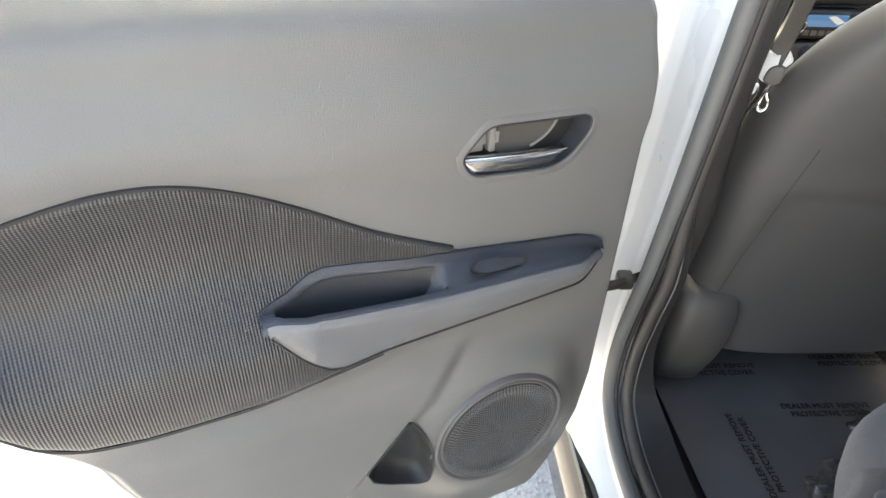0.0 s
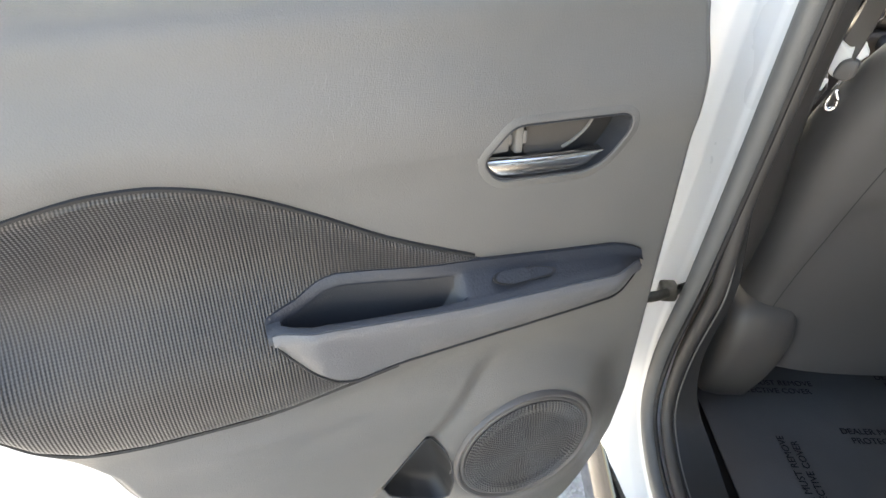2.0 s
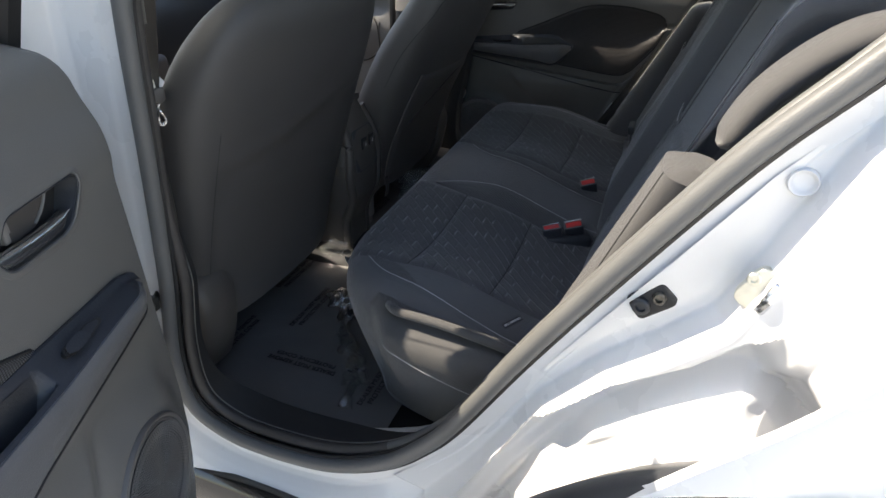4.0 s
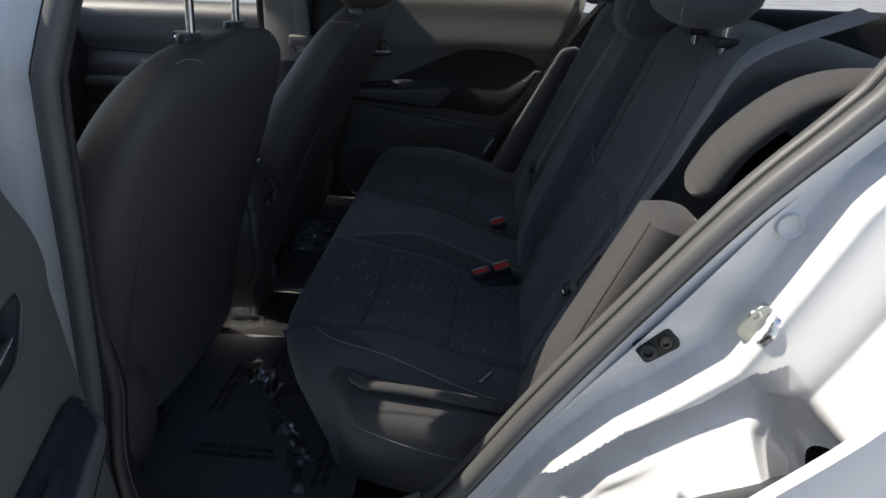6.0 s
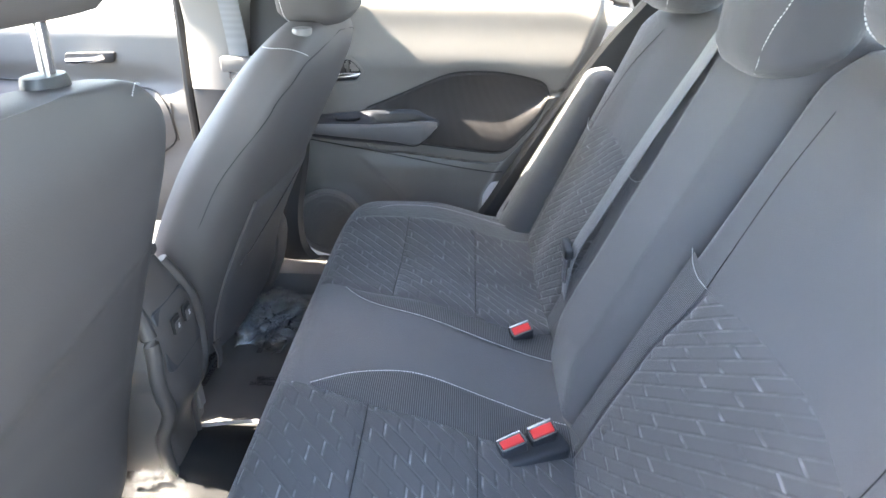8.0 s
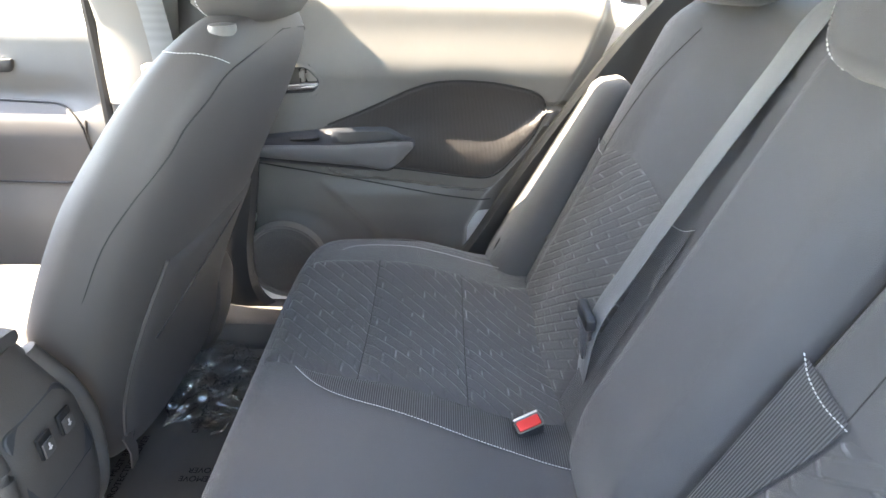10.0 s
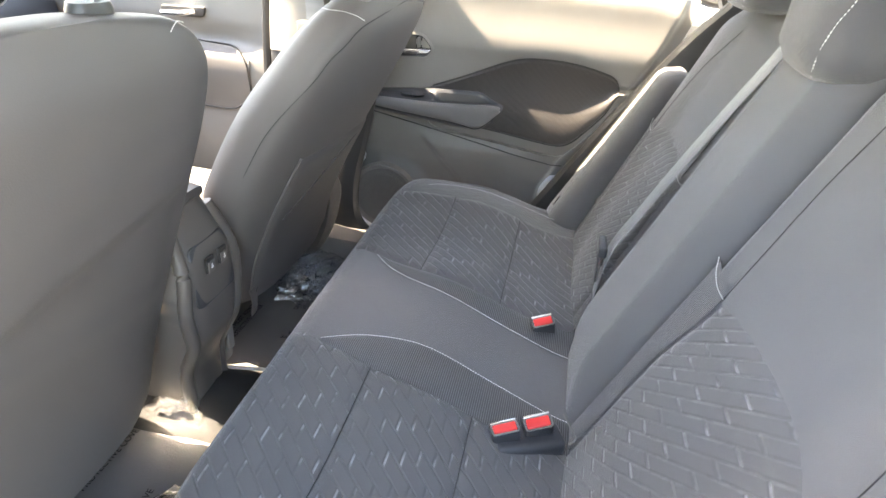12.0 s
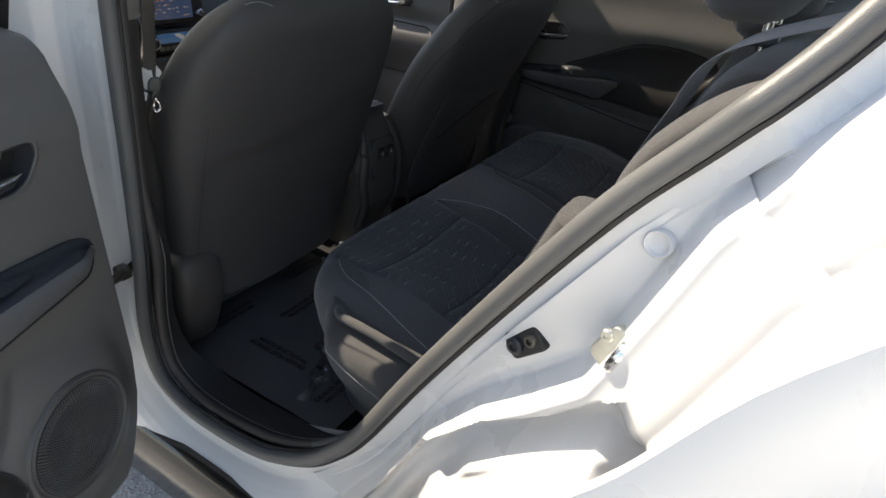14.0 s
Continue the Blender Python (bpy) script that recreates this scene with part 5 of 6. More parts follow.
def rim_z(x, y):
    """Height of the cushion where it rolls over its front edge."""
    d = 1.0
    p = Vector((x, y))
    for a, b in zip(CUSH, CUSH[1:] + CUSH[:1]):
        e = b - a
        w = min(1.0, max(0.0, (p - a).dot(e) / e.dot(e)))
        d = min(d, (p - a - e * w).length)
    h = cushion_h(x, y)
    if d >= 0.042:
        return h
    return 0.62 + (h - 0.62) * math.sin(math.acos(1 - d / 0.042))


cush = part("cushion", merged(lofted(rings, True, False), sheet(top_at, 150, 60)), CLOTH, bench, "charcoal cloth cushion")


STITCH_R = [(-0.515, 0.030), (-0.434, 0.048), (-0.365, 0.056), (-0.307, 0.066), (-0.252, 0.081), (-0.20, 0.102), (-0.163, 0.127), (-0.13, 0.163)]
STITCH_L = [(-0.515, 0.112), (-0.43, 0.092), (-0.365, 0.084), (-0.30, 0.075), (-0.25, 0.073), (-0.202, 0.078), (-0.17, 0.088), (-0.135, 0.105)]
QUILT_R = [(-0.52, 0.112), (-0.43, 0.113), (-0.375, 0.114), (-0.301, 0.120), (-0.233, 0.132), (-0.159, 0.150), (-0.13, 0.164), (-0.08, 0.176)]
QUILT_L = [(-0.52, 0.165), (-0.402, 0.163), (-0.332, 0.158), (-0.245, 0.146), (-0.19, 0.126), (-0.135, 0.106), (-0.08, 0.092)]
OUTER = [(-0.46, 0.541), (-0.40, 0.537), (-0.336, 0.530), (-0.24, 0.508), (-0.19, 0.490), (-0.15, 0.458)]
OUTER_FAR = [(-0.49, 0.508), (-0.44, 0.514), (-0.38, 0.511), (-0.327, 0.506), (-0.27, 0.505), (-0.209, 0.506), (-0.17, 0.499), (-0.15, 0.485)]
QUILT_OUT = [(-0.52, 0.462), (-0.40, 0.455), (-0.25, 0.455), (-0.15, 0.456), (-0.11, 0.448), (-0.08, 0.430)]


def gusset_x(y, sx):
    """The stitched edge of the centre strip, and the inner edge of the quilted panel."""
    return sx * interp(y, STITCH_R if sx > 0 else STITCH_L), sx * interp(y, QUILT_R if sx > 0 else QUILT_L)


def outer_x(y, sx):
    return interp(y, OUTER_FAR) if sx > 0 else -interp(y, OUTER)


for sx in (-1, 1):
    for y0, y1 in ((-0.085, -0.222), (-0.224, -0.371), (-0.373, -0.515)):
        def pad(s, t, y0=y0, y1=y1, sx=sx):
            y = y0 + (y1 - y0) * t
            a, b = gusset_x(y, sx)[1], sx * interp(y, QUILT_OUT)
            x = a + (b - a) * s
            e = min(min(s, 1 - s) * 0.32, min(t, 1 - t) * abs(y1 - y0))
            z = (rim_z(x, y) if y > -0.18 else cushion_h(x, y)) + 0.0006 + 0.0046 * ramp01(e, 0, 0.012)
            return (x, y, z)
        part("quilted_panel", sheet(pad, 44, 22), BRICKH, cush, "brick-quilted cloth panel")
    for y in (-0.223, -0.372):
        a, b = gusset_x(y, sx)[1], sx * interp(y, QUILT_OUT)
        part("cross_seam", tube([(a + (b - a) * k / 30, y, cushion_h(a + (b - a) * k / 30, y) + 0.0012) for k in range(31)], 0.0008, 5), SEAM, cush)
    ys = [-0.137 - 0.0125 * k for k in range(30)]
    def gus(s, t, sx=sx):
        y = -0.137 - 0.378 * t
        a, b = gusset_x(y, sx)
        x = a + (b - a) * s
        return (x, y, cushion_h(x, y) + 0.0050 - 0.0035 * abs(2 * s - 1) ** 3)
    part("ribbed_gusset", sheet(gus, 8, 50), RIBY, cush, "ribbed grey gusset")
    part("stitching", stitches([(gusset_x(y, sx)[0], y, cushion_h(gusset_x(y, sx)[0], y) + 0.0042) for y in ys]), THREAD, cush, "pale stitching beside the centre strip")
    pts = [(outer_x(y, sx), y, cushion_h(outer_x(y, sx), y) + 0.004) for y in [-0.152 - 0.0104 * k for k in range(30)]]
    part("stitching", stitches(pts), THREAD, cush, "pale stitching along the outer bolster")
    if sx > 0:
        continue
    def ogus(s, t, sx=sx):
        y = -0.153 - 0.115 * t
        a = outer_x(y, sx)
        b = a + (sx * interp(y, QUILT_OUT) - a) * math.sin(math.pi * min(1.0, 0.5 + 0.5 * t))
        x = a + (b - a) * s
        return (x, y, cushion_h(x, y) + 0.0052)
    part("ribbed_gusset", sheet(ogus, 6, 20), RIBY, cush)
# side facing with piping
bm = tube(spline([(-0.560, -0.240, 0.664), (-0.572, -0.250, 0.670), (-0.584, -0.266, 0.674), (-0.590, -0.30, 0.677), (-0.594, -0.347, 0.677), (-0.597, -0.40, 0.672), (-0.598, -0.46, 0.662)], 40), 0.0075, 10)
part("side_piping", bm, SIDEC, cush, "pale grey side piping")
def side_x(y):
    """The cushion's left edge at y."""
    xs = [a.x + (b.x - a.x) * (y - a.y) / (b.y - a.y) for a, b in zip(CUSH, CUSH[1:] + CUSH[:1]) if (a.y - y) * (b.y - y) <= 0 and a.y != b.y]
    return min(xs)


def sidep(s, t):
    y = -0.190 - 0.300 * s
    hi = 0.664 + 0.006 * math.sin(math.pi * s) - 0.010 * s
    z = hi - (hi - 0.40) * t
    tuck = interp(z, [(0.385, 0.055), (0.42, 0.050), (0.52, 0.022), (0.58, 0.006), (0.62, 0.0), (0.645, 0.003), (0.664, 0.018)])
    swell = interp(t, [(0.0, 0.30), (0.06, 0.90), (0.14, 1.05), (0.26, 1.02), (0.50, 0.70), (0.75, 0.25), (1.0, 0.0)])
    return (side_x(y) + tuck + 0.003 - (0.006 + 0.040 * swell) * ramp01(s, 0.0, 0.24), y, z)
part("side_facing", sheet(sidep, 36, 40, 0.012, (1, 0, 0)), SIDEC, cush, "grey grained side facing")
part("facing_seam", stitches([Vector(sidep(0.20 + 0.0155 * k, 0.17 + 0.0042 * k)) + Vector((-0.0012, 0, 0.0006)) for k in range(36)], 0.0040, 0.0030, 0.0005), THREAD, cush)
tag_u = Vector((0.80, -0.58, 0.10)).normalized()
tag_n = Vector((-0.40, 0.10, 0.90)).normalized()
tag_v = tag_n.cross(tag_u).normalized()
tag_n = tag_u.cross(tag_v)
tag_at = Matrix(((tag_u.x, tag_v.x, tag_n.x, -0.548), (tag_u.y, tag_v.y, tag_n.y, -0.436), (tag_u.z, tag_v.z, tag_n.z, 0.676), (0, 0, 0, 1)))
seat_tag = part("seat_tag", block(-0.0165, 0.0165, -0.0046, 0.0054, -0.0012, 0.0008, 0.0004), DARKP, cush, "small dark woven tag with white words")
seat_tag.matrix_basis = tag_at


# backrest
def back_y(z):
    return -0.502 - (z - 0.60) * 0.395


def back_surface(x, z):
    """Front face of the rear backrest."""
    y = back_y(z)
    y += 0.036 * (1 - ramp01(abs(x + 0.012), 0.062, 0.102)) * ramp01(z, 0.56, 0.72) + 0.012 * bump_at(abs(x), 0.47, 0.10)
    y += 0.012 * bump_at(z, 0.72, 0.16) * bump_at(abs(x), 0.30, 0.2)
    return y


def back_half(x0, x1, name, label):
    def f(s, t):
        x = x0 + (x1 - x0) * s
        top = 1.138 - 0.055 * max(0, abs(x) - 0.38) ** 2 / 0.04 + 0.006 * math.cos(x * 14)
        z = 0.585 + (top - 0.585) * min(1.0, t / 0.86)
        e = min(x - x0, x1 - x)
        y = back_surface(x, z) - 0.014 * (1 - ramp01(e, 0, 0.02)) ** 2
        k = min(1.0, t / 0.86)
        y -= 0.06 * max(0, (k - 0.92) / 0.08) ** 2 * 0.5
        if t > 0.86:
            w = (t - 0.86) / 0.14
            y -= 0.03 + 0.10 * w
            z += 0.006 * math.sin(math.pi * w) - 0.01 * w
        return (x, y, z)
    return part(name, sheet(f, 60, 60, 0.05, (0, -1, -0.3)), CLOTH, bench, label)


back_l = back_half(-0.520, -0.111, "backrest", "charcoal outer backrest")
back_c = back_half(-0.109, 0.53, "backrest", "charcoal backrest with the centre place")


def on_back(x, z, lift=0.003):
    return Vector((x, back_surface(x, z) + lift, z))


for sx, bk in ((-1, back_l), (1, back_c)):
    # quilted panel, ribbed gussets, and stitched corners
    def inner_b(z, sx=sx):
        return 0.156 + 0.019 * ramp01(z, 0.78, 0.885)
    def quilt(s, t, sx=sx):
        z = 0.605 + ((0.885 + 0.020 * math.sin(math.pi * s * 0.85)) - 0.605) * t
        a, b = sx * (inner_b(z) + 0.004), sx * (0.470 - 0.01 * ramp01(z, 0.62, 0.88))
        x = a + (b - a) * s
        e = min(min(s, 1 - s) * 0.26, (1 - t) * 0.26)
        return on_back(x, z, -0.0005 + 0.0060 * ramp01(e, 0, 0.012))
    part("quilted_panel", sheet(quilt, 40, 40), BRICKV, bk, "brick-quilted backrest panel")
    def gs(s, t, sx=sx):
        z = 0.61 + 0.283 * t
        x0 = sx * (inner_b(z) + 0.003)
        x1 = sx * 0.116
        return on_back(x0 + (x1 - x0) * s, z + 0.010 * s * t, 0.0035)
    part("ribbed_gusset", sheet(gs, 8, 40), RIB, bk, "ribbed backrest gusset")
    def gs2(s, t, sx=sx):
        z = 0.60 + 0.30 * t
        b = 0.470 - 0.01 * ramp01(z, 0.62, 0.88)
        x = sx * (b - 0.002 + 0.034 * s * (0.6 + 0.4 * t))
        return on_back(x, z, 0.0035)
    part("ribbed_gusset", sheet(gs2, 8, 40), RIB, bk)
    pts = [on_back(sx * x, z, 0.0055) for x, z in ((0.113, 0.904), (0.130, 0.895), (0.155, 0.890), (0.182, 0.891))]
    part("stitching", stitches(spline(pts, 24)), THREAD, bk, "pale stitched corner")
    pts = [on_back(sx * x, z, 0.0055) for x, z in ((0.452, 0.884), (0.478, 0.887), (0.508, 0.896))]
    part("stitching", stitches(spline(pts, 20)), THREAD, bk)
    # seams of the upper panel
    pts = [on_back(sx * x, z, 0.0004) for x, z in ((0.174, 0.885), (0.170, 0.95), (0.167, 1.02), (0.172, 1.085))]
    part("panel_seam", tube(spline(pts, 30), 0.0006, 5), SEAM, bk)
    pts = [on_back(sx * x, z, 0.0004) for x, z in ((0.464, 0.888), (0.458, 0.94), (0.435, 1.02), (0.39, 1.09))]
    part("panel_seam", tube(spline(pts, 30), 0.0006, 5), SEAM, bk)
    c = on_back(sx * 0.193, 0.690, 0.0075)
    part("anchor_button", lofted([[c + Vector((math.cos(a) * r, h, math.sin(a) * r)) for a in [math.pi * q / 8 for q in range(16)]] for r, h in ((0.006, -0.006), (0.006, 0.0), (0.004, 0.002), (0.0005, 0.0025))]), GREY, bk, "grey plastic button")
part("split_seam", tube([on_back(-0.110, 0.62 + 0.019 * k, -0.017) for k in range(26)], 0.003, 6), SEAM, back_l)


# side bolsters between bench and door opening: a lower and an upper pad each side
for sx in (-1, 1):
    rings = []
    for k in range(36):
        w = k / 35
        z = (0.600 + 0.378 * w) if sx < 0 else (0.585 + 0.400 * w)
        yf = -0.447 - 0.408 * (z - 0.600) if sx < 0 else -0.426 - 0.500 * (z - 0.610)
        g = min(1.0, (0.35 if sx < 0 else 0.80) + 3 * w, math.sqrt(max(0.0, 1 - w) * (34 if sx < 0 else 22) + (0.16 if sx < 0 else 0.03)))
        dep = (0.115 - 0.045 * w)
        yc = yf - dep / 2
        rings.append(super_ring(sx * ((0.602 if sx < 0 else 0.574) + 0.004 * w), ((0.050 if sx < 0 else 0.077) - (0.006 if sx < 0 else 0.024) * w) * (0.4 + 0.6 * g), yc - dep / 2 * g, yc + dep / 2 * g, z, 0.50 if sx < 0 else 0.72, 48, 0.25))
    lo = part("side_bolster", lofted(rings), SIDEC if sx < 0 else CLOTH, bench, "grey cloth side bolster" if sx < 0 else "charcoal cloth side bolster")
    pts = [(-0.632, -0.507 - 0.408 * (0.025 + 0.32 * w), 0.625 + 0.32 * w) if sx < 0 else (0.597 - 0.006 * w, -0.4245 - 0.500 * (0.000 + 0.34 * w), 0.620 + 0.34 * w) for w in [k / 20 for k in range(21)]]
    if sx < 0:
        pts = []
        for k, r in enumerate(rings[1:-1]):
            q = 15.6 + 3.4 * (1 - k / 33)
            pts.append(Vector(r[int(q)]).lerp(Vector(r[int(q) + 1]), q - int(q)))
    part("bolster_seam", tube(pts, 0.0011, 5), SEAM, lo)
    if sx > 0:
        part("bolster_tag", tube([(0.560, -0.440, 0.650), (0.557, -0.450, 0.674)], 0.0032, 6, flat=0.5), BLACK, lo, "small black tag")
        part("belt_guide", tube(spline([(0.500, -0.545, 0.715), (0.515, -0.528, 0.690), (0.520, -0.510, 0.662), (0.512, -0.496, 0.640)], 14), 0.009, 8, flat=0.6), PILLARD, lo, "grey belt guide")
    # dark trim that closes the gap behind the bolsters
    a, b = sorted((sx * 0.50, sx * 0.655))
    part("wheelhouse_trim", sheet(lambda s, t, a=a, b=b: (a + (b - a) * s, -0.585 - 0.40 * t, 0.60 + 0.56 * t + 0.06 * math.sin(math.pi * t)), 8, 20, 0.02, (0, -1, -1)), POSTP, car)
    if sx > 0:
        continue
    rings = []
    P4 = [(-0.646, 0.998, 0.005), (-0.655, 1.012, 0.014), (-0.676, 1.052, 0.016), (-0.713, 1.092, 0.016), (-0.750, 1.114, 0.016), (-0.80, 1.122, 0.015), (-0.87, 1.115, 0.013)]
    path4 = [Vector(p) for p in spline(P4, 30)]
    for k, p in enumerate(path4):
        q0, q1 = path4[max(0, k - 1)], path4[min(29, k + 1)]
        tdir = Vector((0, q1.x - q0.x, q1.y - q0.y)).normalized()
        nrm = Vector((0, -tdir.z, tdir.y))
        wx = 0.036 * math.sqrt(min(1.0, 0.10 + k / 5))
        rings.append([Vector((sx * (0.594 + wx * math.cos(a)), p.x, p.y)) + nrm * (p.z * math.copysign(abs(math.sin(a)) ** 0.8, math.sin(a))) for a in [2 * math.pi * q / 20 for q in range(20)]])
    up = part("upper_bolster", lofted(rings), SIDEC, bench, "grey cloth upper bolster")
    part("bolster_seam", tube([r[8] for r in rings[2:-1]], 0.0010, 5), SEAM, up)


# rear headrests
def rear_headrest(cx, w, z0, mat, posts=True):
    rings = []
    Z = [(0.0, 0.62, 0.028), (0.010, 0.85, 0.044), (0.030, 0.97, 0.056), (0.07, 1.0, 0.060), (0.12, 0.98, 0.056), (0.155, 0.88, 0.045), (0.168, 0.66, 0.028), (0.171, 0.3, 0.01)]
    for dz, g, d in Z:
        y = -0.690 - 0.12 * dz
        rings.append(super_ring(cx, w * g, y - d, y + d * 1.05, z0 + dz, 0.62, 56))
    h = part("headrest", lofted(rings), mat, bench, "charcoal rear headrest with pale stitching")
    for sx in (-1, 1):
        pts = []
        for dz, share in ((0.006, 0.68), (0.013, 0.74), (0.022, 0.78), (0.040, 0.82), (0.059, 0.86), (0.075, 0.90), (0.095, 0.925), (0.125, 0.93), (0.150, 0.92)):
            g, d = interp(dz, [(q[0], q[1]) for q in Z]), interp(dz, [(q[0], q[2]) for q in Z])
            pts.append((cx + sx * w * g * share, -0.690 - 0.12 * dz + 0.0025 * d + d * 1.025 * (1 - share ** (2 / 0.62)) ** 0.31 + 0.0005, z0 + dz))
        part("stitching", stitches(spline(pts, 34), 0.0042, 0.0032, 0.0009), THREAD, h)
        if posts:
            part("headrest_post", tube([(cx + sx * 0.062, -0.715, z0 - 0.035), (cx + sx * 0.062, -0.715, z0 + 0.02)], 0.0055, 10), CHROME, h, "chrome post")
            part("post_guide", block(cx + sx * 0.062 - 0.016, cx + sx * 0.062 + 0.016, -0.73, -0.70, z0 - 0.022, z0 - 0.010, 0.004), DARKP, h)
    return h


rear_headrest(-0.034, 0.078, 1.094, CLOTH)
rear_headrest(-0.335, 0.120, 1.150, CLOTH)
rear_headrest(0.335, 0.120, 1.128, CLOTH, False)


# ---- seat belts and buckles ----
def buckle(c, across, facing, label):
    n = Vector(facing).normalized()
    a = Vector(across)
    a = (a - n * a.dot(n)).normalized()
    b = n.cross(a)
    m = Matrix(((a.x, b.x, n.x, c[0]), (a.y, b.y, n.y, c[1]), (a.z, b.z, n.z, c[2]), (0, 0, 0, 1)))
    k = thing("belt_buckle", m, label, "seat belt buckle", group="rear belt buckles")
    part("housing", block(-0.0190, 0.0190, -0.0115, 0.0115, -0.060, -0.0005, 0.004), DARKP, k, "black plastic housing")
    part("release_button", block(-0.0155, 0.0155, -0.0090, 0.0050, -0.004, 0.0022, 0.0022), RED, k, "red release button")
    part("slot_edge", block(-0.0175, 0.0175, 0.0062, 0.0100, -0.003, 0.0014, 0.0008), CHROME, k)
    part("button_frame", tube([Vector((p.x, p.y - 0.001, 0.0005)) for p in rounded([(-0.0175, -0.0100), (0.0175, -0.0100), (0.0175, 0.0065), (-0.0175, 0.0065)], 0.004)], 0.0013, 6, True), GREY, k)
    return k


buckle((-0.173, -0.416, 0.644), (0.40, -0.90, 0.05), (-0.10, 0.14, 0.97), "black belt buckle with red button in the cushion")
buckle((-0.157, -0.457, 0.651), (0.40, -0.90, -0.02), (-0.36, 0.12, 0.92), "black belt buckle with red button beside another")
buckle((0.086, -0.448, 0.642), (0.40, -0.90, -0.05), (-0.42, 0.14, 0.88), "single black belt buckle with red button")
pk = thing("buckle_pocket", pose(-0.160, -0.446, 0.624, 0, 0, -66), "grey elastic pocket holding two belt buckles", "pocket")
part("pocket_well", block(-0.046, 0.050, -0.024, 0.020, -0.024, 0.0040, 0.008), DARKP, pk)
bind = [Vector((p.x, p.y, 0.003 + 0.010 * ramp01(p.x, 0.02, 0.06))) for p in rounded([(-0.054, -0.030), (0.058, -0.030), (0.058, 0.026), (-0.054, 0.026)], 0.012)]
part("pocket_binding", tube([p for p in bind if p.x > 0.0 and p.y < 0.020], 0.0011, 5), GREY, pk, "grey elastic binding")


def belt(name, pts, across, label, width=0.047, turned=None, mat=None):
    """A hanging belt; turned: the width's direction at its lower end, where it twists."""
    b = thing(name, pose(0, 0, 0), label, "seat belt", group="seat belts")
    side = across if turned is None else [Vector(across).lerp(Vector(turned), ramp01(k, 19, 28)) for k in range(46)]
    part("webbing", ribbon(spline(pts, 46), side, width), mat or WEB, b, "grey belt webbing")
    return b


cb = belt("seat_belt", [(0.142, -0.765, 1.145), (0.143, -0.715, 1.140), (0.146, -0.675, 1.065), (0.150, -0.615, 0.94), (0.150, -0.565, 0.83), (0.150, -0.534, 0.755), (0.150, -0.525, 0.66)], (1, 0, 0), "grey seat belt hanging down the rear backrest", 0.041)
tg = part("tongue", block(0.130, 0.182, -0.528, -0.518, 0.735, 0.765, 0.004), CHROME, cb, "metal belt tongue")
part("tongue_loop", block(0.140, 0.172, -0.526, -0.521, 0.700, 0.738, 0.002), CHROME, tg)
part("tongue_cap", block(0.128, 0.184, -0.530, -0.516, 0.752, 0.770, 0.004), DARKP, cb)
lb = belt("seat_belt", [(-0.545, -0.80, 1.185), (-0.540, -0.700, 1.140), (-0.533, -0.667, 1.076), (-0.530, -0.638, 1.003), tuple(on_back(-0.510, 0.945, 0.012)), tuple(on_back(-0.493, 0.87, 0.010)), tuple(on_back(-0.486, 0.77, 0.009)), tuple(on_back(-0.482, 0.66, 0.009))], (0.90, -0.30, 0.25), "grey outer seat belt hanging beside the bolster", 0.042, turned=(0.97, -0.22, 0.0))
tg = part("tongue", merged(tube(spline([on_back(-0.503, 0.868, 0.020), on_back(-0.498, 0.862, 0.017), on_back(-0.490, 0.838, 0.0165), on_back(-0.481, 0.808, 0.0165)], 14), 0.0050, 8, flat=0.7), block(-0.490, -0.466, -0.562, -0.550, 0.792, 0.804, 0.004)), PILLAR, lb, "grey belt tongue")
part("tongue_loop", tube([(-0.470, -0.555, 0.804), (-0.443, -0.548, 0.780), (-0.437, -0.547, 0.768), (-0.444, -0.547, 0.762), (-0.472, -0.553, 0.790)], 0.0022, 6), CHROME, tg, "metal belt loop")
fb = belt("front_seat_belt", [(-0.615, -0.020, 1.40), (-0.611, 0.034, 1.20), (-0.607, 0.066, 1.096), (-0.606, 0.086, 1.02), (-0.605, 0.098, 0.984)], (0.02, 1.0, 0), "brownish grey front seat belt hanging by the pillar", 0.030, mat=BELTB)
BU, BN = Vector((0.85, -0.53, 0)), Vector((0.53, 0.85, 0))


def by_belt(a, b, h):
    return Vector((-0.606, 0.092, 0.981)) + BU * a * 0.88 + Vector((0, 0, b * 0.88)) - BN * h


tg = part("tongue", prism(rounded([(-0.014, -0.016), (-0.004, -0.021), (0.004, -0.008), (0.019, 0.011), (0.010, 0.024), (-0.002, 0.014), (-0.018, 0.024)], 0.003), by_belt, -0.005, 0.004, 0.0015), WHITEP, fb, "white belt tongue")
part("tongue_cap", prism(rounded([(-0.010, -0.018), (0.004, -0.022), (0.013, -0.016), (0.014, 0.004), (0.004, 0.006), (-0.006, 0.000)], 0.0065), by_belt, 0.0, 0.009, 0.003), PILLARD, tg, "grey rounded cap")
part("tongue_loop", tube([by_belt(a, b, 0.003) for a, b in spline([(0.003, -0.020), (-0.001, -0.031), (-0.004, -0.046), (-0.0035, -0.054), (0.001, -0.057), (0.006, -0.052), (0.006, -0.044), (0.001, -0.034)], 36)], 0.0022, 8), CHROME, tg, "bright metal loop")
part("belt_stud", prism(rounded([(-0.019, -0.037), (-0.012, -0.037), (-0.010, -0.024), (-0.017, -0.024)], 0.003), by_belt, -0.003, 0.004, 0.0015), WHITEP, fb, "small white belt stop")
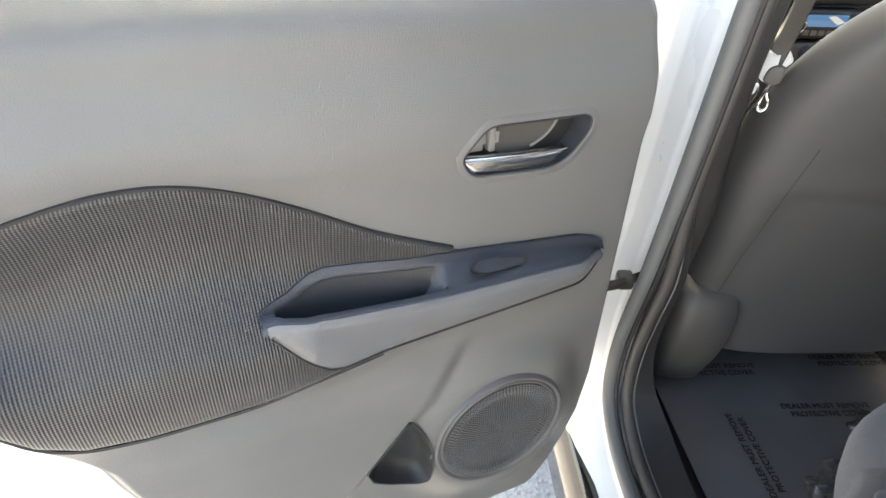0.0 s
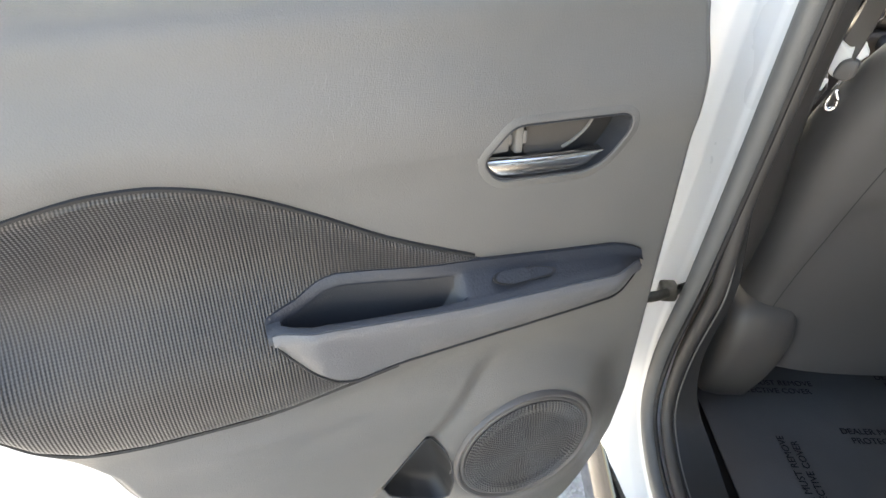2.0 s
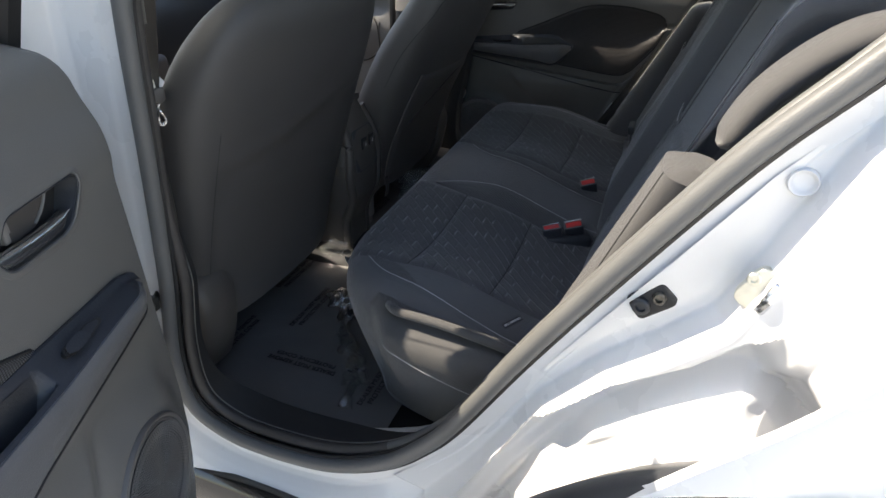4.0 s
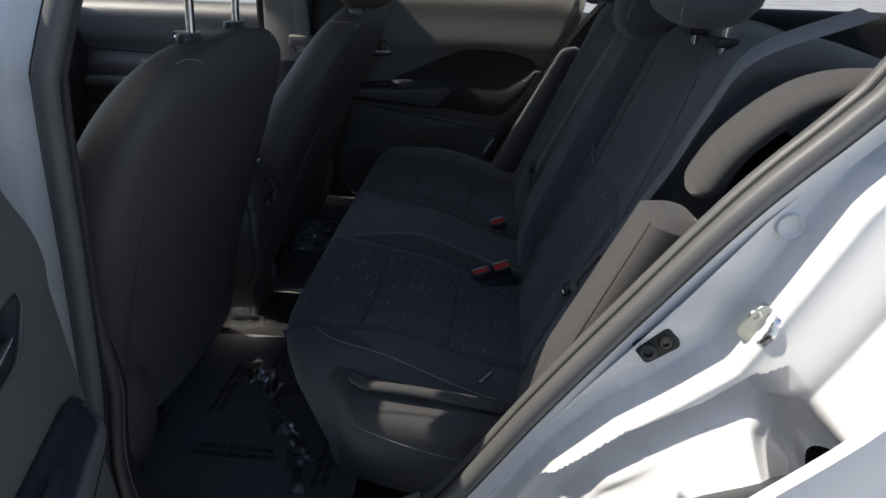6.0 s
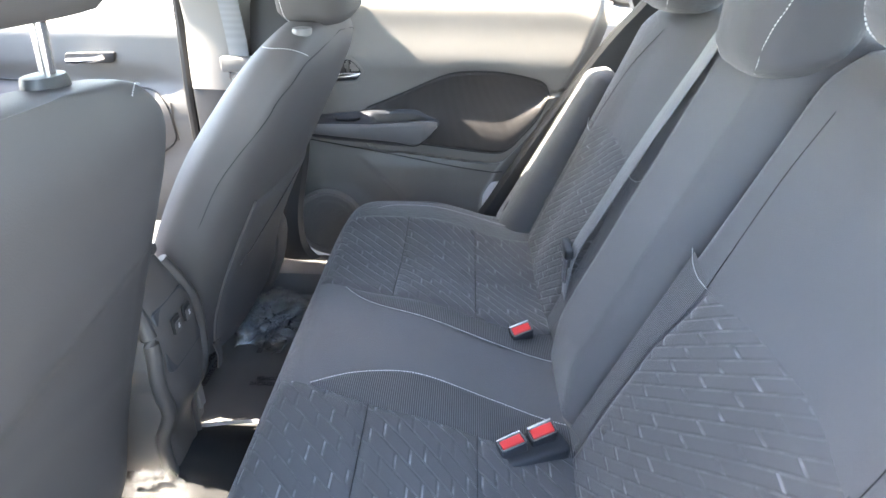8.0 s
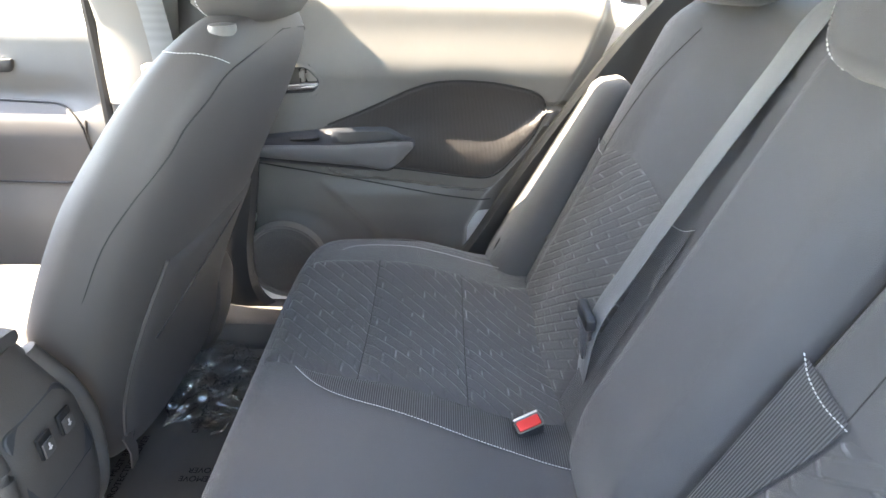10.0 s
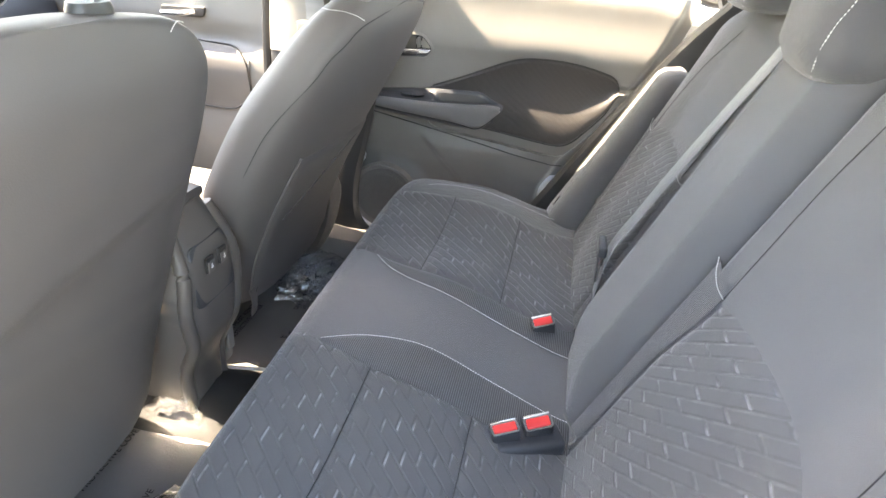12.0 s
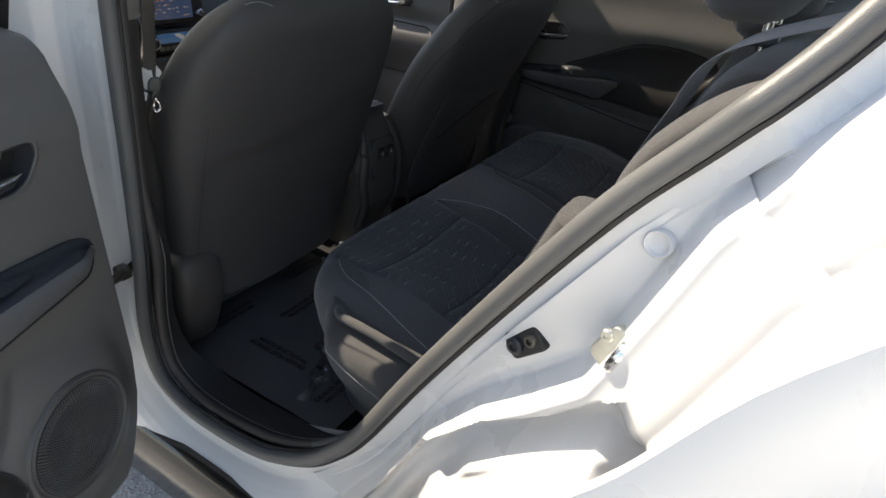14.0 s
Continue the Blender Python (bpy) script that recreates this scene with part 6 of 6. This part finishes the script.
part("lower_webbing", ribbon(spline([(-0.612, 0.104, 0.960), (-0.622, 0.13, 0.88), (-0.620, 0.150, 0.78), (-0.612, 0.170, 0.60), (-0.612, 0.185, 0.48)], 24), (0.3, 0.95, 0), 0.040), BELTB, fb)
pb = belt("front_seat_belt", [(0.600, 0.205, 1.38), (0.625, 0.195, 1.18), (0.650, 0.190, 1.02), (0.652, 0.19, 0.93)], (0.0, 1, 0), "grey passenger seat belt on the far pillar")
tg = part("tongue", block(0.634, 0.664, 0.150, 0.232, 0.948, 0.982, 0.006), GREY, pb, "grey belt tongue cap")
part("tongue_loop", block(0.640, 0.655, 0.170, 0.215, 0.93, 0.957, 0.002), CHROME, tg)

# ---- centre console ----
con = thing("centre_console", pose(-0.004, 0, 0), "dark centre console between the front seats with two charge ports", "console")
def con_ring(y, top, w, low=0.36):
    return [(-w, y, low), (-w * 1.02, y, (low + top) / 2), (-w, y, top - 0.02), (-w * 0.86, y, top - 0.004), (0, y, top), (w * 0.86, y, top - 0.004), (w, y, top - 0.02), (w * 1.02, y, (low + top) / 2), (w, y, low)]
rings = []
for k in range(24):
    w = k / 23
    y = 0.098 + 0.75 * w
    rings.append(con_ring(y + 0.05, 0.772 + 0.012 * math.sin(w * 3) - 0.10 * ramp01(w, 0.45, 0.65), 0.048 + 0.02 * ramp01(w, 0.1, 0.5)))
part("console_body", lofted(rings, True), CONS, con)
FACE_W = [(0.40, 0.054), (0.48, 0.056), (0.56, 0.068), (0.62, 0.080), (0.68, 0.076), (0.74, 0.064), (0.79, 0.054)]


def con_y(x, z):
    w = interp(z, FACE_W)
    return 0.090 + 0.035 * ramp01(z, 0.58, 0.48) + 0.024 * min(1.0, abs(x) / w) ** 4 + 0.42 * max(0, z - 0.71)


def con_face(s, t):
    z = 0.39 + 0.405 * t
    x = interp(z, FACE_W) * (2 * s - 1)
    return (x, con_y(x, z), z)


face = part("rear_face", sheet(con_face, 28, 40, 0.05, (0, 1, 0)), CONS, con, "dark rear face of the console")
pnl = rounded([(-0.056, 0.632), (0.056, 0.632), (0.048, 0.738), (-0.048, 0.738)], 0.014)
panel = part("port_panel", prism(pnl, lambda a, b, h: Vector((a, con_y(a, b) - h, b)), -0.008, 0.0025, 0.002), DARKP, con)
for x in (-0.018, 0.018):
    p = part("charge_port", block(x - 0.0105, x + 0.0105, 0.0855, 0.0905, 0.688, 0.716, 0.0015), BLACK, panel, "charge port with a small symbol")
    part("port_flap", block(x - 0.0088, x + 0.0088, 0.0835, 0.0862, 0.6890, 0.7080, 0.0015), PILLARD, p)
    part("port_symbol", merged(block(x - 0.0012, x + 0.0012, 0.0828, 0.0838, 0.696, 0.7045, 0), block(x - 0.0030, x + 0.0030, 0.0828, 0.0838, 0.6975, 0.6988, 0)), THREAD, p)
for sx in (-1, 1):
    part("face_rib", tube(spline([(sx * (interp(z, FACE_W) - 0.006), con_y(0.9 * interp(z, FACE_W), z) - 0.002, z) for z in (0.40, 0.49, 0.56, 0.63, 0.70, 0.775)], 40), 0.0115, 10), CONS, con)
lid = []
for k in range(14):
    w = k / 13
    y = 0.128 + 0.26 * w
    g = min(1, 0.55 + 2.5 * w, 0.6 + 2.5 * (1 - w))
    lid.append(super_ring(0, 0.046 + 0.02 * w, -0.016 * g, 0.018 * g, 0, 0.5, 32))
    lid[-1] = [(x, y, 0.800 + q) for x, q, z in lid[-1]]
ld = part("armrest_lid", lofted(lid), BACKV, con, "padded console lid with pale stitching")
part("stitching", stitches([(-0.040 + 0.0042 * k, 0.142, 0.8155) for k in range(20)]), THREAD, ld)
part("heater_duct", merged(block(0.060, 0.092, 0.135, 0.22, 0.42, 0.53, 0.01), block(0.066, 0.086, 0.128, 0.137, 0.45, 0.51, 0.002)), PILLAR, con, "pale duct under the console")

# ---- floor covers, clear film ----
def mat_at(s, t, x0, x1):
    x = x0 + (x1 - x0) * s
    y = 0.33 - 0.55 * t
    return Vector((x, y, 0.378 + 0.0035 * noise.noise((x * 9, y * 9, 0.3)) + 0.0012 * noise.noise((x * 30, y * 30, 2))))


def words(txt, size, m, parent, mat=None):
    cu = bpy.data.curves.new("words", "FONT")
    cu.body = txt
    cu.size = size
    cu.extrude = 0.0003
    cu.align_x = "CENTER"
    tmp = bpy.data.objects.new("words", cu)
    scene.collection.objects.link(tmp)
    dg = bpy.context.evaluated_depsgraph_get()
    me = bpy.data.meshes.new_from_object(tmp.evaluated_get(dg))
    bpy.data.objects.remove(tmp)
    me.materials.clear()
    me.materials.append(mat or PRINT)
    ob = new("printed_line", me)
    ob.parent = parent
    ob.matrix_basis = m
    return ob


for x0, x1, lab in ((-0.575, -0.085, "dark paper floor cover printed with black words"), (0.095, 0.62, "dark paper floor cover beneath clear film")):
    fm = thing("floor_cover", pose(0, 0, 0), lab, "floor mat", group="floor covers")
    part("paper", sheet(lambda s, t: mat_at(s, t, x0, x1), 50, 50, 0.002, (0, 0, -1)), MATP, fm)
    cxm = (x0 + x1) / 2
    for dx, dy, rot in ((-0.13, 0.02, 90), (0.04, 0.10, 0), (0.05, -0.07, 90), (0.18, 0.02, 0), (-0.12, -0.16, 0), (0.17, -0.17, 90), (-0.12, 0.20, 0), (0.16, 0.22, 0)):
        for line, off in (("DEALER MUST REMOVE", 0.009), ("PROTECTIVE COVER", -0.009)):
            o = Vector((-math.sin(radians(rot)), math.cos(radians(rot)), 0)) * off
            words(line, 0.0155, pose(cxm + dx + o.x, dy + o.y, 0.3835, 0, 0, rot), fm)


words("SRS AIRBAG", 0.0057, Matrix.Translation((0, -0.0018, 0.0010)), seat_tag, THREAD)

# white strip added where an edge on the tunnel catches the sun
sp = thing("sunlit_edge", pose(0.070, 0.125, 0.405, 0, 0, 8), "white strip standing in for a sunlit edge on the floor tunnel", "paper")
part("strip", sheet(lambda s, t: (-0.005 + 0.010 * s, -0.09 + 0.18 * t, 0.002 * math.sin(7 * t)), 3, 14, 0.0008, (0, 0, -1)), WHITEP, sp)


def film(name, cx, cy, cz, sx, sy, seed, label, high=1.0, turn=0.0):
    """Clear sheet lying in sharp folds that run mostly one way."""
    ct, st = math.cos(radians(turn)), math.sin(radians(turn))
    def f(s, t):
        a, b = sx * (s - 0.5), sy * (t - 0.5)
        q = Vector((a * 55 + seed, b * 14, seed))
        q2 = Vector((a * 24 + b * 38, b * 24 - a * 38, seed + 3))
        r = (1 - abs(noise.noise(q)) * 2.6) * 0.012 + (1 - abs(noise.noise(q2)) * 2.6) * 0.009 + abs(noise.noise(q2 * 2.7)) * 0.005
        edge = 0.15 + 0.85 * min(1.0, 5 * min(s, 1 - s, t, 1 - t))
        a += 0.025 * noise.noise(q * 0.7 + Vector((5, 1, 2))) + 0.02 * (noise.noise(Vector((b * 30, seed, 1))))
        b += 0.025 * noise.noise(q2 * 0.8) + 0.02 * noise.noise(Vector((a * 30, 2, seed)))
        return (cx + a * ct - b * st, cy + a * st + b * ct, cz + max(0.0, r) * high * edge)
    ob = part(name, sheet(f, 80, 120, 0.0006, (0, 0, -1)), CLEAR, None, "", False)
    ob.visible_shadow = False
    return tagged(ob, label, "plastic film", group="plastic films")


film("plastic_film", -0.070, 0.165, 0.402, 0.06, 0.10, 1.0, "crumpled clear plastic film on the floor beside the tunnel", 1.7, 8)
film("plastic_film", 0.46, 0.13, 0.386, 0.26, 0.22, 4.0, "crumpled clear plastic film on the far floor cover", 1.3, 55)
for cx, cy, sx, sy, seed, turn in ((-0.252, 0.050, 0.034, 0.12, 9.0, -35), (-0.352, -0.035, 0.036, 0.13, 12.0, -48), (-0.442, -0.085, 0.034, 0.12, 15.0, -62), (-0.502, -0.112, 0.028, 0.08, 18.0, -70)):
    film("plastic_film", cx, cy, 0.382, sx, sy, seed, "thin crinkled clear plastic film along the cushion edge", 0.75, turn)

# ---- dashboard ----
dash = thing("dashboard", pose(0, 0, 0), "dark dashboard with a screen, vents and climate panel", "dashboard")
prof = [(0.98, 0.62), (0.955, 0.72), (0.930, 0.80), (0.915, 0.88), (0.930, 0.965), (0.99, 1.035), (1.15, 1.045), (1.30, 1.02), (1.30, 0.55), (1.05, 0.55)]
bm = lofted([[(x, y + 0.05 * (abs(x) / 0.7) ** 2, z) for y, z in prof] for x in [-0.72 + 1.44 * k / 24 for k in range(25)]])
part("dash_body", bm, DARKP, dash, "dark soft dashboard")
part("lower_housing", block(-0.145, 0.145, 0.82, 1.0, 0.50, 0.826, 0.02), CONS, dash)
scr = part("screen", block(-0.145, 0.094, 0.868, 0.930, 0.905, 1.055, 0.008), BLACK, dash, "central touch screen with pale marks")
part("screen_glass", block(-0.135, 0.052, 0.8665, 0.869, 0.922, 1.045, 0.0008), SCREEN, scr, "lit blue screen picture")
rnd = random.Random(5)
for mat, count in ((ICON, 44), (WARMI, 12)):
    marks = bmesh.new()
    for k in range(count):
        x, z = rnd.uniform(-0.128, 0.040), 0.930 + 0.0105 * rnd.randrange(9) + rnd.uniform(-0.0015, 0.0015)
        w, h = rnd.uniform(0.0012, 0.005), rnd.uniform(0.0008, 0.0022)
        marks = merged(marks, block(x - w, x + w, 0.8655, 0.8667, z - h, z + h, 0))
    tagged(part("screen_marks", marks, mat, scr), kind="stuff")
for zz in (0.934, 1.030):
    kn = part("knob", lofted([[(0.072 + math.cos(a) * r, y, zz + math.sin(a) * r) for a in [math.pi * q / 12 for q in range(24)]] for r, y in ((0.013, 0.870), (0.0125, 0.855), (0.010, 0.851), (0.007, 0.851), (0.0065, 0.8545), (0.0005, 0.8545))]), CHROME, scr, "silver screen knob")
    part("knob_centre", lofted([[(0.072 + math.cos(a) * r, y, zz + math.sin(a) * r) for a in [math.pi * q / 8 for q in range(16)]] for r, y in ((0.0045, 0.856), (0.0045, 0.8525), (0.0005, 0.852))]), DARKP, kn)
cl = part("climate_panel", block(-0.135, 0.050, 0.845, 0.930, 0.830, 0.897, 0.010), BLACK, dash, "climate panel with a small blue display")
part("climate_display", block(-0.094, 0.012, 0.8425, 0.846, 0.861, 0.888, 0.002), LCD, cl)
# a reflection on the display, put in as a glowing pale shape
part("display_glare", prism(rounded([(-0.040, 0.884), (-0.012, 0.866), (0.006, 0.872), (-0.022, 0.886)], 0.002), lambda a, b, h: (a, 0.8425 - h, b), 0.0, 0.0006), ICON, cl)
for k in range(5):
    part("climate_key", block(-0.090 + k * 0.0195, -0.074 + k * 0.0195, 0.842, 0.847, 0.841, 0.853, 0.002), GREY, cl)
for x in (-0.112, 0.030):
    dl = part("climate_dial", lofted([[(x + math.cos(a) * r, y, 0.866 + math.sin(a) * r) for a in [math.pi * q / 14 for q in range(28)]] for r, y in ((0.0185, 0.847), (0.0185, 0.830), (0.016, 0.826), (0.012, 0.826), (0.0115, 0.829), (0.0005, 0.829))]), DARKP, cl, "dark climate dial with a satin ring")
    part("dial_ring", tube([(x + math.cos(a) * 0.0140, 0.8262, 0.866 + math.sin(a) * 0.0140) for a in [math.pi * q / 18 for q in range(36)]], 0.0012, 6, True), CHROME, dl)
kh = part("start_key", lofted([[(-0.076 + math.cos(a) * r, y, 0.803 + math.sin(a) * r) for a in [math.pi * q / 12 for q in range(24)]] for r, y in ((0.020, 0.840), (0.020, 0.797), (0.017, 0.793), (0.012, 0.793), (0.011, 0.788), (0.0005, 0.788))]), DARKP, dash, "round dark ignition switch with a silver ring")
part("switch_ring", tube([(-0.076 + math.cos(a) * 0.0125, 0.792, 0.803 + math.sin(a) * 0.0125) for a in [math.pi * q / 16 for q in range(32)]], 0.0018, 6, True), CHROME, kh)
part("trim_strip", block(-0.16, 0.16, 0.874, 0.93, 0.8985, 0.9045, 0.002), BLUEP, dash)
for x, zv in ((0.455, 1.005), (-0.62, 0.925)):
    v = part("air_vent", lofted([[(x + math.cos(a) * r, y, zv + math.sin(a) * r) for a in [math.pi * q / 20 for q in range(40)]] for r, y in ((0.046, 0.97), (0.046, 0.893), (0.043, 0.886), (0.038, 0.886), (0.036, 0.897), (0.034, 0.922), (0.0005, 0.927))]), CHROME, dash, "round air vent with a satin ring")
    for k in range(3):
        part("vent_slat", block(x - 0.033, x + 0.033, 0.903, 0.923, zv - 0.022 + k * 0.020, zv - 0.019 + k * 0.020, 0.001), BLACK, v)
wheel = thing("steering_wheel", Matrix.Translation((-0.386, 0.715, 0.985)) @ pose(0, 0, 0, 68, 0, 0), "dark leather steering wheel", "steering wheel")
part("rim", tube([(math.cos(2 * math.pi * k / 60) * 0.182, math.sin(2 * math.pi * k / 60) * 0.182, 0) for k in range(60)], 0.0155, 10, True), BLACK, wheel)
part("hub", lofted([super_ring(0, 0.075 * g, -0.065 * g, 0.055 * g, h, 0.7, 40) for g, h in ((1.0, -0.04), (1.0, -0.01), (0.92, 0.008), (0.7, 0.014), (0.05, 0.016))]), DARKP, wheel)
for a in (0, 180, 270):
    c, s = math.cos(radians(a)), math.sin(radians(a))
    part("spoke", tube([(c * 0.06, s * 0.05, -0.005), (c * 0.12, s * 0.11, -0.006), (c * 0.178, s * 0.178, -0.002)], 0.014, 8, flat=0.6), BLUEP, wheel)
part("column", tube([(0, 0, -0.04), (0, 0, -0.30)], 0.045, 14), DARKP, wheel)

# ---- faint scuffs on the open door's lining ----
rnd = random.Random(31)
scuff = bmesh.new()
for k in range(18):
    u, z = 0.335 + rnd.gauss(0, 0.022), 0.995 + rnd.gauss(0, 0.026)
    a, ln = rnd.uniform(-2.2, -0.9), rnd.uniform(0.002, 0.011)
    pts = []
    for q in range(5):
        uu, zz = u + math.cos(a + 0.1 * q) * ln * q / 4, z + math.sin(a + 0.1 * q) * ln * q / 4
        pts.append(Vector((uu, trim_depth(uu, zz) + 0.00005, zz)))
    scuff = merged(scuff, tube(pts, rnd.uniform(0.00010, 0.00020), 4))
part("scuff_marks", scuff, SCUFF, near_door, "faint pale scuffs")
